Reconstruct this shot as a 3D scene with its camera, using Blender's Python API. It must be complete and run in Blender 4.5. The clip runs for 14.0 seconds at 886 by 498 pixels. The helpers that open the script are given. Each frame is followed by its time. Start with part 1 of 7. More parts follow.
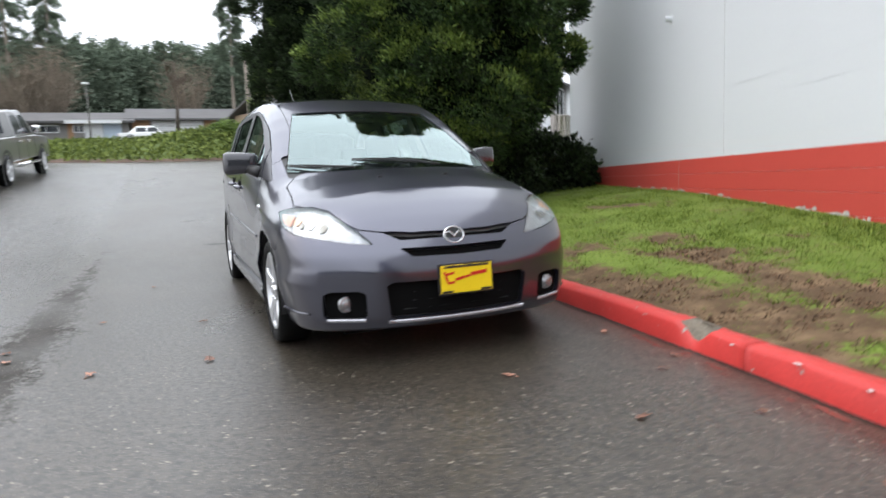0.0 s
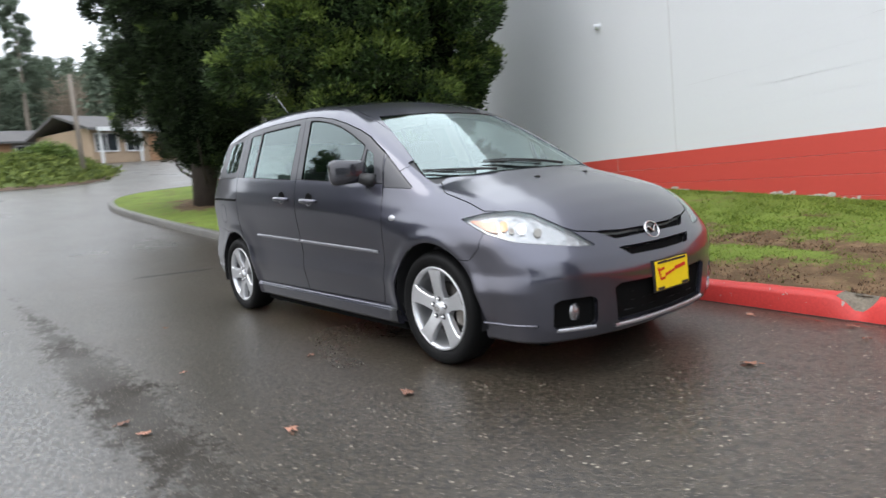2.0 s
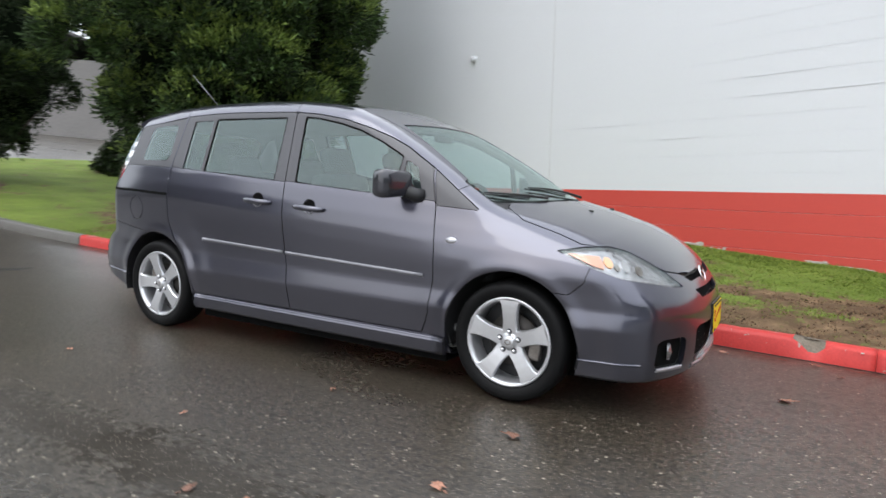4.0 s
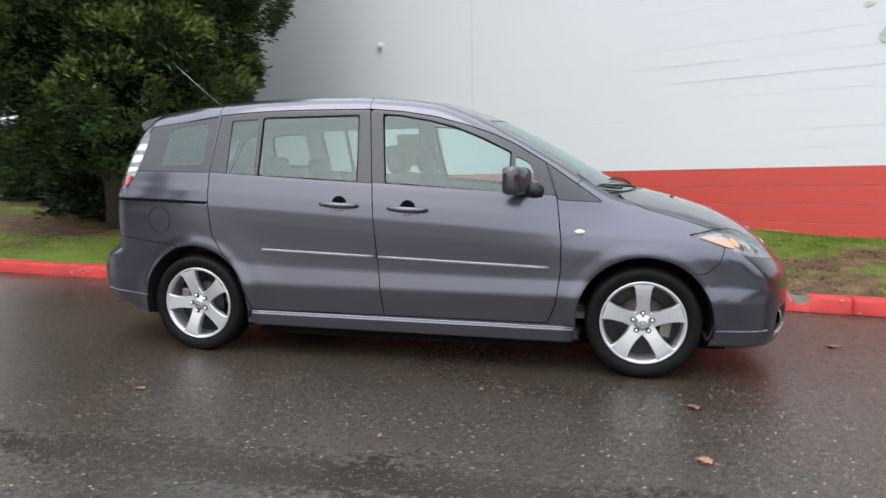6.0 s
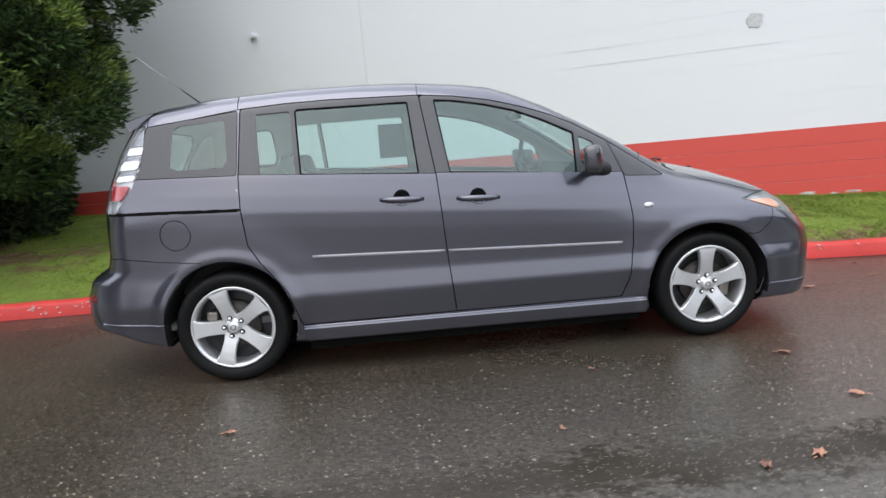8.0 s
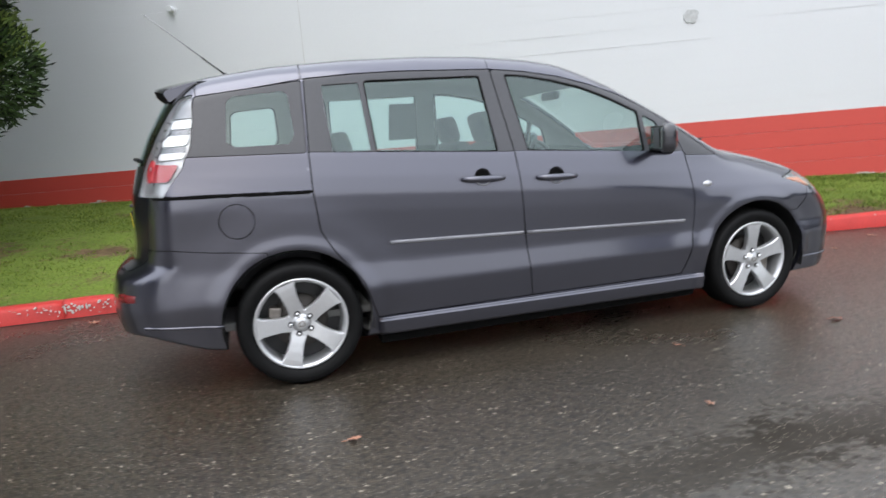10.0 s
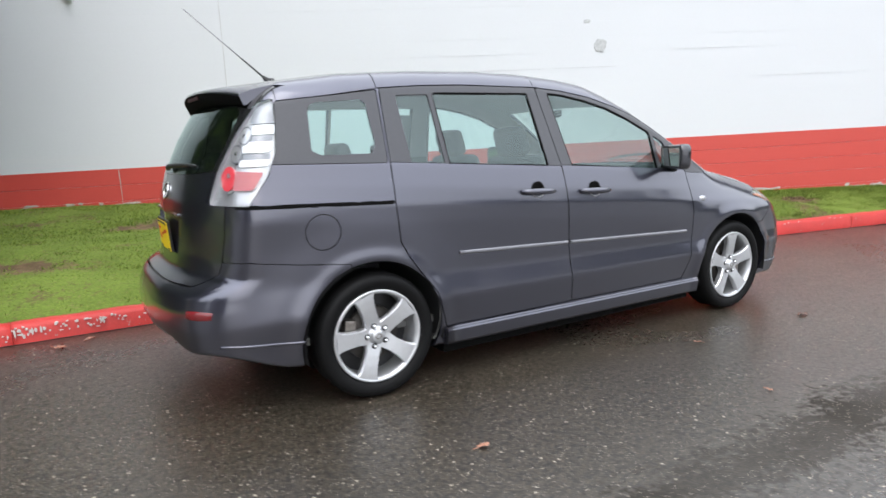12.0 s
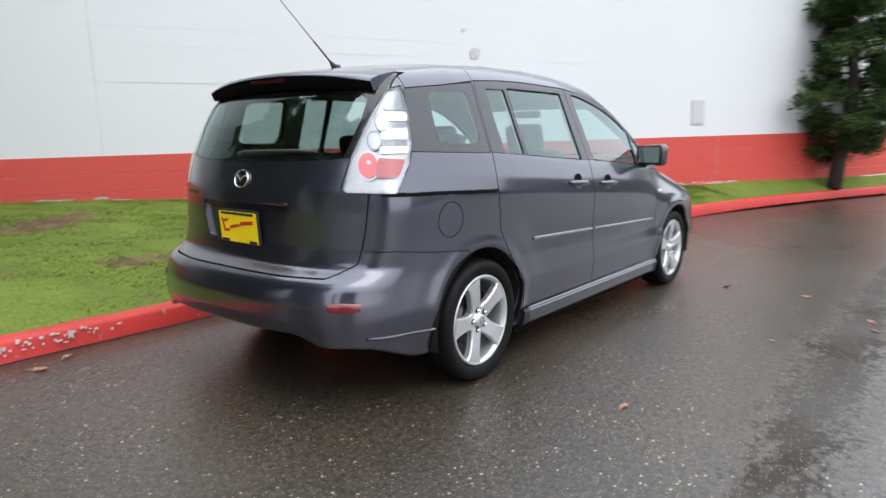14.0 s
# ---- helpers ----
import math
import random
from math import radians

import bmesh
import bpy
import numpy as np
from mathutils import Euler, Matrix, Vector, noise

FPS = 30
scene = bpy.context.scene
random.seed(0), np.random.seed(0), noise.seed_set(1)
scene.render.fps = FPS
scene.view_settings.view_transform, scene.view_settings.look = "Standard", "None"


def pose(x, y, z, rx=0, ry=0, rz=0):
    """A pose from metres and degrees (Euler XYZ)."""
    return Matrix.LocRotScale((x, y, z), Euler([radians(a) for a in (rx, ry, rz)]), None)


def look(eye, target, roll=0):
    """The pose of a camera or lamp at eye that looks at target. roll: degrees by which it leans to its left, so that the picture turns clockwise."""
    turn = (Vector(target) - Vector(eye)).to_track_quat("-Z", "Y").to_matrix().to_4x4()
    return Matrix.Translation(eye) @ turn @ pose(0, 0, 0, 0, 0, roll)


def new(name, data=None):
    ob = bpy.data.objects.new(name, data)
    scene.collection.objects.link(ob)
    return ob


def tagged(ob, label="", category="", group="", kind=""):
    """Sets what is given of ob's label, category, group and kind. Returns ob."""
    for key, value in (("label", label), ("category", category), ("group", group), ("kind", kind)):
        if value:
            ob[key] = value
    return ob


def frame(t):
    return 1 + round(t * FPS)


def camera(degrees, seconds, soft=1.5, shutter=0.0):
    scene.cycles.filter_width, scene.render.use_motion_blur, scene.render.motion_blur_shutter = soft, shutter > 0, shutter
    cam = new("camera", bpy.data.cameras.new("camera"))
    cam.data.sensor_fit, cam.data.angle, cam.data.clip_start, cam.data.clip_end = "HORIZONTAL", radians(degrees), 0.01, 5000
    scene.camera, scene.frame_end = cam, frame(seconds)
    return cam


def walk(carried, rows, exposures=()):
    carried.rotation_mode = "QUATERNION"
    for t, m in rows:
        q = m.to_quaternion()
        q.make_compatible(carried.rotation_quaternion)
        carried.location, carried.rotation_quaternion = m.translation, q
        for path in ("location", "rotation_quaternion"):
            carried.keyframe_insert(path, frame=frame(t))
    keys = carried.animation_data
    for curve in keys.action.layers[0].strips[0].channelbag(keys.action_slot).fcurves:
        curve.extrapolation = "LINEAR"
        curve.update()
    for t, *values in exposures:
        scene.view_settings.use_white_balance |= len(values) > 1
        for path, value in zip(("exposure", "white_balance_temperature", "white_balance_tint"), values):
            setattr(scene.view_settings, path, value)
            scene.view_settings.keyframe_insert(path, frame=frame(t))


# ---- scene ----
cam = camera(69.2, 14.0, shutter=0.8)
PATH = [
    (0, (5.302, -1.41, 1.005), (3.477, -0.631, 0.76), -2.1),
    (0.5, (5.025, -1.788, 0.989), (3.256, -0.9, 0.703), -5.2),
    (1, (4.747, -2.204, 1.01), (3.058, -1.158, 0.779), -6.0),
    (1.5, (4.435, -2.612, 1.02), (2.824, -1.451, 0.785), -5.5),
    (2, (4.087, -2.957, 1.05), (2.535, -1.717, 0.812), -5.0),
    (2.5, (3.747, -3.265, 1.074), (2.348, -1.855, 0.839), -5.3),
    (3, (3.367, -3.461, 1.083), (2.052, -1.975, 0.83), -2.5),
    (3.2, (3.24, -3.515, 1.087), (1.985, -1.978, 0.837), -0.7),
    (5.3, (1.625, -4.323, 1.188), (1.017, -2.431, 0.964), -1.1),
    (5.5, (1.477, -4.368, 1.176), (0.908, -2.466, 0.934), -1.1),
    (6, (1.092, -4.454, 1.186), (0.639, -2.523, 0.926), -0.5),
    (6.5, (0.678, -4.517, 1.181), (0.439, -2.553, 0.888), -1.9),
    (7, (0.286, -4.48, 1.176), (0.12, -2.51, 0.872), -1.8),
    (7.5, (-0.066, -4.426, 1.198), (-0.072, -2.449, 0.898), -1.7),
    (7.7, (-0.224, -4.438, 1.201), (-0.169, -2.462, 0.902), -2.9),
    (9.8, (-1.435, -4.068, 1.2), (-0.871, -2.179, 0.868), -2.9),
    (10, (-1.56, -4.024, 1.19), (-0.999, -2.136, 0.842), -3.8),
    (10.5, (-1.816, -3.911, 1.23), (-1.102, -2.082, 0.847), -4.1),
    (11, (-2.088, -3.847, 1.259), (-1.203, -2.08, 0.953), -2.8),
    (11.5, (-2.391, -3.774, 1.266), (-1.424, -2.059, 0.913), -2.7),
    (12, (-2.645, -3.621, 1.252), (-1.632, -1.929, 0.915), -1.9),
    (12.5, (-2.967, -3.445, 1.252), (-1.819, -1.839, 0.934), -1.5),
    (13, (-3.359, -3.253, 1.265), (-2.068, -1.763, 0.926), -2.2),
    (13.5, (-3.652, -2.963, 1.238), (-2.266, -1.565, 0.886), -1.1),
    (14, (-3.952, -2.674, 1.222), (-2.413, -1.443, 0.883), -0.3),
]
walk(cam, [(t, look(eye, target, roll)) for t, eye, target, roll in PATH], [(0, 1.07), (1.5, 1.04), (3, 0.98), (7, 0.96), (10, 0.95), (10.5, 1.10), (11.5, 1.19), (13, 1.13), (14, 1.10)])


# ---- world and light: a flat white winter overcast ----
world = bpy.data.worlds.new("overcast")
scene.world = world
world.use_nodes = True
wn, wl = world.node_tree.nodes, world.node_tree.links
wn.clear()
w_out = wn.new("ShaderNodeOutputWorld")
w_bg = wn.new("ShaderNodeBackground")
w_sky = wn.new("ShaderNodeTexSky")
w_sky.sky_type = "NISHITA"
w_sky.sun_disc = False
w_sky.sun_elevation, w_sky.sun_rotation = radians(38), radians(200)
w_sky.air_density, w_sky.dust_density = 1.0, 4.0
# an overcast dome is about three times as bright overhead as at the horizon
w_at, w_sep, w_up = wn.new("ShaderNodeTexCoord"), wn.new("ShaderNodeSeparateXYZ"), wn.new("ShaderNodeMapRange")
w_up.inputs["To Min"].default_value, w_up.inputs["To Max"].default_value = 0.78, 1.45
wl.new(w_at.outputs["Generated"], w_sep.inputs["Vector"])
wl.new(w_sep.outputs["Z"], w_up.inputs["Value"])
w_cloud = wn.new("ShaderNodeVectorMath")
w_cloud.operation = "SCALE"
w_cloud.inputs[0].default_value = (9.0, 9.5, 10.3)
wl.new(w_up.outputs["Result"], w_cloud.inputs["Scale"])
w_mix = wn.new("ShaderNodeMix")
w_mix.data_type = "RGBA"
w_mix.inputs["Factor"].default_value = 0.9
wl.new(w_sky.outputs["Color"], w_mix.inputs["A"])
wl.new(w_cloud.outputs["Vector"], w_mix.inputs["B"])
wl.new(w_mix.outputs["Result"], w_bg.inputs["Color"])
w_bg.inputs["Strength"].default_value = 0.11
wl.new(w_bg.outputs["Background"], w_out.inputs["Surface"])

sun_data = bpy.data.lights.new("sun", "SUN")
sun_data.energy, sun_data.angle, sun_data.color = 0.5, radians(40), (1.0, 0.98, 0.95)
sun = new("sun", sun_data)
sun.matrix_world = look((0, 0, 30), (6, 12, 0))


# ---- materials ----
def surface(name, base, rough=0.6, metal=0.0, vary=0.15, big=1.5, fine=60.0, bump=0.15, coat=0.0, tint=None, spread=0.5, random_by=None, spec=0.5):
    """A procedural surface: colour varied at two scales, fine relief, its own gloss."""
    m = bpy.data.materials.new(name)
    m.use_nodes = True
    n, l = m.node_tree.nodes, m.node_tree.links
    p = n["Principled BSDF"]
    p.inputs["Roughness"].default_value, p.inputs["Metallic"].default_value = rough, metal
    p.inputs["Coat Weight"].default_value, p.inputs["Coat Roughness"].default_value = coat, 0.04
    p.inputs["Specular IOR Level"].default_value = spec
    at = n.new("ShaderNodeTexCoord")
    one, two = n.new("ShaderNodeTexNoise"), n.new("ShaderNodeTexNoise")
    one.inputs["Scale"].default_value, one.inputs["Detail"].default_value = big, 5
    two.inputs["Scale"].default_value, two.inputs["Detail"].default_value = fine, 4
    for t in (one, two):
        l.new(at.outputs["Object"], t.inputs["Vector"])
    ramp = n.new("ShaderNodeMix")
    ramp.data_type = "RGBA"
    dark = [c * (1 - vary) for c in base]
    light = [min(1, c * (1 + vary)) for c in (tint or base)]
    ramp.inputs["A"].default_value, ramp.inputs["B"].default_value = (*dark, 1), (*light, 1)
    add = n.new("ShaderNodeMath")
    add.operation = "MULTIPLY_ADD"
    l.new(two.outputs["Fac"], add.inputs[0])
    add.inputs[1].default_value = spread
    sub = n.new("ShaderNodeMath")
    sub.operation = "MULTIPLY"
    l.new(one.outputs["Fac"], sub.inputs[0])
    sub.inputs[1].default_value = 1 - spread
    l.new(sub.outputs[0], add.inputs[2])
    fac = add.outputs[0]
    if random_by:
        info = n.new("ShaderNodeObjectInfo" if random_by == "object" else "ShaderNodeNewGeometry")
        mix = n.new("ShaderNodeMath")
        mix.operation = "MULTIPLY_ADD"
        l.new(info.outputs["Random" if random_by == "object" else "Random Per Island"], mix.inputs[0])
        mix.inputs[1].default_value = 0.5
        half = n.new("ShaderNodeMath")
        half.operation = "MULTIPLY"
        half.inputs[1].default_value = 0.5
        l.new(fac, half.inputs[0])
        l.new(half.outputs[0], mix.inputs[2])
        fac = mix.outputs[0]
    sharp = n.new("ShaderNodeMapRange")
    sharp.inputs["From Min"].default_value, sharp.inputs["From Max"].default_value = 0.3, 0.7
    l.new(fac, sharp.inputs["Value"])
    l.new(sharp.outputs["Result"], ramp.inputs["Factor"])
    l.new(ramp.outputs["Result"], p.inputs["Base Color"])
    if bump:
        b = n.new("ShaderNodeBump")
        b.inputs["Strength"].default_value, b.inputs["Distance"].default_value = bump, 0.01
        l.new(two.outputs["Fac"], b.inputs["Height"])
        l.new(b.outputs["Normal"], p.inputs["Normal"])
    return m


def glass(name, tint, gloss=0.10, rough=0.0):
    """Thin tinted pane: see-through, with a clear reflection that grows towards grazing."""
    m = bpy.data.materials.new(name)
    m.use_nodes = True
    n, l = m.node_tree.nodes, m.node_tree.links
    n.remove(n["Principled BSDF"])
    clear, shine, mix, edge = n.new("ShaderNodeBsdfTransparent"), n.new("ShaderNodeBsdfGlossy"), n.new("ShaderNodeMixShader"), n.new("ShaderNodeLayerWeight")
    clear.inputs["Color"].default_value = (*tint, 1)
    shine.inputs["Roughness"].default_value = rough
    shine.inputs["Color"].default_value = (0.84, 0.99, 0.97, 1)
    edge.inputs["Blend"].default_value = 0.5
    power, full = n.new("ShaderNodeMath"), n.new("ShaderNodeMapRange")
    power.operation = "POWER"
    power.inputs[1].default_value = 4.0
    full.inputs["To Min"].default_value, full.inputs["To Max"].default_value = gloss, 1.0
    l.new(edge.outputs["Facing"], power.inputs[0])
    l.new(power.outputs[0], full.inputs["Value"])
    l.new(full.outputs["Result"], mix.inputs[0])
    l.new(clear.outputs[0], mix.inputs[1])
    l.new(shine.outputs[0], mix.inputs[2])
    l.new(mix.outputs[0], n["Material Output"].inputs["Surface"])
    return m


def noise_mask(m, scale, lo, hi, detail=6, stretch=(1, 1, 1), rough=0.6, full=1.0):
    """A noise of m, cut to a mask between lo and hi."""
    n, l = m.node_tree.nodes, m.node_tree.links
    at, mp, no, rg = n.new("ShaderNodeTexCoord"), n.new("ShaderNodeMapping"), n.new("ShaderNodeTexNoise"), n.new("ShaderNodeMapRange")
    mp.inputs["Scale"].default_value = stretch
    no.inputs["Scale"].default_value, no.inputs["Detail"].default_value, no.inputs["Roughness"].default_value = scale, detail, rough
    rg.inputs["From Min"].default_value, rg.inputs["From Max"].default_value, rg.inputs["To Max"].default_value = lo, hi, full
    l.new(at.outputs["Object"], mp.inputs["Vector"])
    l.new(mp.outputs["Vector"], no.inputs["Vector"])
    l.new(no.outputs["Fac"], rg.inputs["Value"])
    return rg.outputs["Result"]


def overlay(m, mask, colour, rough=None):
    """Lays a second colour (and gloss) over m's base where the mask is white."""
    n, l = m.node_tree.nodes, m.node_tree.links
    p = n["Principled BSDF"]
    mix = n.new("ShaderNodeMix")
    mix.data_type = "RGBA"
    old = p.inputs["Base Color"].links[0].from_socket
    l.new(mask, mix.inputs["Factor"])
    l.new(old, mix.inputs["A"])
    mix.inputs["B"].default_value = (*colour, 1)
    l.new(mix.outputs["Result"], p.inputs["Base Color"])
    if rough is not None:
        r = n.new("ShaderNodeMapRange")
        r.inputs["To Max"].default_value = rough
        if p.inputs["Roughness"].links:
            l.new(p.inputs["Roughness"].links[0].from_socket, r.inputs["To Min"])
        else:
            r.inputs["To Min"].default_value = p.inputs["Roughness"].default_value
        l.new(mask, r.inputs["Value"])
        l.new(r.outputs["Result"], p.inputs["Roughness"])


def chips(m, scale, share, size, colour, rough):
    """Scatters pale stone chips over m."""
    n, l = m.node_tree.nodes, m.node_tree.links
    at, vo, sep = n.new("ShaderNodeTexCoord"), n.new("ShaderNodeTexVoronoi"), n.new("ShaderNodeSeparateColor")
    vo.inputs["Scale"].default_value = scale
    l.new(at.outputs["Object"], vo.inputs["Vector"])
    l.new(vo.outputs["Color"], sep.inputs["Color"])
    a, b, c = n.new("ShaderNodeMath"), n.new("ShaderNodeMath"), n.new("ShaderNodeMath")
    a.operation, b.operation, c.operation = "GREATER_THAN", "LESS_THAN", "MULTIPLY"
    a.inputs[1].default_value, b.inputs[1].default_value = 1 - share, size
    l.new(sep.outputs["Red"], a.inputs[0])
    l.new(vo.outputs["Distance"], b.inputs[0])
    l.new(a.outputs[0], c.inputs[0])
    l.new(b.outputs[0], c.inputs[1])
    overlay(m, c.outputs[0], colour, rough)


# wet asphalt: dark aggregate with pale chips under a thin film of rain
ASPHALT = surface("wet asphalt", (0.020, 0.0163, 0.0108), 0.36, vary=0.75, big=0.9, fine=85, bump=0.24, spread=0.75, tint=(0.052, 0.0415, 0.029), spec=0.84)
overlay(ASPHALT, noise_mask(ASPHALT, 0.30, 0.36, 0.66, 3, (1, 1.8, 1), full=0.5), (0.030, 0.026, 0.021), 0.16)


def lane_masks(m):
    """Masks over the road: a ragged dark seam along x beside the minivan, and the smooth older asphalt beyond it."""
    n, l = m.node_tree.nodes, m.node_tree.links

    def math_(op, a, b=None):
        k = n.new("ShaderNodeMath")
        k.operation = op
        for i, v in enumerate((a, b)):
            if v is None:
                continue
            if isinstance(v, (int, float)):
                k.inputs[i].default_value = v
            else:
                l.new(v, k.inputs[i])
        return k.outputs[0]

    def ramp(v, lo, hi):
        k = n.new("ShaderNodeMapRange")
        k.inputs["From Min"].default_value, k.inputs["From Max"].default_value = lo, hi
        l.new(v, k.inputs["Value"])
        return k.outputs["Result"]

    at, sep = n.new("ShaderNodeTexCoord"), n.new("ShaderNodeSeparateXYZ")
    l.new(at.outputs["Object"], sep.inputs[0])
    wob = noise_mask(m, 2.2, 0.25, 0.75, 5)
    grit = noise_mask(m, 26, 0.30, 0.70, 5)
    blot = noise_mask(m, 6, 0.36, 0.60, 5, (1, 2.0, 1))
    across = math_("ABSOLUTE", math_("ADD", sep.outputs["Y"], 2.27))
    along_ = math_("MULTIPLY", math_("ABSOLUTE", math_("SUBTRACT", sep.outputs["X"], 0.4)), 0.045)
    reach = math_("ADD", math_("ADD", math_("MULTIPLY", wob, 0.14), math_("MULTIPLY", grit, 0.20)), math_("MULTIPLY", blot, 0.13))
    seam = math_("MULTIPLY", ramp(math_("SUBTRACT", reach, math_("ADD", across, along_)), 0.0, 0.12), math_("ADD", math_("MULTIPLY", noise_mask(m, 0.9, 0.38, 0.60, 3), 0.45), 0.48))
    beyond = math_("MULTIPLY", math_("SUBTRACT", math_("MULTIPLY", wob, 0.3), math_("ADD", sep.outputs["Y"], 2.42)), 2.5)
    smooth = math_("MULTIPLY", ramp(beyond, 0.0, 1.0), math_("ADD", math_("MULTIPLY", grit, -0.5), 0.85))
    return seam, smooth


seam_, smooth_ = lane_masks(ASPHALT)
overlay(ASPHALT, smooth_, (0.082, 0.078, 0.072), 0.22)
overlay(ASPHALT, noise_mask(ASPHALT, 34, 0.46, 0.60, 4, full=0.75), (0.009, 0.0078, 0.0052), 0.40)
chips(ASPHALT, 70, 0.36, 0.30, (0.096, 0.077, 0.054), 0.45)
chips(ASPHALT, 40, 0.085, 0.25, (0.36, 0.32, 0.25), 0.45)
overlay(ASPHALT, seam_, (0.022, 0.018, 0.013), 0.60)
chips(ASPHALT, 110, 0.15, 0.30, (0.30, 0.26, 0.215), 0.45)
dry_ = ASPHALT.node_tree.nodes.new("ShaderNodeMapRange")
dry_.inputs["To Min"].default_value, dry_.inputs["To Max"].default_value = 0.84, 0.12
ASPHALT.node_tree.links.new(seam_, dry_.inputs["Value"])
ASPHALT.node_tree.links.new(dry_.outputs["Result"], ASPHALT.node_tree.nodes["Principled BSDF"].inputs["Specular IOR Level"])
PATCH = surface("rough dark asphalt seam", (0.020, 0.019, 0.018), 0.42, vary=0.4, big=2, fine=60, bump=1.0)
chips(PATCH, 55, 0.16, 0.32, (0.22, 0.21, 0.19), 0.4)
GRASS = surface("lawn grass", (0.088, 0.136, 0.020), 0.9, vary=0.35, big=1.6, fine=45, bump=0.5, tint=(0.124, 0.168, 0.030), spec=0.15)
n_, l_ = GRASS.node_tree.nodes, GRASS.node_tree.links
bare_ = n_.new("ShaderNodeAttribute")
bare_.attribute_name = "bare"
worn_ = n_.new("ShaderNodeMath")
worn_.operation = "MULTIPLY_ADD"
l_.new(noise_mask(GRASS, 9, 0.35, 0.65, 6), worn_.inputs[0])
worn_.inputs[1].default_value = 0.75
fleck_ = n_.new("ShaderNodeMath")
fleck_.operation = "MULTIPLY_ADD"
l_.new(noise_mask(GRASS, 34, 0.3, 0.7, 5), fleck_.inputs[0])
fleck_.inputs[1].default_value = 0.6
thin_ = n_.new("ShaderNodeMath")
thin_.operation = "MULTIPLY"
thin_.inputs[1].default_value = 1.05
l_.new(bare_.outputs["Fac"], thin_.inputs[0])
l_.new(thin_.outputs[0], fleck_.inputs[2])
l_.new(fleck_.outputs[0], worn_.inputs[2])
edge_ = n_.new("ShaderNodeMapRange")
edge_.inputs["From Min"].default_value, edge_.inputs["From Max"].default_value = 0.98, 1.42
l_.new(worn_.outputs[0], edge_.inputs["Value"])
overlay(GRASS, edge_.outputs["Result"], (0.086, 0.054, 0.031))
tan_ = n_.new("ShaderNodeMath")
tan_.operation = "MULTIPLY"
l_.new(edge_.outputs["Result"], tan_.inputs[0])
l_.new(noise_mask(GRASS, 5.5, 0.46, 0.70, 6), tan_.inputs[1])
overlay(GRASS, tan_.outputs[0], (0.185, 0.122, 0.070))
overlay(GRASS, noise_mask(GRASS, 14, 0.56, 0.90, 5), (0.095, 0.085, 0.032))
overlay(GRASS, noise_mask(GRASS, 23, 0.60, 0.76, 4), (0.19, 0.15, 0.075))
BLADES = surface("grass blades", (0.090, 0.142, 0.019), 0.8, vary=0.20, big=1.4, fine=9, bump=0, tint=(0.168, 0.214, 0.038), random_by="island", spec=0.2)
RED_KERB = surface("red kerb paint", (0.455, 0.036, 0.031), 0.5, vary=0.2, big=3, fine=70, bump=0.12, spec=0.35)
overlay(RED_KERB, noise_mask(RED_KERB, 16, 0.66, 0.68, 6), (0.27, 0.25, 0.22), 0.7)
GREY_KERB = surface("wet concrete kerb", (0.095, 0.090, 0.080), 0.5, vary=0.3, big=2, fine=50, bump=0.5)
BROKEN = surface("broken concrete", (0.155, 0.13, 0.098), 0.85, vary=0.4, big=12, fine=60, bump=1.0)
RED_WALL = surface("red wall paint", (0.52, 0.060, 0.045), 0.55, vary=0.05, big=0.9, fine=35, bump=0.12)
WHITE_WALL = surface("white wall paint", (0.615, 0.63, 0.645), 0.6, vary=0.025, big=0.35, fine=30, bump=0.1, spread=0.3)
MORTAR = surface("painted mortar", (0.62, 0.63, 0.65), 0.7, vary=0.08)
PAINT = surface("grey mica paint", (0.065, 0.065, 0.090), 0.29, 0.86, vary=0.08, big=300, fine=900, bump=0.0, coat=1.0)
PAINT.node_tree.nodes["Principled BSDF"].inputs["Coat IOR"].default_value = 1.70
PAINT.node_tree.nodes["Principled BSDF"].inputs["Coat Roughness"].default_value = 0.11
DARK_FRAME = surface("satin dark window frame", (0.040, 0.040, 0.046), 0.36, 0.1, vary=0.1, bump=0, coat=0.2)
BLACK = surface("black plastic", (0.014, 0.014, 0.015), 0.5, vary=0.2, bump=0.1)
# near-black, for shade inside openings and hollows as well as black rubber
VOID = surface("dark opening", (0.004, 0.004, 0.004), 0.95, vary=0.1, bump=0, spec=0.1)
GLOSS_BLACK = surface("gloss black", (0.012, 0.012, 0.013), 0.12, vary=0.1, bump=0, coat=0.5)
RUBBER = surface("tyre rubber", (0.006, 0.006, 0.0062), 0.55, vary=0.2, fine=80, bump=0.2, spec=0.12)
ALLOY = surface("silver alloy", (0.60, 0.605, 0.62), 0.36, 0.75, vary=0.05, bump=0.0, coat=0.3)
CHROME = surface("chrome", (0.75, 0.75, 0.76), 0.08, 1.0, vary=0.03, bump=0)
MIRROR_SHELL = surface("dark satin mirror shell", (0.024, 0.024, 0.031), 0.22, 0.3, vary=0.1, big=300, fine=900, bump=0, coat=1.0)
MIRROR_GLASS = surface("mirror glass", (0.46, 0.52, 0.52), 0.05, 1.0, vary=0.03, bump=0)
IRON = surface("dark wet iron", (0.045, 0.040, 0.036), 0.5, 0.5, vary=0.3, bump=0.1)
STEEL = surface("dull steel", (0.22, 0.20, 0.18), 0.45, 0.9, vary=0.3, bump=0.1)
LINING = surface("grey cloth lining", (0.16, 0.16, 0.155), 0.9, vary=0.15, bump=0.1)
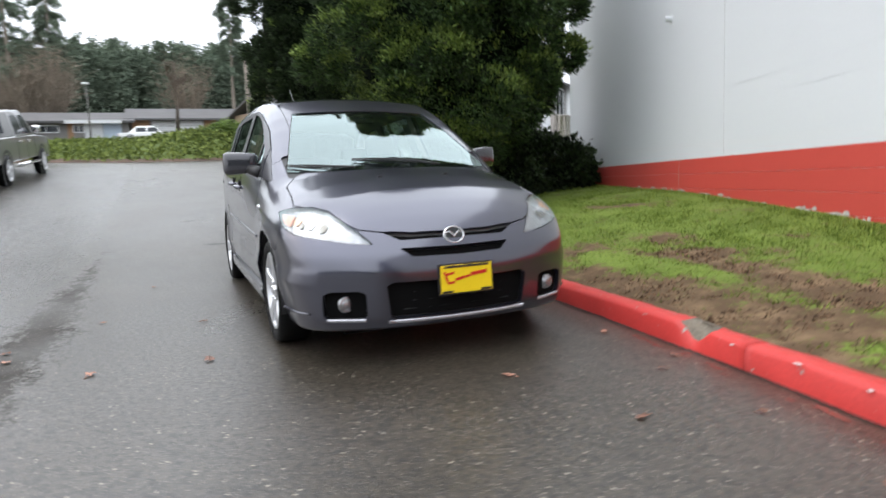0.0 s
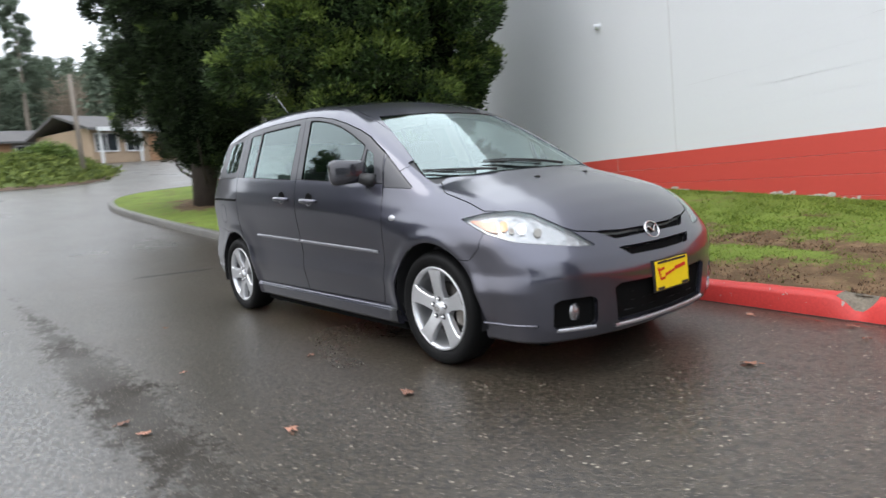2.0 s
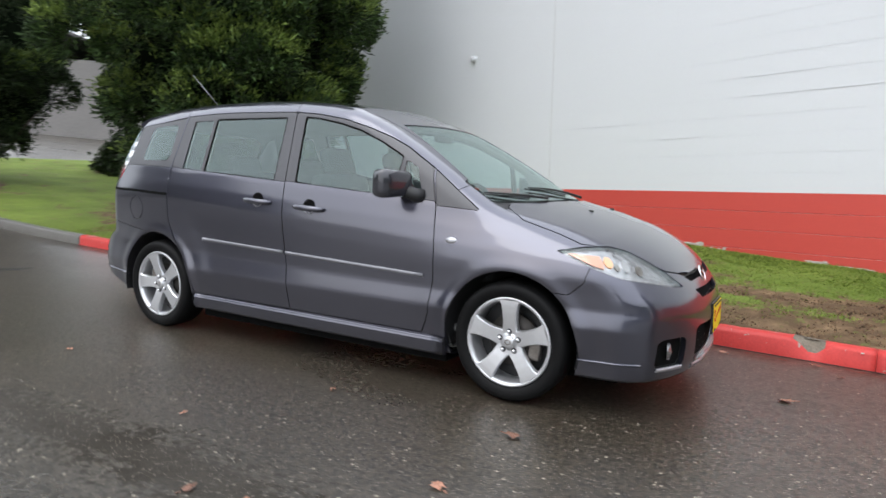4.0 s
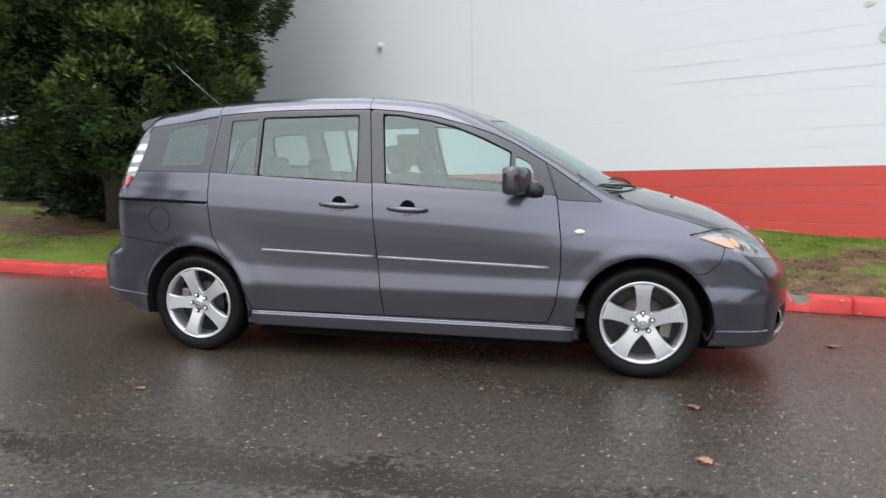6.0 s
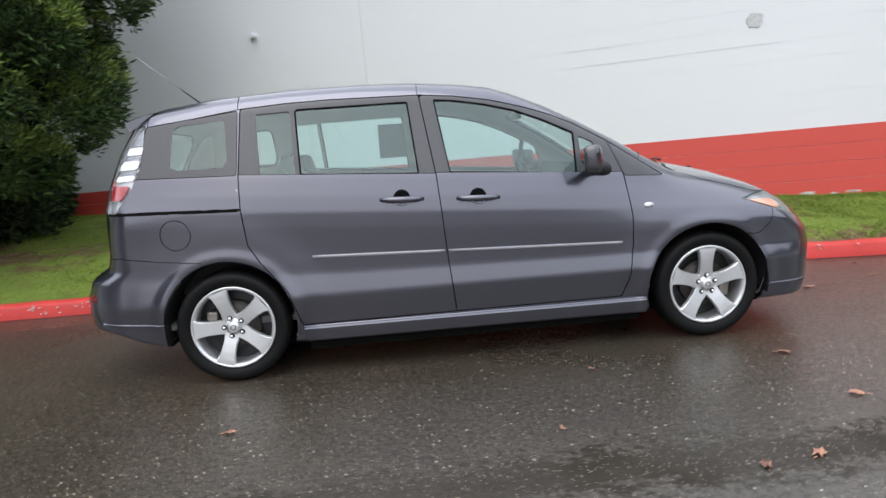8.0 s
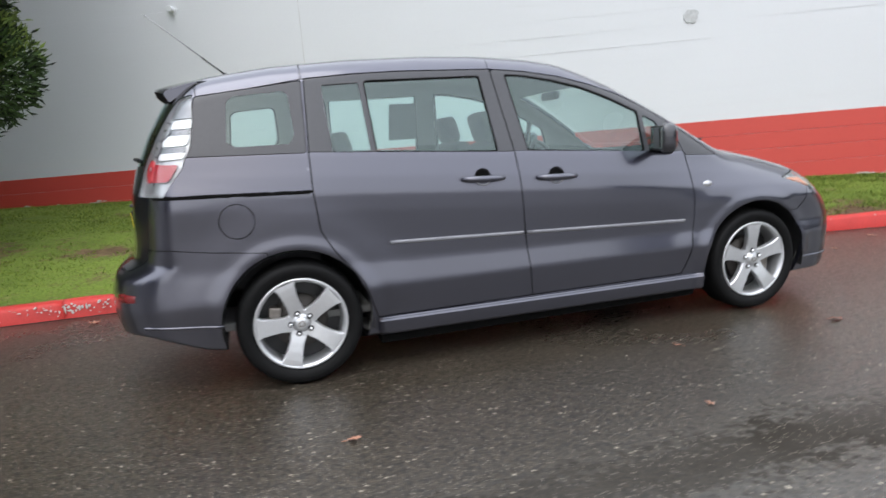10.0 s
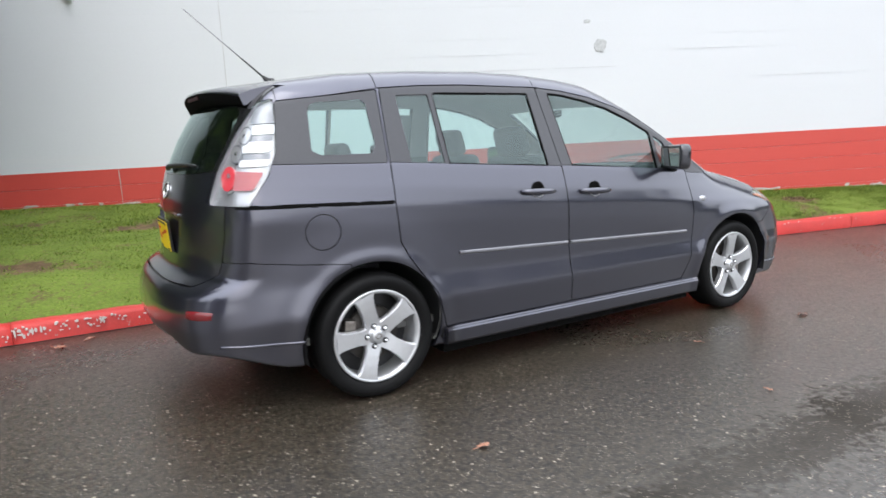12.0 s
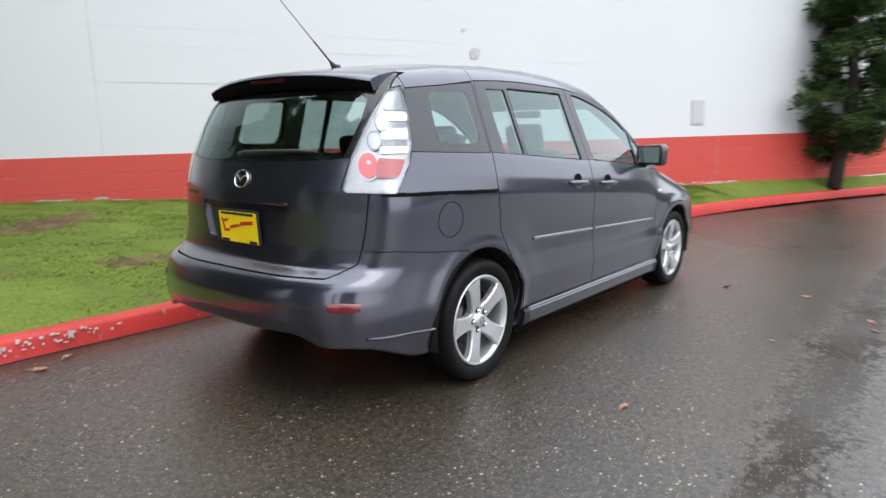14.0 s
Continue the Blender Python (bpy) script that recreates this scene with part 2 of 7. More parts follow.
HEADLINER = surface("pale headliner cloth", (0.26, 0.255, 0.24), 0.95, vary=0.1, bump=0.1)
SEAT = surface("dark seat cloth", (0.035, 0.035, 0.037), 0.9, vary=0.2, fine=200, bump=0.3)
PANE = glass("tinted side pane", (0.68, 0.82, 0.80), 0.095)
SCREEN = glass("clear windscreen", (0.66, 0.74, 0.71), 0.20)
REAR_PANE = glass("dark rear pane", (0.40, 0.47, 0.45), 0.15)
LENS = glass("clear lamp lens", (0.95, 0.95, 0.95), 0.04)
SIDE_AMBER = surface("dull amber side lens", (0.62, 0.25, 0.14), 0.2, vary=0.15, bump=0, coat=1)
AMBER = surface("amber lens", (0.75, 0.34, 0.13), 0.2, vary=0.1, bump=0, coat=1)
RED_LENS = surface("red lens", (0.40, 0.035, 0.048), 0.12, vary=0.1, bump=0, coat=1)
BULB_RED = surface("bright red lens", (0.72, 0.07, 0.09), 0.1, vary=0.1, bump=0, coat=1)
REFLECTOR = surface("silver lamp reflector", (0.50, 0.50, 0.52), 0.28, 0.65, vary=0.12, big=26, fine=40, bump=0.10)
HEAD_SILVER = surface("headlamp reflector", (0.36, 0.36, 0.37), 0.26, 0.7, vary=0.55, big=26, fine=40, bump=0.5)
LAMP_WHITE = surface("pale lamp band", (0.82, 0.83, 0.85), 0.35, 0.25, vary=0.06, big=20, fine=60, bump=0)
LAMP_GREY = surface("grey lamp fin", (0.22, 0.22, 0.24), 0.3, 0.6, vary=0.3, big=20, fine=60, bump=0)
PLATE = surface("yellow plate", (0.85, 0.62, 0.01), 0.45, vary=0.06, bump=0.05)
PLATE_RED = surface("red script", (0.55, 0.02, 0.01), 0.5, vary=0.1, bump=0)
BARK = surface("wet bark", (0.036, 0.026, 0.020), 0.85, vary=0.4, big=6, fine=40, bump=1.0)
LEAF_DARK = surface("dark evergreen leaves", (0.012, 0.022, 0.009), 0.6, vary=0.5, big=0.8, fine=9, bump=0, tint=(0.030, 0.048, 0.018), random_by="island", spec=0.2)
LEAF_BRIGHT = surface("fresh evergreen leaves", (0.014, 0.028, 0.009), 0.6, vary=0.5, big=0.7, fine=6, bump=0, tint=(0.041, 0.073, 0.020), random_by="island", spec=0.25)
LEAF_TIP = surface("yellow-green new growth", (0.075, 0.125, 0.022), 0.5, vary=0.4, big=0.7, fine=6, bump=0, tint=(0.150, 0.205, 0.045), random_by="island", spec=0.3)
PALE_BARK = surface("pale bark", (0.24, 0.205, 0.165), 0.85, vary=0.3, big=4, fine=30, bump=0.6)
# near-black, paints the shade deep inside crowns and bushes
LEAF_SHADE = surface("near-black crown core", (0.005, 0.009, 0.004), 0.95, vary=0.5, big=4, fine=20, bump=1.0, spec=0.05)
# paler than near foliage: the haze of distance is put into this colour
WOODS = surface("haze-pale far firs", (0.105, 0.140, 0.100), 0.95, vary=0.20, big=0.06, fine=1.2, bump=0, tint=(0.135, 0.165, 0.120), spec=0.1, random_by="island")
BARE = surface("bare winter twigs", (0.21, 0.172, 0.130), 0.9, vary=0.3, bump=0, random_by="island")
IVY = surface("ivy bank", (0.032, 0.052, 0.010), 0.9, vary=0.55, big=1.4, fine=4, bump=0.6, tint=(0.085, 0.118, 0.022), random_by="island")
IVY_TIP = surface("ivy tips", (0.090, 0.128, 0.022), 0.8, vary=0.3, big=1.1, fine=5, bump=0, tint=(0.150, 0.185, 0.038), random_by="island")
EARTH = surface("brown bark mulch", (0.085, 0.052, 0.034), 0.9, vary=0.4, fine=30, bump=0.8)
DEAD_LEAF = surface("fallen brown leaf", (0.25, 0.122, 0.080), 0.6, vary=0.35, fine=40, bump=0.3, random_by="object")
CLODS = surface("earth clods", (0.074, 0.044, 0.027), 0.9, vary=0.4, fine=30, bump=0.5, tint=(0.150, 0.096, 0.058), random_by="island", spec=0.15)


# ---- building tools ----
def mesh_of(name, verts, faces, material, smooth=False):
    me = bpy.data.meshes.new(name)
    me.from_pydata([tuple(map(float, v)) for v in verts], [], [tuple(map(int, f)) for f in faces])
    if material is not None:
        me.materials.append(material)
    if smooth:
        me.polygons.foreach_set("use_smooth", [True] * len(me.polygons))
    me.update()
    return me


def piece(name, verts, faces, material, parent=None, label="", smooth=False):
    """A part (under parent) or a thing, from plain vertices and faces."""
    ob = new(name, mesh_of(name, verts, faces, material, smooth))
    ob.parent = parent
    if label:
        ob["label"] = label
    return ob


def part(name, bm, material, parent, label="", smooth=False):
    me = bpy.data.meshes.new(name)
    bm.to_mesh(me)
    bm.free()
    me.materials.append(material)
    if smooth:
        me.polygons.foreach_set("use_smooth", [True] * len(me.polygons))
    ob = new(name, me)
    ob.parent = parent
    if label:
        ob["label"] = label
    return ob


def thing(name, label, category, group="", kind="", at=None):
    ob = new(name)
    ob.empty_display_size = 0.2
    if at is not None:
        ob.matrix_world = at
    return tagged(ob, label, category, group, kind)


def box(bm, lo, hi, bevel=0.0, m=None, segments=2):
    """Adds a bevelled box between two corners to bm, moved by m."""
    r = bmesh.ops.create_cube(bm, size=1)
    lo, hi = Vector(lo), Vector(hi)
    for v in r["verts"]:
        v.co = Vector(((lo[i] + hi[i]) / 2 + v.co[i] * (hi[i] - lo[i]) for i in range(3)))
    verts = r["verts"]
    if bevel:
        edges = list({e for v in verts for e in v.link_edges})
        b = bmesh.ops.bevel(bm, geom=edges, offset=bevel, segments=segments, affect="EDGES", profile=0.6)
        verts = list({v for f in b["faces"] for v in f.verts} | {v for v in verts if v.is_valid})
    if m is not None:
        bmesh.ops.transform(bm, matrix=m, verts=verts)
    return verts


def tube(points, radii, sides=8, closed_ends=True):
    """Vertices and faces of a tapering tube along points."""
    pts = [Vector(p) for p in points]
    verts, faces = [], []
    up = Vector((0.13, 0.07, 1)).normalized()
    for i, p in enumerate(pts):
        d = (pts[min(i + 1, len(pts) - 1)] - pts[max(i - 1, 0)]).normalized()
        u = d.cross(up if abs(d.dot(up)) < 0.95 else Vector((1, 0, 0))).normalized()
        w = d.cross(u)
        r = radii[i] if hasattr(radii, "__len__") else radii
        for k in range(sides):
            a = 2 * math.pi * k / sides
            verts.append(p + (u * math.cos(a) + w * math.sin(a)) * r)
    for i in range(len(pts) - 1):
        for k in range(sides):
            j = (k + 1) % sides
            faces.append((i * sides + k, i * sides + j, (i + 1) * sides + j, (i + 1) * sides + k))
    if closed_ends:
        faces.append(tuple(range(sides - 1, -1, -1)))
        faces.append(tuple((len(pts) - 1) * sides + k for k in range(sides)))
    return verts, faces


def lathe(profile, sides=48, axis="y"):
    """Turns (radius, height) pairs round the y axis."""
    verts, faces = [], []
    for r, h in profile:
        for k in range(sides):
            a = 2 * math.pi * k / sides
            verts.append((r * math.cos(a), h, r * math.sin(a)))
    for i in range(len(profile) - 1):
        for k in range(sides):
            j = (k + 1) % sides
            faces.append((i * sides + k, (i + 1) * sides + k, (i + 1) * sides + j, i * sides + j))
    return verts, faces


def joined(*pieces):
    verts, faces = [], []
    for v, f in pieces:
        n = len(verts)
        verts += list(v)
        faces += [tuple(i + n for i in q) for q in f]
    return verts, faces


def spline(points, steps):
    """A smooth curve (Catmull-Rom) through points."""
    p = np.array(points, float)
    p = np.vstack([2 * p[0] - p[1], p, 2 * p[-1] - p[-2]])
    out = []
    for i in range(1, len(p) - 2):
        for t in np.linspace(0, 1, steps, endpoint=False):
            a, b, c, d = p[i - 1:i + 3]
            out.append(0.5 * (2 * b + (c - a) * t + (2 * a - 5 * b + 4 * c - d) * t ** 2 + (3 * b - a - 3 * c + d) * t ** 3))
    out.append(p[-2])
    return np.array(out)

# ---- the minivan's outer form: one smooth implicit surface (x ahead, y to its left, z up) ----
def table(points, sigma, step=0.005):
    """A smoothed curve through control points, as a function."""
    xs, ys = np.array(points, float).T
    pad = 6 * sigma
    grid = np.arange(xs[0] - pad, xs[-1] + pad, step)
    line = np.interp(grid, xs, ys)
    left = (ys[1] - ys[0]) / (xs[1] - xs[0])
    right = (ys[-1] - ys[-2]) / (xs[-1] - xs[-2])
    line = np.where(grid < xs[0], ys[0] + left * (grid - xs[0]), line)
    line = np.where(grid > xs[-1], ys[-1] + right * (grid - xs[-1]), line)
    n = int(3 * sigma / step)
    kernel = np.exp(-0.5 * (np.arange(-n, n + 1) * step / sigma) ** 2)
    kernel /= kernel.sum()
    soft = np.convolve(line, kernel, "valid")
    grid = grid[n:len(grid) - n]
    return lambda v: np.interp(v, grid, soft)


def smooth_max(a, b, k):
    h = np.clip(0.5 + 0.5 * (a - b) / k, 0, 1)
    return b + (a - b) * h + k * h * (1 - h)


def step01(lo, hi, v):
    t = np.clip((v - lo) / (hi - lo), 0, 1)
    return t * t * (3 - 2 * t)


side_width = table([(0.05, 0.76), (0.15, 0.805), (0.20, 0.835), (0.28, 0.853), (0.36, 0.866), (0.45, 0.880), (0.56, 0.864), (0.66, 0.870), (0.78, 0.881),
                    (0.865, 0.884), (0.95, 0.872), (1.05, 0.848), (1.10, 0.830), (1.53, 0.665), (1.75, 0.58)], 0.011)
top_line = table([(-2.5, 1.20), (-2.2, 1.36), (-2.05, 1.445), (-1.9, 1.51), (-1.7, 1.575), (-1.39, 1.616), (-1.0, 1.638), (-0.6, 1.643), (-0.29, 1.634), (0.0, 1.612),
                  (0.18, 1.586), (0.35, 1.53), (0.52, 1.468), (0.7, 1.382), (0.9, 1.272), (1.06, 1.178), (1.2, 1.096), (1.29, 1.056), (1.42, 1.020), (1.6, 0.975), (1.8, 0.91),
                  (1.95, 0.845), (2.05, 0.785), (2.12, 0.725), (2.2, 0.62), (2.4, 0.30)], 0.022)
top_crown = table([(-2.5, 0.10), (-0.3, 0.085), (0.3, 0.11), (0.6, 0.17), (1.2, 0.19), (1.4, 0.16), (2.4, 0.13)], 0.06)
nose_line = table([(0.05, 2.118), (0.18, 2.193), (0.25, 2.223), (0.35, 2.233), (0.5, 2.240), (0.58, 2.223), (0.64, 2.183), (0.70, 2.138), (0.76, 2.088), (0.84, 1.998), (1.0, 1.768), (1.7, 0.618)], 0.015)
tail_line = table([(0.05, -2.028), (0.18, -2.198), (0.24, -2.248), (0.32, -2.293), (0.44, -2.313), (0.52, -2.308), (0.60, -2.283), (0.625, -2.253), (0.665, -2.183), (0.75, -2.170), (0.9, -2.163),
                   (1.0, -2.153), (1.13, -2.113), (1.29, -2.038), (1.43, -1.953), (1.55, -1.868), (1.75, -1.698)], 0.010)
WHEELS = ((1.37, 0.315), (-1.375, 0.315))
ARCHES = ((1.37, 0.318), (-1.385, 0.326))
ARCH = 0.365


def car_field(x, y, z):
    """Below nought inside the bodywork, nought on its skin."""
    a = np.abs(y)
    level = z + 0.068 * x * step01(0.38, 0.85, z)
    w = side_width(level)
    high = step01(0.66, 0.98, z)
    w = w - high * 0.050 * np.clip((x - 0.3) / 0.84, 0, None) ** 2 - (1 - high) * 0.045 * np.clip((x - 1.35) / 0.7, 0, None) ** 2
    w = w - (0.035 + 0.02 * step01(0.9, 1.1, z)) * np.clip((-1.0 - x) / 0.8, 0, None) ** 2
    for wx, wz in ARCHES:
        r = np.hypot(x - wx, z - wz)
        w = w + 0.016 * np.exp(-((r - 0.375) / 0.05) ** 2) * step01(0.20, 0.34, z) * step01(0.95, 0.7, z)
        w = w + 0.010 * np.exp(-((r - 0.46) / 0.11) ** 2) * step01(0.30, 0.5, z)
    f = smooth_max(a - w, (z - (top_line(x) - top_crown(x) * a * a)) * 0.9, 0.085)
    f = smooth_max(f, x - (nose_line(z) - 0.36 * a ** 3 - 0.05 * a * a), 0.11)
    low = step01(0.78, 0.56, z)
    f = smooth_max(f, (tail_line(z) + (0.29 - 0.035 * low) * a ** 3 + 0.06 * a * a) - x, 0.07 + 0.09 * low)
    floor = 0.185 + 0.035 * step01(-1.55, -1.74, x) + 0.11 * step01(-1.74, -2.15, x) + 0.05 * step01(0.64, 0.46, a) * step01(-1.7, -1.95, x)
    return smooth_max(f, floor - z, 0.025)


def car_slope(x, y, z, e=0.002):
    g = np.stack([car_field(x + e, y, z) - car_field(x - e, y, z), car_field(x, y + e, z) - car_field(x, y - e, z), car_field(x, y, z + e) - car_field(x, y, z - e)], -1) / (2 * e)
    return g


# ---- ground, kerb, lawn and wall ----
def rise(x):
    """The road climbs behind the minivan."""
    u = max(0.0, -4.0 - max(x, -30.0))
    return 0.105 * (math.sqrt(u * u + 9) - 3) + 0.075 * max(0.0, -30.0 - max(x, -80.0))


def camber(x, y):
    """The far half of the road stands a little higher."""
    return 0.09 * max(0.0, min(3.0, -2.5 - y)) * float(np.interp(x, [-24, -19, -12, -6], [0, 1, 1, 0]))


def kerb_y(x):
    return float(np.interp(x, KERB_X, KERB_Y))


KERB_LINE = spline([(26, -6.9), (18, -3.35), (13.8, -1.50), (9.9, -0.13), (6.7, 0.62), (3.8, 1.02), (2.4, 1.14), (0, 1.28), (-4.7, 1.38), (-7, 1.22), (-8.6, 1.08), (-10.3, 0.95),
                    (-12.5, 0.82), (-14.2, 0.84), (-15.8, 1.22), (-17.0, 2.15), (-17.8, 3.8), (-18.2, 6.6), (-18.4, 11)], 20)
KERB_X, KERB_Y = KERB_LINE[:300, 0][::-1], KERB_LINE[:300, 1][::-1]
WALL_Y, WALL_SLOPE = 4.641, -0.4075


def wall_y(x):
    return WALL_Y + WALL_SLOPE * x


def ground_sheet():
    xs = np.concatenate([[-900, -400, -200, -120], np.arange(-90, -30, 6), np.arange(-30, 16, 1.0), np.arange(16, 60, 6), [90, 150, 300, 900]])
    ys = np.concatenate([[-900, -400, -200, -100, -60], np.arange(-40, -10, 5), np.arange(-10, 12, 1.5), np.arange(12, 60, 6), [100, 200, 400, 900]])
    verts = [(x, y, rise(x) + camber(x, y) - 0.012 * min(8.0, max(0.0, x - 1.8))) for x in xs for y in ys]
    n = len(ys)
    faces = [(i * n + j, (i + 1) * n + j, (i + 1) * n + j + 1, i * n + j + 1) for i in range(len(xs) - 1) for j in range(n - 1)]
    ob = piece("ground", verts, faces, ASPHALT, smooth=True)
    tagged(ob, "wet dark grey asphalt of a sloping car park", "asphalt", kind="structure")


ground_sheet()

back_height = table([(-9, 0.60), (-6, 0.56), (-2, 0.58), (0, 0.53), (2, 0.46), (4, 0.38), (8, 0.36), (12, 0.34), (26, 0.3)], 0.5, 0.05)


def lawn_back(x, y):
    """The lawn's far edge opposite a point of the kerb."""
    if x > -8.6:
        return (x, wall_y(x) + 0.02, float(back_height(x)))
    f = min(1, (-8.6 - x) / 8)
    return (-8.6 - 5 * f, 8.2 + 4 * f, 0.6 + 0.75 * f)


def edge_z(x):
    """The lawn's height where it meets the kerb."""
    return rise(x) + 0.125 - 0.02 * max(0.0, min(1.0, (x - 2.5) / 0.5))


def lawn_height(x, y):
    k = kerb_y(x) + 0.15
    bx, by, bz = lawn_back(x, y)
    f = max(0.0, min(1.0, (y - k) / max(0.3, by - k)))
    z0 = edge_z(x)
    return z0 + (max(bz, z0) - z0) * (f ** 0.8) + 0.018 * noise.noise(Vector((x * 1.3, y * 1.3, 0)))


BARE_SPOTS = ((1.3, 2.25, 0.35), (2.15, 2.1, 0.55), (2.7, 1.95, 0.45), (3.3, 1.8, 0.45), (0.55, 2.1, 0.3), (-1.34, 4.2, 0.35), (-1.5, 2.4, 0.25), (-1.9, 4.0, 0.3), (4.8, 1.7, 0.4), (3.6, 2.3, 0.4), (0.75, 2.75, 0.24), (1.5, 2.5, 0.22), (3.05, 2.05, 0.22), (0.5, 1.8, 0.22), (1.75, 3.2, 0.16),
              (-2.9, 2.9, 0.3), (-5.6, 3.2, 1.1), (-7.0, 3.6, 1.2), (-11.6, 2.2, 0.75), (-12.4, 2.6, 0.8), (-8.4, 5.6, 1.2), (6.2, 1.5, 0.3))


def bareness(x, y):
    """How far the grass has worn off, 0 to 1."""
    b = 0.36 * noise.noise(Vector((x * 0.9, y * 1.6, 7))) + 0.46 * noise.noise(Vector((x * 2.3, y * 3.3, 9))) + 0.25 * noise.noise(Vector((x * 9, y * 11, 4))) - 0.04 + 0.09 * (x < 0.6)
    for sx, sy, r in BARE_SPOTS:
        b += 0.80 * math.exp(-((x - sx) ** 2 * 0.7 + (y - sy) ** 2 * 1.8) / (r * r))
    d = y - kerb_y(x) - 0.15
    if x > 0.6:
        lane = min(1.0, (x - 0.6) / 0.6) * max(0.0, min(1.0, (6.5 - x) / 2))
        b += lane * 0.85 * math.exp(-(d / (0.30 + 0.10 * noise.noise(Vector((x * 1.7, 3, 1))))) ** 2)
        b -= lane * 0.65 * math.exp(-((d - 0.58 - 0.10 * noise.noise(Vector((x * 0.8, 1, 1)))) / 0.17) ** 2)
    return max(0.0, min(1.0, (b - 0.10) * 1.5))


def lawn():
    verts, faces, across = [], [], 40
    line = KERB_LINE
    for i, (x, y) in enumerate(line):
        d = line[min(i + 1, len(line) - 1)] - line[max(i - 1, 0)]
        nx, ny = d[1], -d[0]
        s = math.hypot(nx, ny)
        sx, sy = x + nx / s * 0.122, y + ny / s * 0.122
        bx, by, bz = lawn_back(x, y)
        for j in range(across + 1):
            f = j / across
            px, py = sx + (bx - sx) * f, sy + (by - sy) * f
            z0 = edge_z(x)
            pz = z0 + (max(bz, z0) - z0) * (f ** 0.8)
            if 0 < j < across:
                worn = bareness(px, py)
                pz += worn * 0.022 * noise.noise(Vector((px * 8, py * 8, 5))) - 0.012 * worn
                pz += 0.030 * noise.noise(Vector((px * 1.3, py * 1.3, 0))) + 0.012 * noise.noise(Vector((px * 5, py * 5, 3)))
            verts.append((px, py, pz))
    n = across + 1
    for i in range(len(line) - 1):
        for j in range(across):
            faces.append((i * n + j, (i + 1) * n + j, (i + 1) * n + j + 1, i * n + j + 1))
    ob = piece("lawn", verts, faces, GRASS, smooth=True)
    mark = ob.data.attributes.new("bare", "FLOAT", "POINT")
    mark.data.foreach_set("value", [bareness(v[0], v[1]) for v in verts])
    tagged(ob, "patchy green lawn with bare muddy spots sloping up to the wall", "lawn", kind="structure")
    return ob


lawn()


NOTCH = 2.73  # a broken piece of the kerb


def kerb():
    """Kerb stones along the lawn: painted red beside the minivan, bare concrete up the slope."""
    root = thing("kerb", "concrete kerb painted red, chipped, bare grey further up", "kerb", kind="structure")
    line = KERB_LINE
    seg = np.hypot(*np.diff(line, axis=0).T)
    run = np.concatenate([[0], np.cumsum(seg)])
    total, start, count = run[-1], 0.0, 0
    rnd = random.Random(4)
    profile = [(0.0, -0.05), (0.004, 0.105), (0.022, 0.128), (0.055, 0.137), (0.105, 0.137), (0.138, 0.128), (0.145, 0.0)]
    while start < total - 0.5:
        end = min(total, start + 3.05)
        at = np.linspace(start + 0.0012, end - 0.0012, 64)
        verts, faces = [], []
        for k, s in enumerate(at):
            x, y = np.interp(s, run, line[:, 0]), np.interp(s, run, line[:, 1])
            x2, y2 = np.interp(s + 0.02, run, line[:, 0]), np.interp(s + 0.02, run, line[:, 1])
            x1, y1 = np.interp(s - 0.02, run, line[:, 0]), np.interp(s - 0.02, run, line[:, 1])
            d = Vector((x2 - x1, y2 - y1, 0)).normalized()
            nrm = Vector((d.y, -d.x, 0))
            gone = max(0.0, min(1.0, 1.5 - abs(x - NOTCH) / 0.075 + 0.5 * noise.noise(Vector((x * 14, 2, 0)))))
            for j, (o, h) in enumerate(profile):
                wob = 0.006 * noise.noise(Vector((x * 4, j * 2.0, 1))) + 0.003 * noise.noise(Vector((x * 17, j * 3.0, 5)))
                o2, h2 = o + wob, (h + wob) * (1 - 0.14 * max(0.0, min(1.0, (x - 2.6) / 0.5)) if h > 0.05 else 1)
                if h > 0.05:
                    h2 -= gone * (0.056, 0.080, 0.082, 0.048, 0.0)[j - 1]
                    o2 += gone * (0.012 if j < 3 else 0)
                verts.append((x + nrm.x * o2, y + nrm.y * o2, rise(x) + h2))
        n = len(profile)
        for k in range(len(at) - 1):
            for j in range(n - 1):
                faces.append((k * n + j, k * n + j + 1, (k + 1) * n + j + 1, (k + 1) * n + j))
        faces.append(tuple(range(n)))
        faces.append(tuple((len(at) - 1) * n + j for j in range(n - 1, -1, -1)))
        x_mid = np.interp((start + end) / 2, run, line[:, 0])
        red = x_mid > -6.0
        stone = piece("kerb_stone", verts, faces, RED_KERB if red else GREY_KERB, root, "red painted kerb stone" if red else "bare grey kerb stone", smooth=True)
        stone.data.materials.append(BROKEN)
        for p in stone.data.polygons:
            if red and abs(p.center.x - NOTCH) < 0.095 and p.index % 6 in (2, 3, 4):
                p.material_index = 1
        start, count = end, count + 1


kerb()


def wall_matrix():
    return Matrix.Translation((0, WALL_Y, 1.06)) @ pose(0, 0, 0, 0, -1.12, math.degrees(math.atan(WALL_SLOPE)))


COURSE, BLOCK = 0.2032, 0.4064
WALL_FROM, WALL_TO = -9.2, 18.4


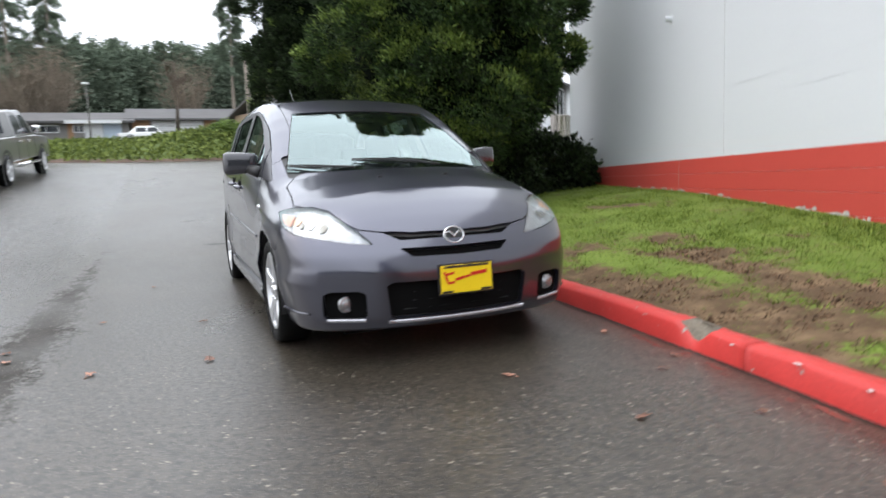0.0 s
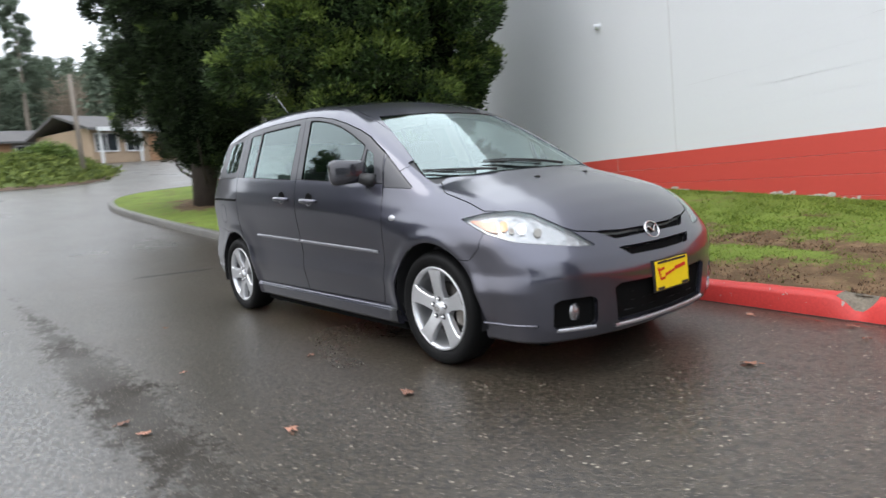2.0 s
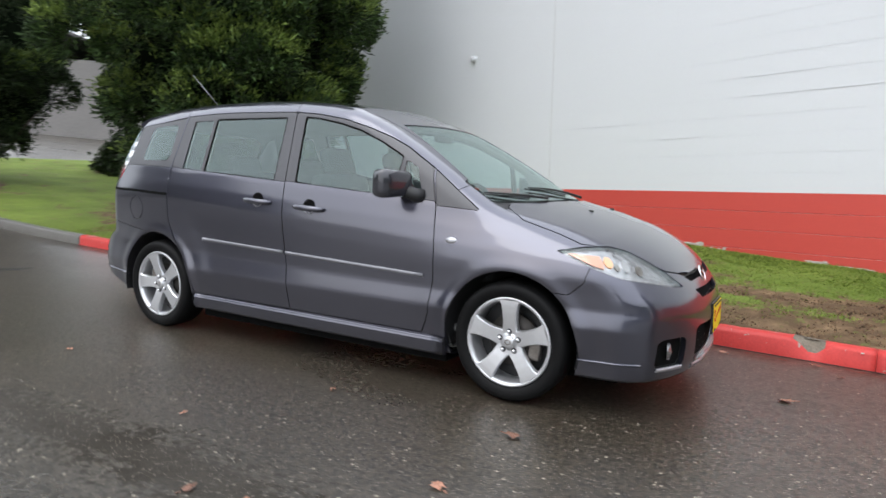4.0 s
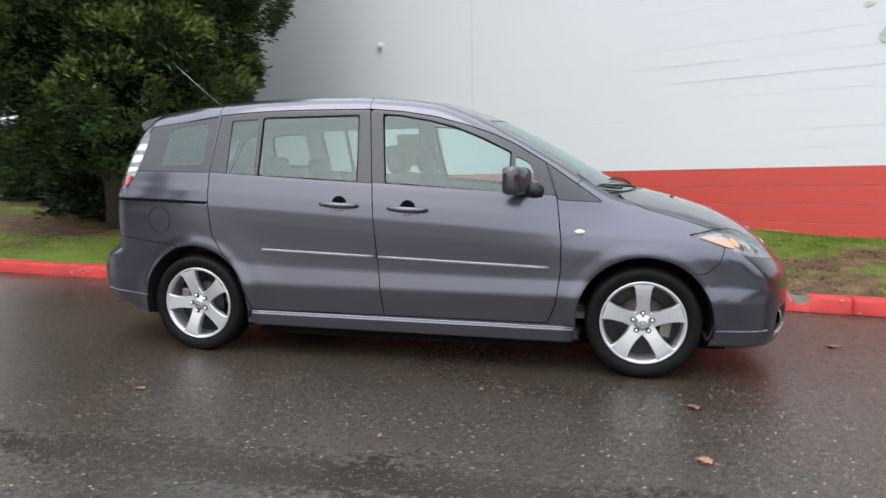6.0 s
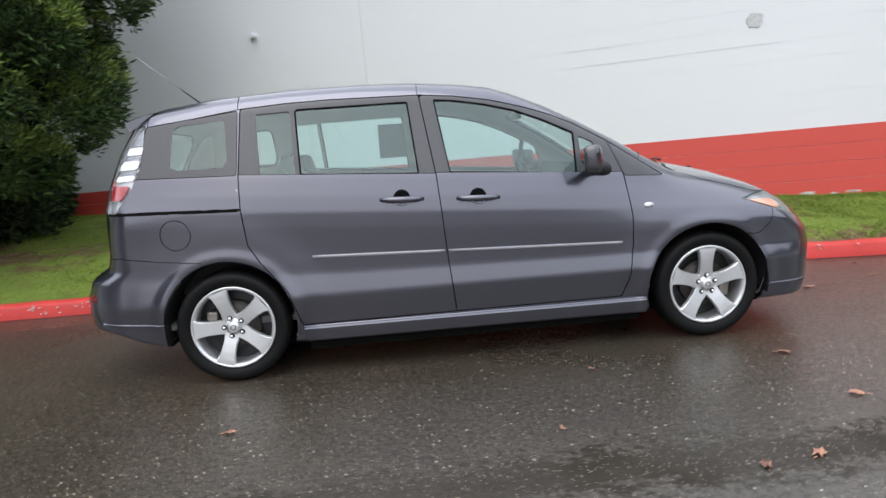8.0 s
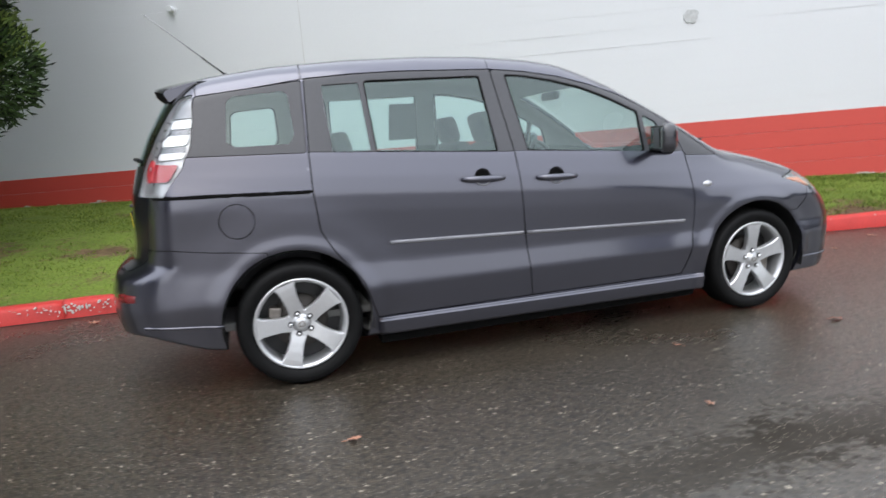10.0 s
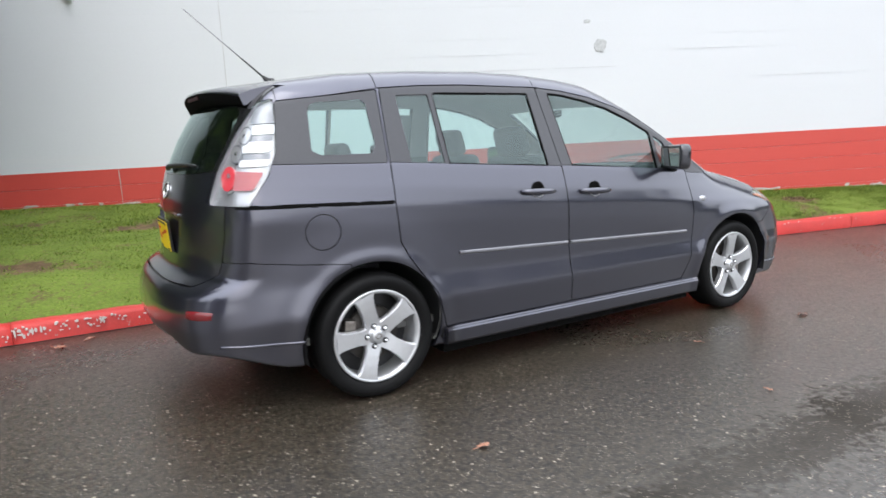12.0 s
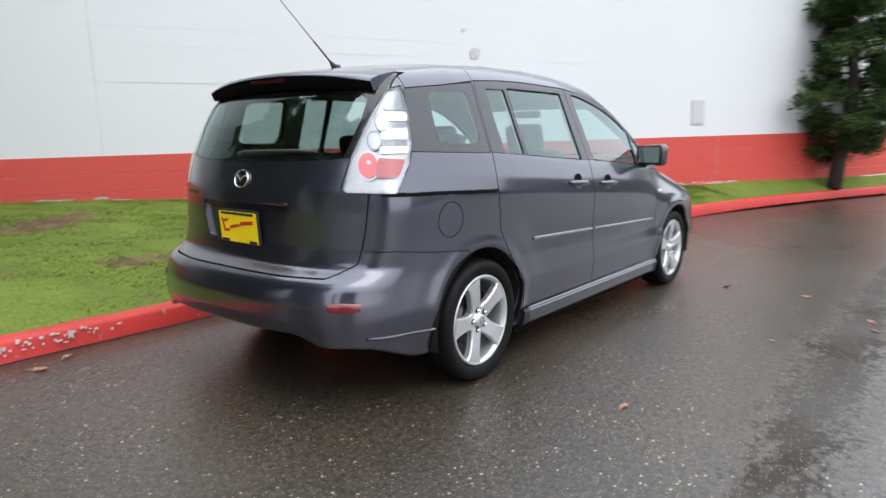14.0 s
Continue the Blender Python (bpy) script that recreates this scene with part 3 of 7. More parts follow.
def block_mesh(verts, faces, s0, s1, z0, z1, depth=0.0034, edge=0.0046):
    """One painted block: bed joints show faintly, head joints are nearly filled with paint."""
    n = len(verts)
    for y, i, h in ((0.0, 0.0008, 0.0), (-depth, edge, 0.0)):
        verts += [(s0 + h, y, z0 + i), (s1 - h, y, z0 + i), (s1 - h, y, z1 - i), (s0 + h, y, z1 - i)]
    faces.append((n + 4, n + 5, n + 6, n + 7))
    for k in range(4):
        j = (k + 1) % 4
        faces.append((n + k, n + j, n + 4 + j, n + 4 + k))


def building():
    m = wall_matrix()
    root = thing("wall_north", "long concrete block wall, white over a red band", "wall", kind="structure", at=m)
    bm = bmesh.new()
    box(bm, (WALL_FROM + 0.01, 0.002, -1.4), (WALL_TO - 0.01, 0.22, 6.2))
    box(bm, (WALL_TO - 0.23, 0.222, -1.4), (WALL_TO - 0.01, 4.0, 6.2))
    box(bm, (WALL_FROM + 0.01, 0.222, -1.4), (WALL_FROM + 0.23, 12.0, 6.2))
    part("core", bm, MORTAR, root)
    rnd = random.Random(7)
    cols = int(round((WALL_TO - WALL_FROM) / BLOCK))
    shared = {}
    far_v, far_f = [], []
    for r in range(5):
        z1 = -r * COURSE
        z0 = z1 - COURSE
        shift = BLOCK / 2 if r % 2 else 0
        for c in range(cols + 1):
            s0, s1 = WALL_FROM + c * BLOCK - shift, WALL_FROM + (c + 1) * BLOCK - shift
            s0, s1 = max(s0, WALL_FROM), min(s1, WALL_TO)
            if s1 - s0 < 0.05:
                continue
            if s0 > 12.5 or r == 4 and s0 > 8:
                block_mesh(far_v, far_f, s0, s1, z0, z1)
                continue
            key = round(s1 - s0, 2)
            if key not in shared:
                v, f = [], []
                block_mesh(v, f, 0, s1 - s0, 0, COURSE)
                shared[key] = mesh_of("brick", v, f, RED_WALL)
            b = new("brick", shared[key])
            b.parent = root
            b.location = (s0, 0, z0)
    ob = piece("red_blocks", far_v, far_f, RED_WALL, root, "red painted blocks further along")
    ob["kind"] = "stuff"
    v, f = [], []
    for r in range(31):
        z0 = r * COURSE
        shift = BLOCK / 2 if (r + 1) % 2 else 0
        for c in range(cols + 1):
            s0, s1 = WALL_FROM + c * BLOCK - shift, WALL_FROM + (c + 1) * BLOCK - shift
            s0, s1 = max(s0, WALL_FROM), min(s1, WALL_TO)
            if s1 - s0 > 0.05:
                block_mesh(v, f, s0, s1, z0, z0 + COURSE, 0.00030 + 0.0005 * ((r * 7) % 5) / 4, 0.0026)
    ob = piece("painted_blocks", v, f, WHITE_WALL, root, "white painted concrete blocks")
    ob["kind"] = "stuff"


building()


def grass_blades():
    """Short blades on the lawn, thinner on worn ground."""
    rnd = np.random.default_rng(2)
    verts, n = [], 0
    for k in range(230000):
        x = rnd.uniform(-6.5, 8.5)
        y = kerb_y(x) + 0.16 + (wall_y(x) - kerb_y(x) - 0.2) * rnd.random()
        b = bareness(x, y) + 0.45 * noise.noise(Vector((x * 7, y * 8, 2)))
        if rnd.random() < b * 1.1 + 0.02:
            continue
        z = lawn_height(x, y) - 0.01
        h = rnd.uniform(0.012, 0.030) * (1.5 if y > wall_y(x) - 0.25 else 1)
        a = rnd.uniform(0, 6.283)
        w = rnd.uniform(0.0035, 0.007)
        cx, cy = math.cos(a), math.sin(a)
        lx, ly = rnd.normal(0, 0.022), rnd.normal(0, 0.022)
        verts += [(x - cx * w, y - cy * w, z), (x + cx * w, y + cy * w, z), (x + lx, y + ly, z + h)]
        n += 1
    ob = piece("grass", verts, np.arange(3 * n).reshape(-1, 3), BLADES)
    tagged(ob, "short damp lawn grass", "grass", kind="stuff")


grass_blades()


def earth_clods():
    """Crumbs of earth and dead thatch lying on the worn ground."""
    rnd = np.random.default_rng(12)
    verts, faces, n = [], [], 0
    for k in range(60000):
        x = rnd.uniform(0.4, 7.0)
        y = kerb_y(x) + 0.17 + (wall_y(x) - kerb_y(x) - 0.3) * rnd.random()
        if rnd.random() > bareness(x, y) ** 1.5 * 0.5 + 0.15 * noise.noise(Vector((x * 5, y * 5, 8))):
            continue
        z = lawn_height(x, y) - 0.016
        r = rnd.uniform(0.004, 0.011) * (1.8 if rnd.random() < 0.08 else 1)
        a, q = rnd.uniform(0, 6.283), rnd.uniform(0.5, 1.6)
        for j in range(3):
            t = a + j * 2.094 + rnd.normal(0, 0.3)
            verts.append((x + r * q * math.cos(t), y + r / q * math.sin(t), z))
        verts.append((x + rnd.normal(0, r * 0.4), y + rnd.normal(0, r * 0.4), z + 0.011 + r * rnd.uniform(0.3, 0.8)))
        i = 4 * n
        faces += [(i, i + 1, i + 3), (i + 1, i + 2, i + 3), (i + 2, i, i + 3)]
        n += 1
    ob = piece("earth_crumbs", verts, faces, CLODS)
    tagged(ob, "brown earth crumbs and dead thatch on the worn lawn", "earth", kind="stuff")


earth_clods()


def road_crack():
    """A dark crack up the road."""
    verts, faces = [], []
    for i in range(30):
        y = -0.95 + 0.95 * i / 29
        x = -4.93 + 0.22 * i / 29 + 0.03 * noise.noise(Vector((y * 5, 0, 1)))
        w = (0.085 + 0.05 * noise.noise(Vector((y * 7, 3, 1)))) * min(1, 0.3 + i / 6, 0.3 + (29 - i) / 6)
        verts += [(x - w, y, rise(x - w) + 0.005), (x + w, y, rise(x + w) + 0.005)]
    faces = [(2 * i, 2 * i + 1, 2 * i + 3, 2 * i + 2) for i in range(29)]
    ob = piece("asphalt_crack", verts, faces, PATCH, smooth=True)
    tagged(ob, "dark crack across the asphalt", "asphalt", kind="structure")


road_crack()


# ---- the minivan ----
def skin_mesh(step=0.016):
    """The half of the skin with y >= 0, as vertices and triangles (surface nets, then drawn onto the skin)."""
    gx, gy, gz = np.arange(-2.42, 2.34, step), np.arange(-2.5 * step, 0.99, step), np.arange(0.14, 1.70, step)
    x, y, z = np.meshgrid(gx, gy, gz, indexing="ij")
    f = car_field(x, y, z)
    inside = f < 0
    shape = np.array(f.shape) - 1
    total, count = np.zeros((*shape, 3)), np.zeros(shape)
    base = np.stack([x, y, z], -1)
    corners = [(i, j, k) for i in (0, 1) for j in (0, 1) for k in (0, 1)]

    def at(arr, c):
        return arr[c[0]:c[0] + shape[0], c[1]:c[1] + shape[1], c[2]:c[2] + shape[2]]

    for a in corners:
        for d in range(3):
            if a[d]:
                continue
            b = tuple(v + (1 if i == d else 0) for i, v in enumerate(a))
            fa, fb = at(f, a), at(f, b)
            cross = (fa < 0) != (fb < 0)
            t = np.where(cross, fa / np.where(cross, fa - fb, 1), 0)[..., None]
            p = at(base, a) * (1 - t) + at(base, b) * t
            total += np.where(cross[..., None], p, 0)
            count += cross
    used = count > 0
    number = np.full(shape, -1)
    number[used] = np.arange(used.sum())
    verts = total[used] / count[used][:, None]
    faces = []
    for d in range(3):
        e1, e2 = [(1, 2), (2, 0), (0, 1)][d]
        lo = [slice(1, None)] * 3
        hi = [slice(1, None)] * 3
        lo[d], hi[d] = slice(0, -1), slice(1, None)
        ins_a = inside[tuple(slice(0, -1) if i == d else slice(1, -1) for i in range(3))]
        ins_b = inside[tuple(slice(1, None) if i == d else slice(1, -1) for i in range(3))]
        ids = np.argwhere(ins_a != ins_b)
        flip = ins_a[ins_a != ins_b]
        cell = ids.copy()
        for i in range(3):
            if i != d:
                cell[:, i] += 1
        quad = []
        for o1, o2 in ((1, 1), (0, 1), (0, 0), (1, 0)):
            c = cell.copy()
            c[:, e1] -= o1
            c[:, e2] -= o2
            quad.append(number[c[:, 0], c[:, 1], c[:, 2]])
        quad = np.stack(quad, 1)
        quad = np.where(flip[:, None], quad, quad[:, ::-1])
        faces.append(quad)
    quads = np.vstack(faces)
    quads = quads[(quads >= 0).all(1)]
    for _ in range(4):
        val = car_field(verts[:, 0], verts[:, 1], verts[:, 2])
        g = car_slope(verts[:, 0], verts[:, 1], verts[:, 2])
        verts = verts - np.clip(val, -0.01, 0.01)[:, None] * g / np.maximum((g * g).sum(1), 0.2)[:, None]
    tris = np.vstack([quads[:, [0, 1, 2]], quads[:, [0, 2, 3]]])
    return verts, tris


def clip(mesh, d):
    """The part of a triangle mesh where d (one value a vertex) is above nought, cut cleanly."""
    verts, tris = mesh
    pos = d > 0
    n = pos[tris].sum(1)
    whole = tris[n == 3]
    size = len(verts)
    keys, out = [], [whole]
    one, two = tris[n == 1], tris[n == 2]
    one = np.take_along_axis(one, (np.argmax(pos[one], 1)[:, None] + np.arange(3)) % 3, 1) if len(one) else one
    two = np.take_along_axis(two, (np.argmin(pos[two], 1)[:, None] + np.arange(3)) % 3, 1) if len(two) else two
    edges = np.vstack([one[:, [0, 1]], one[:, [0, 2]], two[:, [0, 1]], two[:, [0, 2]]]).reshape(-1, 2)
    if not len(edges):
        return tidy(verts, whole)
    lo, hi = edges.min(1), edges.max(1)
    uniq, inv = np.unique(lo.astype(np.int64) * size + hi, return_inverse=True)
    a, b = uniq // size, uniq % size
    t = (d[a] / (d[a] - d[b]))[:, None]
    fresh = verts[a] * (1 - t) + verts[b] * t
    inv = inv.reshape(-1) + size
    k, q = len(one), len(two)
    oa, ob_, ta, tb = inv[:k], inv[k:2 * k], inv[2 * k:2 * k + q], inv[2 * k + q:]
    out.append(np.stack([one[:, 0], oa, ob_], 1) if k else np.zeros((0, 3), int))
    if q:
        out.append(np.stack([ta, two[:, 1], two[:, 2]], 1))
        out.append(np.stack([ta, two[:, 2], tb], 1))
    return tidy(np.vstack([verts, fresh]), np.vstack(out))


def tidy(verts, tris):
    used = np.unique(tris)
    back = np.full(len(verts), -1)
    back[used] = np.arange(len(used))
    return verts[used], back[tris].astype(int)


def inside_poly(px, py, poly):
    """Signed distance to a polygon, positive inside."""
    p = np.array(poly, float)
    best = np.full(px.shape, 1e9)
    odd = np.zeros(px.shape, bool)
    for i in range(len(p)):
        (x1, y1), (x2, y2) = p[i], p[(i + 1) % len(p)]
        dx, dy = x2 - x1, y2 - y1
        t = np.clip(((px - x1) * dx + (py - y1) * dy) / (dx * dx + dy * dy + 1e-12), 0, 1)
        best = np.minimum(best, np.hypot(px - x1 - t * dx, py - y1 - t * dy))
        cross = (y1 > py) != (y2 > py)
        odd ^= cross & (px < dx * (py - y1) / (dy if dy else 1e-12) + x1)
    return np.where(odd, best, -best)


def normals_at(verts):
    g = car_slope(verts[:, 0], verts[:, 1], verts[:, 2])
    return g / np.maximum(np.linalg.norm(g, axis=1), 1e-6)[:, None]


def sheet(name, mesh, material, parent, label="", offset=0.0, rim=0.014, both=False, mirror=False, shadow=True, edge_material=None):
    """A panel cut from the skin: shifted along the normal, with turned-in edges. both: joined with its mirror image; mirror: the other side's."""
    verts, tris = mesh
    nrm = normals_at(verts)
    top = verts + nrm * offset
    faces, norms, pts = tris, nrm, top
    if rim:
        e = np.vstack([tris[:, [0, 1]], tris[:, [1, 2]], tris[:, [2, 0]]])
        key = np.sort(e, 1)
        _, idx, cnt = np.unique(key[:, 0].astype(np.int64) * len(verts) + key[:, 1], return_index=True, return_counts=True)
        edge = e[idx[cnt == 1]]
        edge = edge[~((np.abs(verts[edge[:, 0], 1]) < 1e-4) & (np.abs(verts[edge[:, 1], 1]) < 1e-4))]
        ring = np.unique(edge)
        back = np.full(len(verts), -1)
        m = len(ring)
        back[ring] = np.arange(m)
        pts = np.vstack([top, top[ring], top[ring] - nrm[ring] * rim])
        a, b = back[edge[:, 0]] + len(top), back[edge[:, 1]] + len(top)
        faces = np.vstack([tris, np.stack([a, a + m, b + m], 1), np.stack([a, b + m, b], 1)])
    mirror = not mirror and not both
    if mirror or both:
        flipped = pts * np.array([1, -1, 1])
        if both:
            faces = np.vstack([faces, faces[:, ::-1] + len(pts)])
            pts = np.vstack([pts, flipped])
        else:
            pts, faces = flipped, faces[:, ::-1]
    me = bpy.data.meshes.new(name)
    me.from_pydata(pts.tolist(), [], faces.tolist())
    me.materials.append(material)
    me.polygons.foreach_set("use_smooth", [True] * len(me.polygons))
    if edge_material:
        me.materials.append(edge_material)
        me.polygons.foreach_set("material_index", [int(i >= len(tris)) for i in range(len(me.polygons))])
    n_top = len(top)
    full = np.zeros((len(pts), 3))
    half = len(pts) // (2 if both else 1)
    full[:n_top] = nrm * (np.array([1, -1, 1]) if mirror and not both else 1)
    if both:
        full[half:half + n_top] = nrm * np.array([1, -1, 1])
    me.normals_split_custom_set_from_vertices(full.tolist())
    ob = new(name, me)
    ob.parent = parent
    ob.visible_shadow = shadow
    if label:
        ob["label"] = label
    return ob


def skin_y(x, z, near=0.95):
    """Half width of the body at (x, z): the outermost point of the skin."""
    a = np.linspace(near, 0.0, 400)
    f = car_field(np.full(400, x), a, np.full(400, z))
    k = int(np.argmax(f < 0))
    return float(a[k])


def tail_x(y, z):
    """Where the skin of the tail lies at (y, z)."""
    lo, hi = -2.6, -1.6
    for k in range(30):
        mid = (lo + hi) / 2
        if car_field(np.array([mid]), np.array([y]), np.array([z]))[0] < 0:
            hi = mid
        else:
            lo = mid
    return hi


van = thing("minivan", "dark grey metallic minivan, wet, parked along a red kerb", "car")
half = skin_mesh()
half = clip(half, half[0][:, 1] - 1e-5)


def cut(mesh, fun, gap=0.0025):
    """Splits a mesh by fun(x, a, z): the piece inside, and the rest, with a gap between."""
    x, a, z = mesh[0].T
    d = fun(x, a, z)
    return clip(mesh, d - gap), clip(mesh, -d - gap)


def in_side(poly, grow=0.0, least=0.45):
    return lambda x, a, z: np.minimum(inside_poly(x, z, poly) + grow, a - least)


def in_front(poly, grow=0.0):
    return lambda x, a, z: np.minimum(inside_poly(a, z, poly) + grow, x - 1.6)


def in_back(poly, grow=0.0):
    return lambda x, a, z: np.minimum(inside_poly(a, z, poly) + grow, -1.6 - x)


arches = lambda x, a, z: np.minimum(np.hypot(x - ARCHES[0][0], z - ARCHES[0][1]), np.hypot(x - ARCHES[1][0], z - ARCHES[1][1])) - ARCH
half = clip(half, arches(*half[0].T))

FRONT_PANE = [(-0.098, 1.088), (0.615, 1.031), (0.625, 1.252), (0.458, 1.335), (0.293, 1.402), (0.126, 1.446), (-0.043, 1.478), (-0.150, 1.488)]
FRONT_VENT = [(0.655, 1.027), (0.815, 1.012), (0.738, 1.192), (0.657, 1.236)]
REAR_VENT = [(-1.140, 1.147), (-0.950, 1.136), (-0.966, 1.480), (-1.152, 1.474)]
REAR_PANE_SHAPE = [(-0.918, 1.134), (-0.282, 1.095), (-0.312, 1.486), (-0.932, 1.483)]
QUARTER_CLEAR = [(-1.610, 1.418), (-1.574, 1.440), (-1.345, 1.455), (-1.322, 1.436), (-1.312, 1.24), (-1.34, 1.198), (-1.591, 1.199), (-1.628, 1.222)]
QUARTER = [(-1.752, 1.447), (-1.46, 1.478), (-1.250, 1.502), (-1.266, 1.150), (-1.815, 1.166)]
FRAME_TOP = [(-1.235, 1.510), (-0.985, 1.526), (-0.738, 1.532), (-0.239, 1.526), (-0.044, 1.508), (0.159, 1.474), (0.359, 1.419), (0.523, 1.361), (0.637, 1.308), (0.828, 1.194)]
B_LINE = [(-0.239, 1.526), (-0.181, 1.067), (-0.152, 0.646), (-0.119, 0.292)]
FRONT_DOOR = B_LINE + [(0.849, 0.290), (0.896, 0.402), (0.922, 0.598), (0.923, 0.759), (0.897, 0.985)] + FRAME_TOP[:3:-1]
REAR_DOOR = FRAME_TOP[:3] + [(x + 0.02, z) for x, z in B_LINE] + [(-0.985, 0.292), (-0.995, 0.312), (-1.049, 0.492), (-1.181, 0.665), (-1.239, 0.768), (-1.257, 0.965), (-1.257, 1.138)]
TRIANGLE = [(0.842, 1.186), (1.148, 0.972), (0.903, 0.988)]
HEAD = [(1.615, 0.802), (1.80, 0.826), (1.98, 0.828), (2.12, 0.806), (2.27, 0.752), (2.40, 0.700), (2.535, 0.634), (2.40, 0.642), (2.2, 0.664), (1.96, 0.690), (1.78, 0.735)]
TAIL = [(1.925, 1.458), (2.02, 1.442), (2.13, 1.316), (2.247, 1.147), (2.306, 0.993), (1.972, 0.989), (1.885, 1.117), (1.862, 1.213), (1.89, 1.362)]
head_zone = lambda x, a, z: np.minimum(inside_poly(x + 0.85 - a, z, HEAD), x - 1.4)
tail_zone = lambda x, a, z: np.minimum(inside_poly(-x + 0.85 - a, z, TAIL), -1.5 - x)
screen_zone = lambda x, a, z: np.minimum(np.minimum(x - (0.52 - 0.21 * a * a), 1.36 - 0.41 * a * a - x), np.minimum(0.587 + 0.27 * (x - 0.756) - a, z - 0.99))
BONNET = [(1.41, -0.3), (1.41, 0), (1.38, 0.2), (1.325, 0.40), (1.235, 0.60), (1.25, 0.66), (1.37, 0.737), (1.57, 0.748), (1.70, 0.764), (1.80, 0.72), (1.88, 0.645), (1.98, 0.585), (2.055, 0.496), (2.092, 0.394),
          (2.122, 0.224), (2.132, 0), (2.132, -0.3)]
bonnet_zone = lambda x, a, z: np.minimum(inside_poly(x, a, BONNET), z - 0.62)
GATE = [(-0.3, 0.628), (0.385, 0.626), (0.60, 0.630), (0.69, 0.69), (0.716, 0.86), (0.722, 1.0), (0.60, 1.0), (0.62, 1.147), (0.65, 1.316), (0.665, 1.44), (0.64, 1.52), (0.3, 1.535), (-0.3, 1.535)]
GATE_PANE = [(-0.3, 1.128), (0.337, 1.126), (0.585, 1.146), (0.610, 1.3), (0.60, 1.40), (0.5, 1.455), (-0.3, 1.475)]

# lining first: the skin without its panes, moved inwards
shell = half
for zone in (in_side(FRONT_PANE, 0.02), in_side(FRONT_VENT, 0.01), in_side(REAR_VENT, 0.01), in_side(REAR_PANE_SHAPE, 0.01), in_side(QUARTER_CLEAR, 0.015), in_back(GATE_PANE, 0.01), screen_zone, head_zone, tail_zone):
    _, shell = cut(shell, zone, 0)
low, high = cut(shell, lambda x, a, z: 1.12 - 0.06 * x - z, 0)
sheet("inner_lining", low, LINING, van, "dark cabin lining", offset=-0.035, rim=0, both=True)
sheet("headliner", high, HEADLINER, van, "pale cloth headliner", offset=-0.03, rim=0, both=True)

rest = half
head, rest = cut(rest, head_zone, 0.002)
tail, rest = cut(rest, tail_zone, 0.002)
screen, rest = cut(rest, screen_zone, 0.002)
bonnet, rest = cut(rest, bonnet_zone, 0.003)
cowl, rest = cut(rest, lambda x, a, z: np.minimum(np.minimum(x - 1.0, 1.42 - x), np.minimum(0.70 - a, z - 0.985)), 0.0)
gate_all, rest = cut(rest, in_back(GATE), 0.003)
gate_pane, gate = cut(gate_all, in_back(GATE_PANE), 0.001)
RECESS = [(-0.3, 0.738), (0.262, 0.738), (0.282, 0.752), (0.352, 0.905), (0.345, 0.922), (-0.3, 0.925)]
recess, gate = cut(gate, in_back(RECESS), 0.0)
gate_frame, gate = cut(gate, lambda x, a, z: z - 1.118 - 0.06 * a * a, 0.001)
front_door, rest = cut(rest, in_side(FRONT_DOOR), 0.003)
rear_door, rest = cut(rest, in_side(REAR_DOOR), 0.003)
triangle, rest = cut(rest, in_side(TRIANGLE), 0.002)
quarter_all, rest = cut(rest, in_side(QUARTER), 0.002)
quarter_pane, quarter_rim = cut(quarter_all, in_side(QUARTER_CLEAR), 0.0)
slot, rest = cut(rest, in_side([(-1.985, 0.997), (-1.985, 0.978), (-1.258, 0.954), (-1.258, 0.973)]), 0.0)
ROOF = [(-1.745, 1.44)] + FRAME_TOP + [(1.0, 1.075), (1.06, 1.12), (1.2, 1.5), (0.5, 1.9), (-1.745, 1.9)]
roof, rest = cut(rest, lambda x, a, z: inside_poly(x, z, ROOF), 0.002)
rail, roof = cut(roof, lambda x, a, z: a - 0.560 - 0.02 * np.clip(x, 0, 2), 0.0022)
rail_rear, rail = cut(rail, lambda x, a, z: -1.247 - x, 0.0022)
rail_front, rail_mid = cut(rail, lambda x, a, z: x + 0.244, 0.0016)
FRONT_BUMPER = [(1.45, 0.606), (1.68, 0.598), (1.75, 0.66), (1.775, 0.745), (1.9, 0.9), (2.6, 0.9), (2.6, 0.0), (1.45, 0.0)]
bumper, rest = cut(rest, lambda x, a, z: inside_poly(x, z, FRONT_BUMPER), 0.002)
REAR_BUMPER = [(-1.5, 0.69), (-1.743, 0.714), (-1.95, 0.742), (-2.07, 0.742), (-2.6, 0.742), (-2.6, 0.0), (-1.5, 0.0)]
rear_bumper, rest = cut(rest, lambda x, a, z: inside_poly(x, z, REAR_BUMPER), 0.002)
fender, rest = cut(rest, lambda x, a, z: x - 0.86, 0.0)
quarter, sill = cut(rest, lambda x, a, z: -0.97 - x, 0.0)

# openings in the front bumper
OPENINGS = {"upper_grille": [(-0.2, 0.648), (0.30, 0.646), (0.41, 0.700), (0.2, 0.697), (-0.2, 0.694)],
            "lower_slot": [(-0.2, 0.553), (0.255, 0.563), (0.318, 0.608), (-0.2, 0.600)],
            "air_intake": [(-0.2, 0.234), (0.385, 0.247), (0.408, 0.42), (0.37, 0.440), (-0.2, 0.425)],
            "fog_pocket": [(0.715, 0.270), (0.69, 0.256), (0.53, 0.250), (0.505, 0.275), (0.51, 0.385), (0.54, 0.402), (0.68, 0.402), (0.715, 0.385)]}
holes = {}
for key, shape in OPENINGS.items():
    holes[key], bumper = cut(bumper, in_front(shape), 0.0)

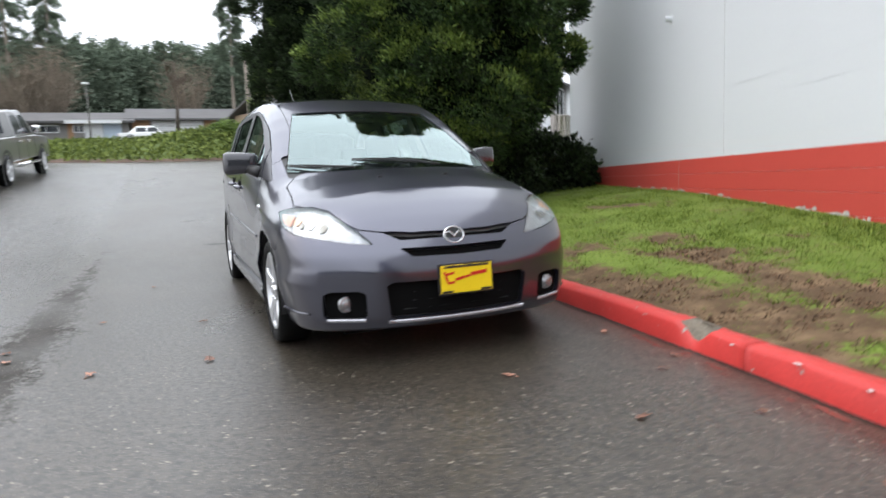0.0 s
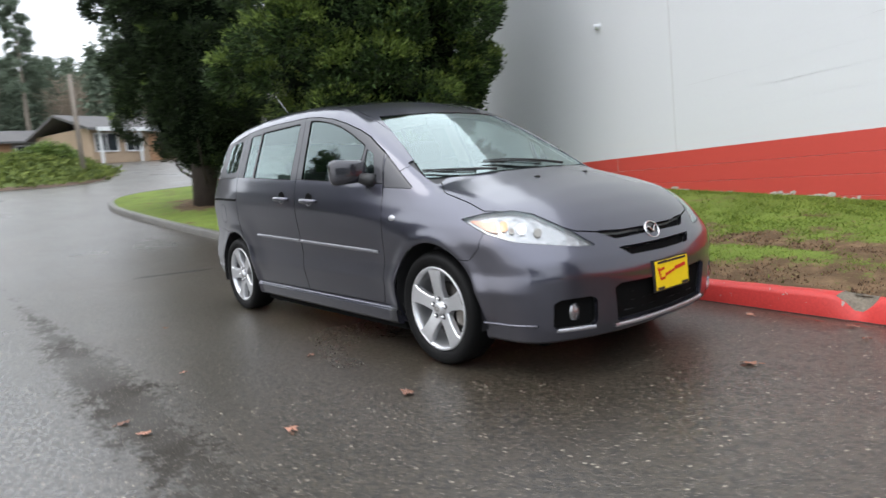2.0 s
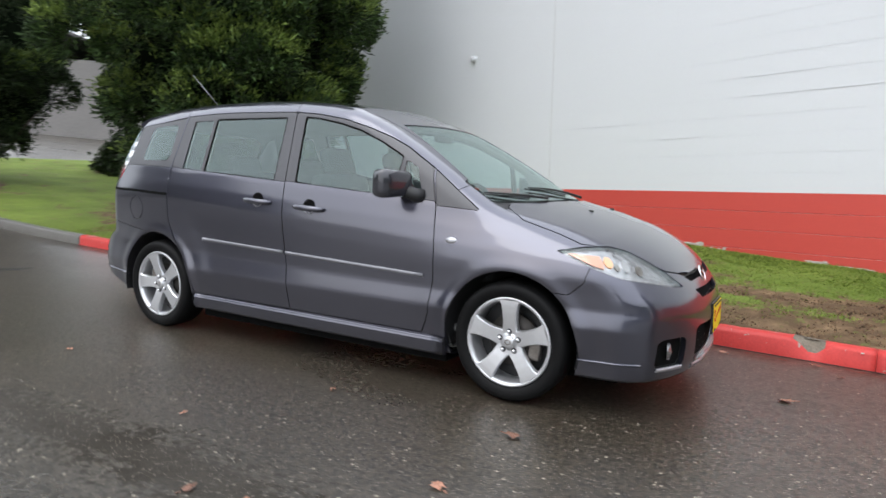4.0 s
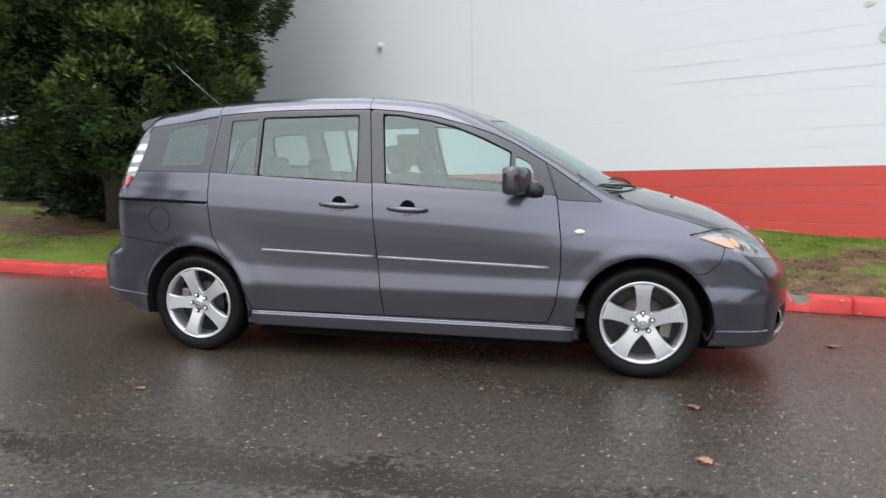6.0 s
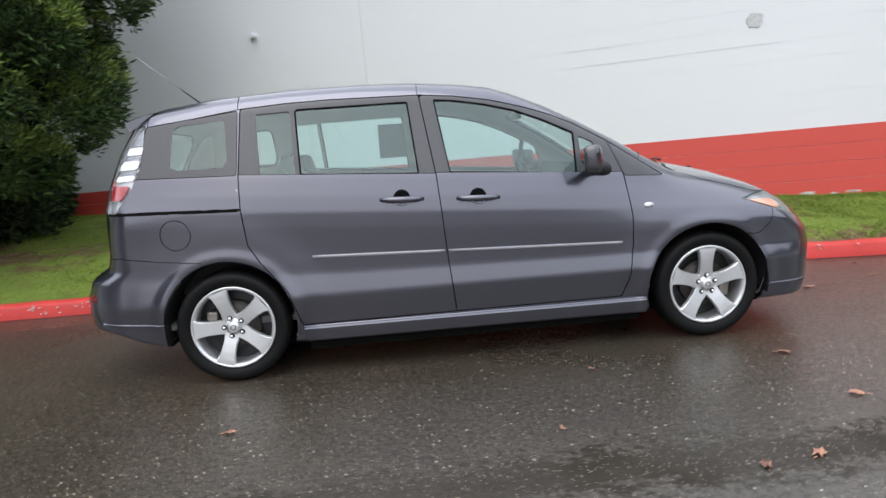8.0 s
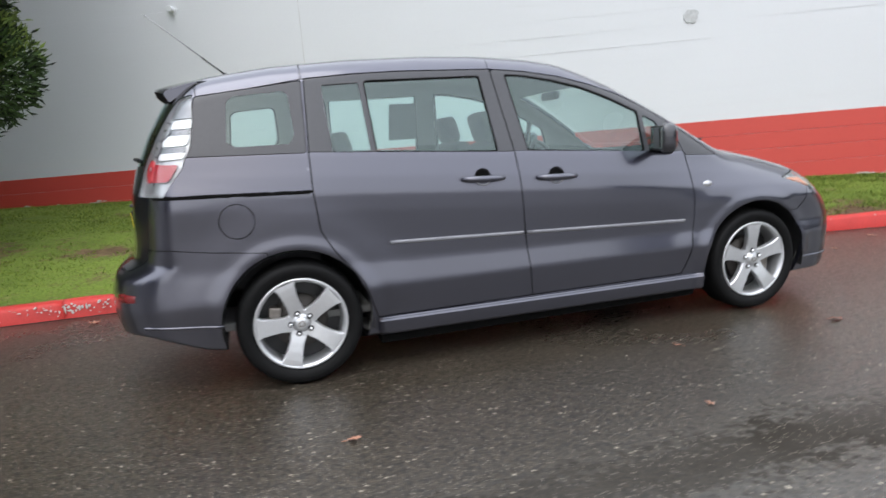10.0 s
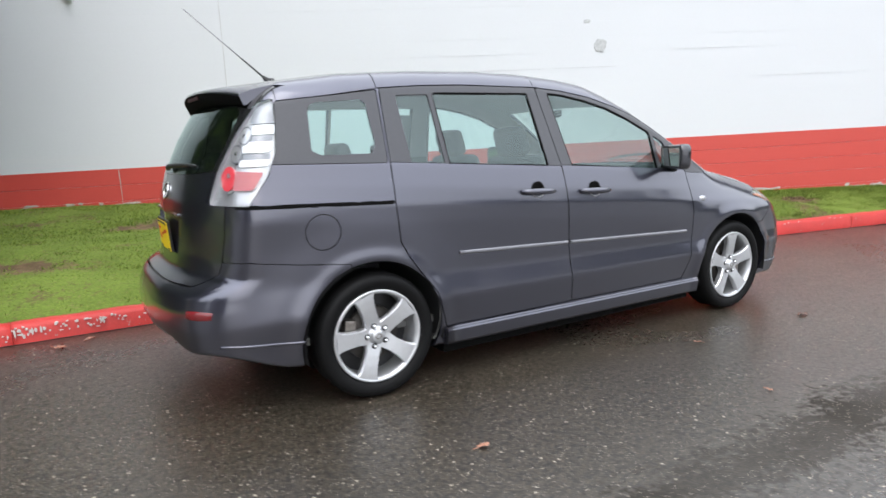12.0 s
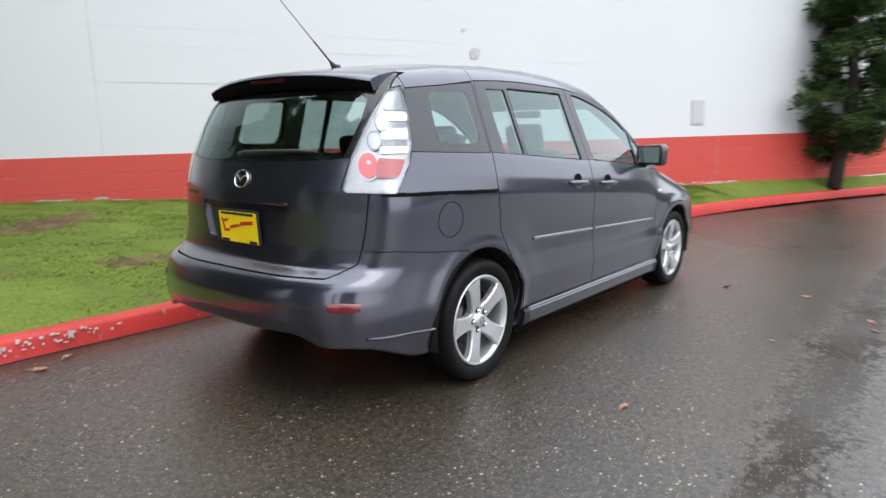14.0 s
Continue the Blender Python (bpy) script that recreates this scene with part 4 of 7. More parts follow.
sheet("bonnet", bonnet, PAINT, van, "grey metallic bonnet", rim=0.02, both=True)
sheet("roof", roof, PAINT, van, "grey metallic roof", both=True)
for side in (False, True):
    for shape in (rail_front, rail_mid, rail_rear):
        sheet("roof_rail", shape, PAINT, van, "grey metallic roof edge", mirror=side)
sheet("front_bumper", bumper, PAINT, van, "grey metallic front bumper", rim=0.026, both=True)
sheet("rear_bumper", rear_bumper, PAINT, van, "grey metallic rear bumper", both=True)
tailgate = sheet("tailgate", gate, PAINT, van, "grey metallic tailgate", rim=0.018, both=True)
sheet("plate_recess", recess, PAINT, tailgate, "sunken field for the plate", offset=-0.016, rim=0, both=True)
sheet("window_surround", gate_frame, GLOSS_BLACK, tailgate, "gloss black band round the rear window", offset=-0.001, both=True)
sheet("rear_window", gate_pane, REAR_PANE, tailgate, "dark tinted rear window", offset=-0.004, rim=0.004, both=True, shadow=False)
sheet("windscreen", screen, SCREEN, van, "clear windscreen reflecting the sky", offset=-0.004, rim=0.005, both=True, shadow=False)
sheet("cowl", cowl, BLACK, van, "black plastic cowl below the windscreen", offset=-0.012, rim=0.01, both=True)
sheet("sill_panel", sill, PAINT, van, "", both=True)
for key, shape in holes.items():
    if key == "fog_pocket":
        for side in (False, True):
            sheet(key, shape, VOID, van, "black fog lamp pocket", offset=-0.03, rim=0, mirror=side)
    else:
        sheet(key, shape, VOID, van, "black insert", offset=-0.03, rim=0, both=True)

DOORS = {}
ring = lambda shape: (lambda x, a, z: np.minimum(in_side(shape, 0.03)(x, a, z), -in_side(shape, -0.03)(x, a, z)))
# black strips added behind the door gaps so no light shows through
for shape in (FRONT_DOOR, REAR_DOOR):
    jamb = cut(half, ring(shape), 0)[0]
    for side in (False, True):
        sheet("gap_backing", jamb, VOID, van, "black strip backing the door gap against light", offset=-0.014, rim=0, mirror=side)
for side in (False, True):
    name = "left" if side else "right"
    sheet("front_fender", fender, PAINT, van, mirror=side)
    fd = front_door
    panes = []
    for shape in (FRONT_PANE, FRONT_VENT):
        pane, fd = cut(fd, in_side(shape), 0.0005)
        panes.append(pane)
    frame_part, skin = cut(fd, lambda x, a, z: z - (1.074 - 0.0705 * x), 0.0015)
    # turned-in door edges are near-black so the gaps read dark
    door = sheet("front_door", skin, PAINT, van, "grey metallic front door", mirror=side, edge_material=VOID)
    DOORS["front", side] = door
    seal, frame_part = cut(frame_part, in_side(FRONT_PANE, 0.008), 0)
    sheet("window_seal", seal, VOID, door, "black rubber window seal", offset=-0.002, mirror=side)
    sheet("window_frame", frame_part, DARK_FRAME, door, "dark window frame", mirror=side)
    for p in panes:
        sheet("pane", p, PANE, door, "faintly tinted side window", offset=-0.006, rim=0.004, mirror=side, shadow=False)
    rd = rear_door
    panes = []
    for shape in (REAR_VENT, REAR_PANE_SHAPE):
        pane, rd = cut(rd, in_side(shape), 0.0005)
        panes.append(pane)
    frame_part, skin = cut(rd, lambda x, a, z: z - (1.070 - 0.066 * x), 0.0015)
    door = sheet("sliding_door", skin, PAINT, van, "grey metallic sliding rear door", mirror=side, edge_material=VOID)
    DOORS["rear", side] = door
    seal, frame_part = cut(frame_part, in_side(REAR_PANE_SHAPE, 0.008), 0)
    sheet("window_seal", seal, VOID, door, "black rubber window seal", offset=-0.002, mirror=side)
    sheet("window_frame", frame_part, DARK_FRAME, door, "dark window frame", mirror=side)
    for p in panes:
        sheet("pane", p, PANE, door, "faintly tinted side window", offset=-0.006, rim=0.004, mirror=side, shadow=False)
    sheet("corner_trim", triangle, DARK_FRAME, van, "dark triangular trim ahead of the door", offset=-0.002, mirror=side)
    sheet("quarter_window_surround", quarter_rim, DARK_FRAME, van, "dark band round the rear side window", offset=-0.002, mirror=side)
    sheet("quarter_window", quarter_pane, PANE, van, "rear side window", offset=-0.003, rim=0.003, mirror=side, shadow=False)
    sheet("door_rail", slot, VOID, van, "black sliding door rail", offset=0.0015, rim=0.004, mirror=side)
    q = quarter
    if not side:
        flap, q = cut(q, lambda x, a, z: np.minimum(0.082 - np.hypot(x + 1.622, z - 0.852), a - 0.4), 0.0022)
        sheet("fuel_flap", flap, PAINT, van, "round fuel flap")
    sheet("rear_quarter", q, PAINT, van, "grey metallic rear quarter panel", mirror=side)


for side in (False, True):
    sgn = 1 if side else -1
    lamp = sheet("headlamp", head, LENS, van, "clear headlamp with an amber side lens", offset=0.001, rim=0.006, mirror=side, shadow=False)
    inner = cut(head, lambda x, a, z: inside_poly(x + 0.85 - a, z, HEAD) - 0.001, 0)[0]
    sheet("reflector", inner, HEAD_SILVER, lamp, "silver reflector", offset=-0.020, rim=-0.014, mirror=side)
    AMBER_ZONE = [(1.67, 0.798), (1.865, 0.792), (1.870, 0.735), (1.80, 0.748)]
    am = cut(head, lambda x, a, z: inside_poly(x + 0.85 - a, z, AMBER_ZONE), 0)[0]
    sheet("turn_signal", am, SIDE_AMBER, lamp, "amber turn signal", offset=-0.008, rim=0.008, mirror=side)
    for uc, zc, rr, mat_, nm in ((2.04, 0.750, 0.027, CHROME, "low beam projector"), (2.15, 0.728, 0.022, STEEL, "high beam bowl"), (1.915, 0.768, 0.025, AMBER, "amber bulb"), (1.97, 0.745, 0.016, STEEL, "lamp bowl rim")):
        disc = cut(head, lambda x, a, z: rr - np.hypot((x + 0.85 - a - uc) * 0.8, z - zc), 0)[0]
        if len(disc[1]):
            sheet("lamp_bowl", disc, mat_, lamp, nm, offset=-0.012, rim=0.016, mirror=side)
    tl = sheet("tail_lamp", tail, LENS, van, "tall clear tail lamp with red round light", offset=0.003, rim=0.01, mirror=side, shadow=False)
    sheet("reflector", tail, REFLECTOR, tl, "silver bowl behind the lens", offset=-0.022, rim=-0.018, mirror=side)
    uz = lambda fun: (lambda x, a, z: np.minimum(fun(-x + 0.85 - a, z), -1.5 - x))
    red = cut(tail, uz(lambda u, z: 0.054 - np.hypot((u - 2.146) * 0.9, z - 1.112)), 0)[0]
    pale = cut(tail, uz(lambda u, z: 0.065 - np.hypot((u - 2.146) * 0.9, z - 1.112)), 0)[0]
    sheet("lamp_round", pale, ALLOY, tl, "pale ring round the brake light", offset=-0.012, rim=0.008, mirror=side)
    sheet("brake_light", red, BULB_RED, tl, "round red brake light", offset=-0.006, rim=0.012, mirror=side)
    blk = cut(tail, uz(lambda u, z: inside_poly(u, z, [(1.905, 1.135), (2.085, 1.145), (2.10, 1.06), (1.955, 1.060)])), 0)[0]
    sheet("red_reflector", blk, RED_LENS, tl, "red reflector field", offset=-0.006, rim=0.012, mirror=side)
    for zc, ur, half, mat_ in ((1.178, 2.07, 0.015, LAMP_WHITE), (1.208, 2.075, 0.014, LAMP_GREY), (1.248, 2.06, 0.024, LAMP_WHITE), (1.288, 2.035, 0.014, LAMP_GREY), (1.322, 2.01, 0.018, LAMP_WHITE)):
        bar = cut(tail, uz(lambda u, z: inside_poly(u, z, [(1.885, zc + half), (ur, zc + half), (ur + 0.006, zc - half), (1.885, zc - half)])), 0)[0]
        sheet("lamp_fin", bar, mat_, tl, "", offset=-0.010 if mat_ is LAMP_WHITE else -0.015, rim=0.008, mirror=side)
    for zc, ur in ((1.218, 2.075), (1.298, 2.025)):
        for rr, mat_, off in ((0.043, LAMP_GREY, -0.009), (0.036, REFLECTOR, -0.007), (0.011, CHROME, -0.005)):
            bowl = cut(tail, uz(lambda u, z: rr - np.hypot((u - ur - 0.03) * 0.9, z - zc)), 0)[0]
            if len(bowl[1]):
                sheet("lamp_round", bowl, mat_, tl, "", offset=off, rim=0.012, mirror=side)
    shade = cut(tail, uz(lambda u, z: np.minimum(z - 1.342, 2.06 - u)), 0.012)[0]
    sheet("lamp_fin", shade, LAMP_GREY, tl, "grey upper field", offset=-0.016, rim=0.006, mirror=side)
    # small silver disc added as a glint on the red brake light
    bulb = cut(tail, uz(lambda u, z: 0.013 - np.hypot((u - 2.140) * 0.9, z - 1.125)), 0)[0]
    sheet("bulb_glint", bulb, REFLECTOR, tl, "", offset=-0.004, rim=0.01, mirror=side)


def wheel(name, caliper):
    """One alloy wheel about its own hub: outer face towards -y."""
    root = thing(name, "", "wheel")
    del root["category"]
    tyre = [(0.222, 0.075), (0.232, -0.088), (0.245, -0.100), (0.272, -0.107), (0.292, -0.104), (0.302, -0.094), (0.312, -0.070), (0.314, -0.03), (0.313, 0.02), (0.314, 0.06), (0.302, 0.092), (0.27, 0.105), (0.222, 0.09)]
    v, f = lathe(tyre, 56)
    piece("tyre", v, f, RUBBER, root, "black rubber tyre", True)
    ring = [(0.213, 0.08), (0.205, -0.02), (0.208, -0.072), (0.214, -0.090), (0.224, -0.098), (0.2315, -0.096), (0.233, -0.088), (0.226, -0.080)]
    v, f = lathe(ring, 56)
    rim = piece("rim", v, f, ALLOY, root, "silver five-spoke alloy rim", True)
    for k in range(5):
        a = radians(90 + 72 * k)
        bm = bmesh.new()
        rows = [(0.030, 0.046, -0.074), (0.065, 0.041, -0.078), (0.10, 0.037, -0.085), (0.15, 0.040, -0.092), (0.19, 0.047, -0.095), (0.215, 0.062, -0.095)]
        front, back = [], []
        for r, w, y in rows:
            front.append([bm.verts.new((r, y + (0.007 if abs(t) > 0.95 else 0), w * t)) for t in (-1, -0.88, 0, 0.88, 1)])
            back.append([bm.verts.new((r, y + 0.035, w * t)) for t in (-1, 1)])
        for i in range(len(rows) - 1):
            for j in range(4):
                bm.faces.new((front[i][j], front[i][j + 1], front[i + 1][j + 1], front[i + 1][j]))
            bm.faces.new((front[i][0], front[i + 1][0], back[i + 1][0], back[i][0]))
            bm.faces.new((front[i][4], back[i][1], back[i + 1][1], front[i + 1][4]))
        bmesh.ops.recalc_face_normals(bm, faces=bm.faces)
        bmesh.ops.transform(bm, matrix=Matrix.Rotation(-a, 4, "Y"), verts=bm.verts)
        part("spoke", bm, ALLOY, rim, "")
    v, f = lathe([(0.0, -0.094), (0.022, -0.094), (0.030, -0.091), (0.033, -0.084), (0.034, -0.076), (0.066, -0.074), (0.072, -0.066), (0.072, -0.03)], 32)
    piece("hub", v, f, ALLOY, rim, "silver centre cap", True)
    v, f = lathe([(0.012, -0.0965), (0.015, -0.0970), (0.018, -0.0965), (0.015, -0.095)], 20)
    piece("cap_mark", [(x, y, z * 0.8) for x, y, z in v], f, STEEL, rim, "small raised oval mark", True)
    for k in range(5):
        a = radians(90 + 72 * k)
        ca, sa = 0.0535 * math.cos(a), 0.0535 * math.sin(a)
        # flat black disc on the spoke paints the nut pocket's shade
        v, f = lathe([(0.0, -0.0815), (0.0135, -0.0815), (0.0150, -0.079)], 18)
        piece("pocket_shade", [(x + ca, y, z + sa) for x, y, z in v], f, BLACK, rim, "black disc for the shaded pocket round the nut")
        v, f = lathe([(0.0, -0.095), (0.005, -0.094), (0.0088, -0.089), (0.0095, -0.080)], 12)
        piece("wheel_nut", [(x + ca, y, z + sa) for x, y, z in v], f, CHROME, rim, "", True)
    v, f = lathe([(0.06, -0.025), (0.138, -0.020), (0.140, -0.005), (0.06, 0.0)], 40)
    piece("brake_disc", v, f, IRON, root, "dark iron brake disc", True)
    v, f = lathe([(0.03, 0.02), (0.21, 0.03), (0.21, 0.05)], 32)
    piece("back_plate", v, f, BLACK, root)
    bm = bmesh.new()
    box(bm, (-0.03, -0.045, -0.07), (0.03, 0.02, 0.07), 0.012, Matrix.Rotation(radians(caliper), 4, "Y") @ Matrix.Translation((0.128, 0, 0)))
    part("brake_caliper", bm, STEEL, root, "dull steel brake caliper")
    return root


# each wheel's parts hang directly under the minivan's wheel part
for wx, wz in WHEELS:
    for sgn in (-1, 1):
        turn = 0 if wx > 0 else 18
        w = wheel("wheel", 8 if wx > 0 else 188 + turn)
        w.parent = van
        w.matrix_basis = pose(wx, sgn * 0.768, wz, 0, 0, 0 if sgn < 0 else 180) @ Matrix.Rotation(radians(-turn), 4, "Y")
        w["label"] = "silver five-spoke alloy wheel with black tyre"
    for s in (-1, 1):
        v, f, n0 = [], [], 0
        for k in range(25):
            a = radians(-12 + 204 * k / 24)
            for y in (0.40, 0.872):
                v.append((wx + 0.368 * math.cos(a), s * y, wz + 0.368 * math.sin(a)))
            v.append((wx, s * 0.40, wz))
        for k in range(24):
            i = n0 + 3 * k
            f += [(i, i + 1, i + 4, i + 3), (i + 2, i, i + 3)]
        piece("wheel_liner", v, f, BLACK, van, "black wheel arch liner", True)


def strip(name, xs, zf, height, proud, material, parent, side, label="", bury=0.004):
    """A raised strip following the body side."""
    verts, faces = [], []
    for x in xs:
        z = zf(x)
        for dz, o in ((-height / 2, -bury), (-height / 2, proud * 0.6), (-height * 0.25, proud), (height * 0.25, proud), (height / 2, proud * 0.5), (height / 2, -bury)):
            verts.append((x, side * (skin_y(x, z + dz) + o), z + dz))
    n = 6
    for i in range(len(xs) - 1):
        for j in range(n - 1):
            faces.append((i * n + j, i * n + j + 1, (i + 1) * n + j + 1, (i + 1) * n + j))
    faces += [tuple(range(n)), tuple((len(xs) - 1) * n + j for j in range(n - 1, -1, -1))]
    return piece(name, verts, faces, material, parent, label, True)


TRIM = surface("grey trim strip", (0.20, 0.20, 0.22), 0.3, 0.4, bump=0, coat=0.6)
for side in (-1, 1):
    m = side > 0
    strip("rub_strip", np.linspace(-0.90, -0.165, 14), lambda x: 0.640 - 0.038 * x, 0.020, 0.010, TRIM, DOORS["rear", m], side, "slim pale rub strip")
    strip("rub_strip", np.linspace(-0.145, 0.86, 16), lambda x: 0.640 - 0.038 * x, 0.020, 0.010, TRIM, DOORS["front", m], side, "slim pale rub strip")
    # side skirt
    verts, faces = [], []
    xs = np.linspace(-0.985, 0.995, 24)
    prof = [(0.185, -0.03), (0.19, 0.008), (0.205, 0.014), (0.262, 0.023), (0.267, 0.024), (0.270, 0.016), (0.276, 0.017), (0.281, 0.016), (0.284, 0.004), (0.292, -0.02)]
    for x in xs:
        for z, o in prof:
            z2 = z - 0.006 * x
            verts.append((x, side * (0.855 + o), z2))
    n = len(prof)
    for i in range(len(xs) - 1):
        for j in range(n - 1):
            faces.append((i * n + j, i * n + j + 1, (i + 1) * n + j + 1, (i + 1) * n + j))
    faces += [tuple(range(n)), tuple((len(xs) - 1) * n + j for j in range(n - 1, -1, -1))]
    piece("side_skirt", verts, faces, PAINT, van, "grey side skirt", True)
    for key, cx in (("front", 0.042), ("rear", -0.382)):
        z = 0.935 - 0.055 * cx
        y0 = skin_y(cx, z)
        door = DOORS[key, m]
        # flat near-black disc paints the shade of the hollow behind the handle
        cup = [(0.0, -0.001), (0.030, -0.001), (0.042, 0.002), (0.046, -0.004)]
        v, f = lathe([(r, -h) for r, h in cup], 28)
        piece("cup_shade", [(cx + x, side * (y0 + 0.002 - y), z + zz + 0.007) for x, y, zz in v], f, VOID, door, "black disc for the shaded hollow behind the handle", True)
        # pale arc paints the bright crescent below the handle
        arc = [(cx + 0.043 * math.cos(radians(200 + 14 * i)), side * (y0 + 0.004), z + 0.005 + 0.041 * math.sin(radians(200 + 14 * i))) for i in range(11)]
        v, f = tube(arc, [0.0015] + [0.0045] * 9 + [0.0015], 6)
        piece("cup_highlight", v, f, TRIM, door, "pale arc for the highlight along the hollow's lower edge", True)
        pts = [(cx - 0.118 + 0.236 * i / 8, side * (y0 + 0.006 + 0.028 * math.sin(math.pi * i / 8) ** 0.6), z + 0.004 - 0.010 * i / 8) for i in range(9)]
        v, f = tube(pts, [0.010, 0.014, 0.016, 0.017, 0.017, 0.017, 0.016, 0.014, 0.010], 10)
        piece("door_handle", v, f, PAINT, door, "grey door handle", True)
    # side marker
    v, f = lathe([(0.0, -0.010), (0.022, -0.009), (0.030, -0.004), (0.033, 0.004)], 24)
    y0 = skin_y(1.022, 0.81)
    piece("side_marker", [(1.022 + x, side * (y0 - y), 0.81 + zz * 0.55) for x, y, zz in v], f, REFLECTOR, van, "small oval clear side marker", True)
    # mirrors
    mirror = bmesh.new()
    vs = box(mirror, (-0.065, -0.118, -0.073), (0.065, 0.118, 0.073), 0.05, None, 4)
    for v_ in mirror.verts:
        v_.co.x += 0.035 * (1 - (v_.co.y / 0.125) ** 2) - 0.02
        v_.co.z *= 1 - 0.12 * (v_.co.y / 0.125)
        if v_.co.x < -0.055:
            v_.co.x = -0.055
        v_.co.x = -0.055 + 0.74 * (v_.co.x + 0.055)
    bmesh.ops.transform(mirror, matrix=Matrix.Translation((0.70, side * 0.925, 1.098)) @ Matrix.Rotation(side * radians(18), 4, "Z") @ Matrix.Diagonal((1, -side, 1, 1)), verts=mirror.verts)
    bmesh.ops.recalc_face_normals(mirror, faces=mirror.faces)
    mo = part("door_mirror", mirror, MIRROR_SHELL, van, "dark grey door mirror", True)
    bm = bmesh.new()
    box(bm, (-0.060, -0.094, -0.056), (-0.056, 0.094, 0.056), 0.002, Matrix.Translation((0.70, side * 0.925, 1.098)) @ Matrix.Rotation(side * radians(18), 4, "Z"))
    part("mirror_glass", bm, MIRROR_GLASS, mo, "dark tinted mirror glass")
    bm = bmesh.new()
    box(bm, (-0.0575, -0.105, -0.066), (-0.050, 0.105, 0.066), 0.003, Matrix.Translation((0.70, side * 0.925, 1.098)) @ Matrix.Rotation(side * radians(18), 4, "Z"))
    part("mirror_bezel", bm, BLACK, mo, "black bezel round the glass")
    v, f = tube([(0.79, side * 0.80, 1.03), (0.765, side * 0.83, 1.04), (0.73, side * 0.87, 1.06)], [0.045, 0.04, 0.035], 10)
    piece("mirror_foot", v, f, BLACK, mo, "black mirror foot", True)


# ---- the minivan's fittings ----
def spoiler():
    rows, n = [], 17
    for i in range(n):
        y = -0.622 + 1.244 * i / (n - 1)
        a = abs(y)
        xe, ze = -1.975 + 0.26 * a ** 2.2, 1.528 - 0.14 * a ** 2.4
        xf = -1.728
        zs = np.linspace(1.70, 1.40, 301)
        zf = float(zs[int(np.argmax(car_field(np.full(301, xf), np.full(301, a), zs) < 0))]) + 0.003
        rows.append([(xf, y, zf), ((2 * xf + xe) / 3, y, zf * 0.62 + ze * 0.38 + 0.006), ((xf + 2 * xe) / 3, y, zf * 0.3 + ze * 0.7 + 0.006), (xe, y, ze), (xe - 0.006, y, ze - 0.012),
                     (xe + 0.012, y, ze - 0.05), (-1.90 + 0.10 * a * a, y, 1.452 - 0.03 * a)])
    top_v = [p for r in rows for p in r[:5]]
    top_f = [(i * 5 + j, i * 5 + j + 1, (i + 1) * 5 + j + 1, (i + 1) * 5 + j) for i in range(n - 1) for j in range(4)]
    sp = piece("roof_spoiler", top_v, top_f, PAINT, van, "grey roof spoiler over the tailgate", True)
    # the downward side is coloured near-black in place of its shade
    und_v = [p for r in rows for p in r[4:]]
    und_f = [(i * 3 + j, i * 3 + j + 1, (i + 1) * 3 + j + 1, (i + 1) * 3 + j) for i in range(n - 1) for j in range(2)]
    piece("underside", und_v, und_f, VOID, sp, "underside coloured black for its shade", True)
    for k in (0, -1):
        r = rows[k]
        piece("end_cap", r, [tuple(range(len(r)))], PAINT, sp)
    bm = bmesh.new()
    box(bm, (-1.976, -0.13, 1.490), (-1.95, 0.13, 1.508), 0.004)
    part("high_brake_light", bm, surface("dark red lens", (0.04, 0.004, 0.006), 0.45, bump=0, spec=0.2), sp, "dark red high brake light")


spoiler()
AERIAL_BASE, AERIAL_TIP = Vector((-1.59, -0.06, 1.598)), Vector((-1.99, -0.06, 1.94))
v, f = joined(tube([AERIAL_BASE + Vector((0.03, 0, -0.01)), AERIAL_BASE, AERIAL_BASE + (AERIAL_TIP - AERIAL_BASE) * 0.06], [0.022, 0.016, 0.007], 10),
              tube([AERIAL_BASE.lerp(AERIAL_TIP, t) for t in (0.05, 0.33)], [0.005, 0.0042], 8))
aerial = piece("aerial", v, f, BLACK, van, "thin black roof aerial", True)
v, f = tube([AERIAL_BASE.lerp(AERIAL_TIP, t) for t in (0.33, 1.0)], [0.0030, 0.0022], 8)
piece("aerial_rod", v, f, TRIM, aerial, "pale grey metal rod", True)


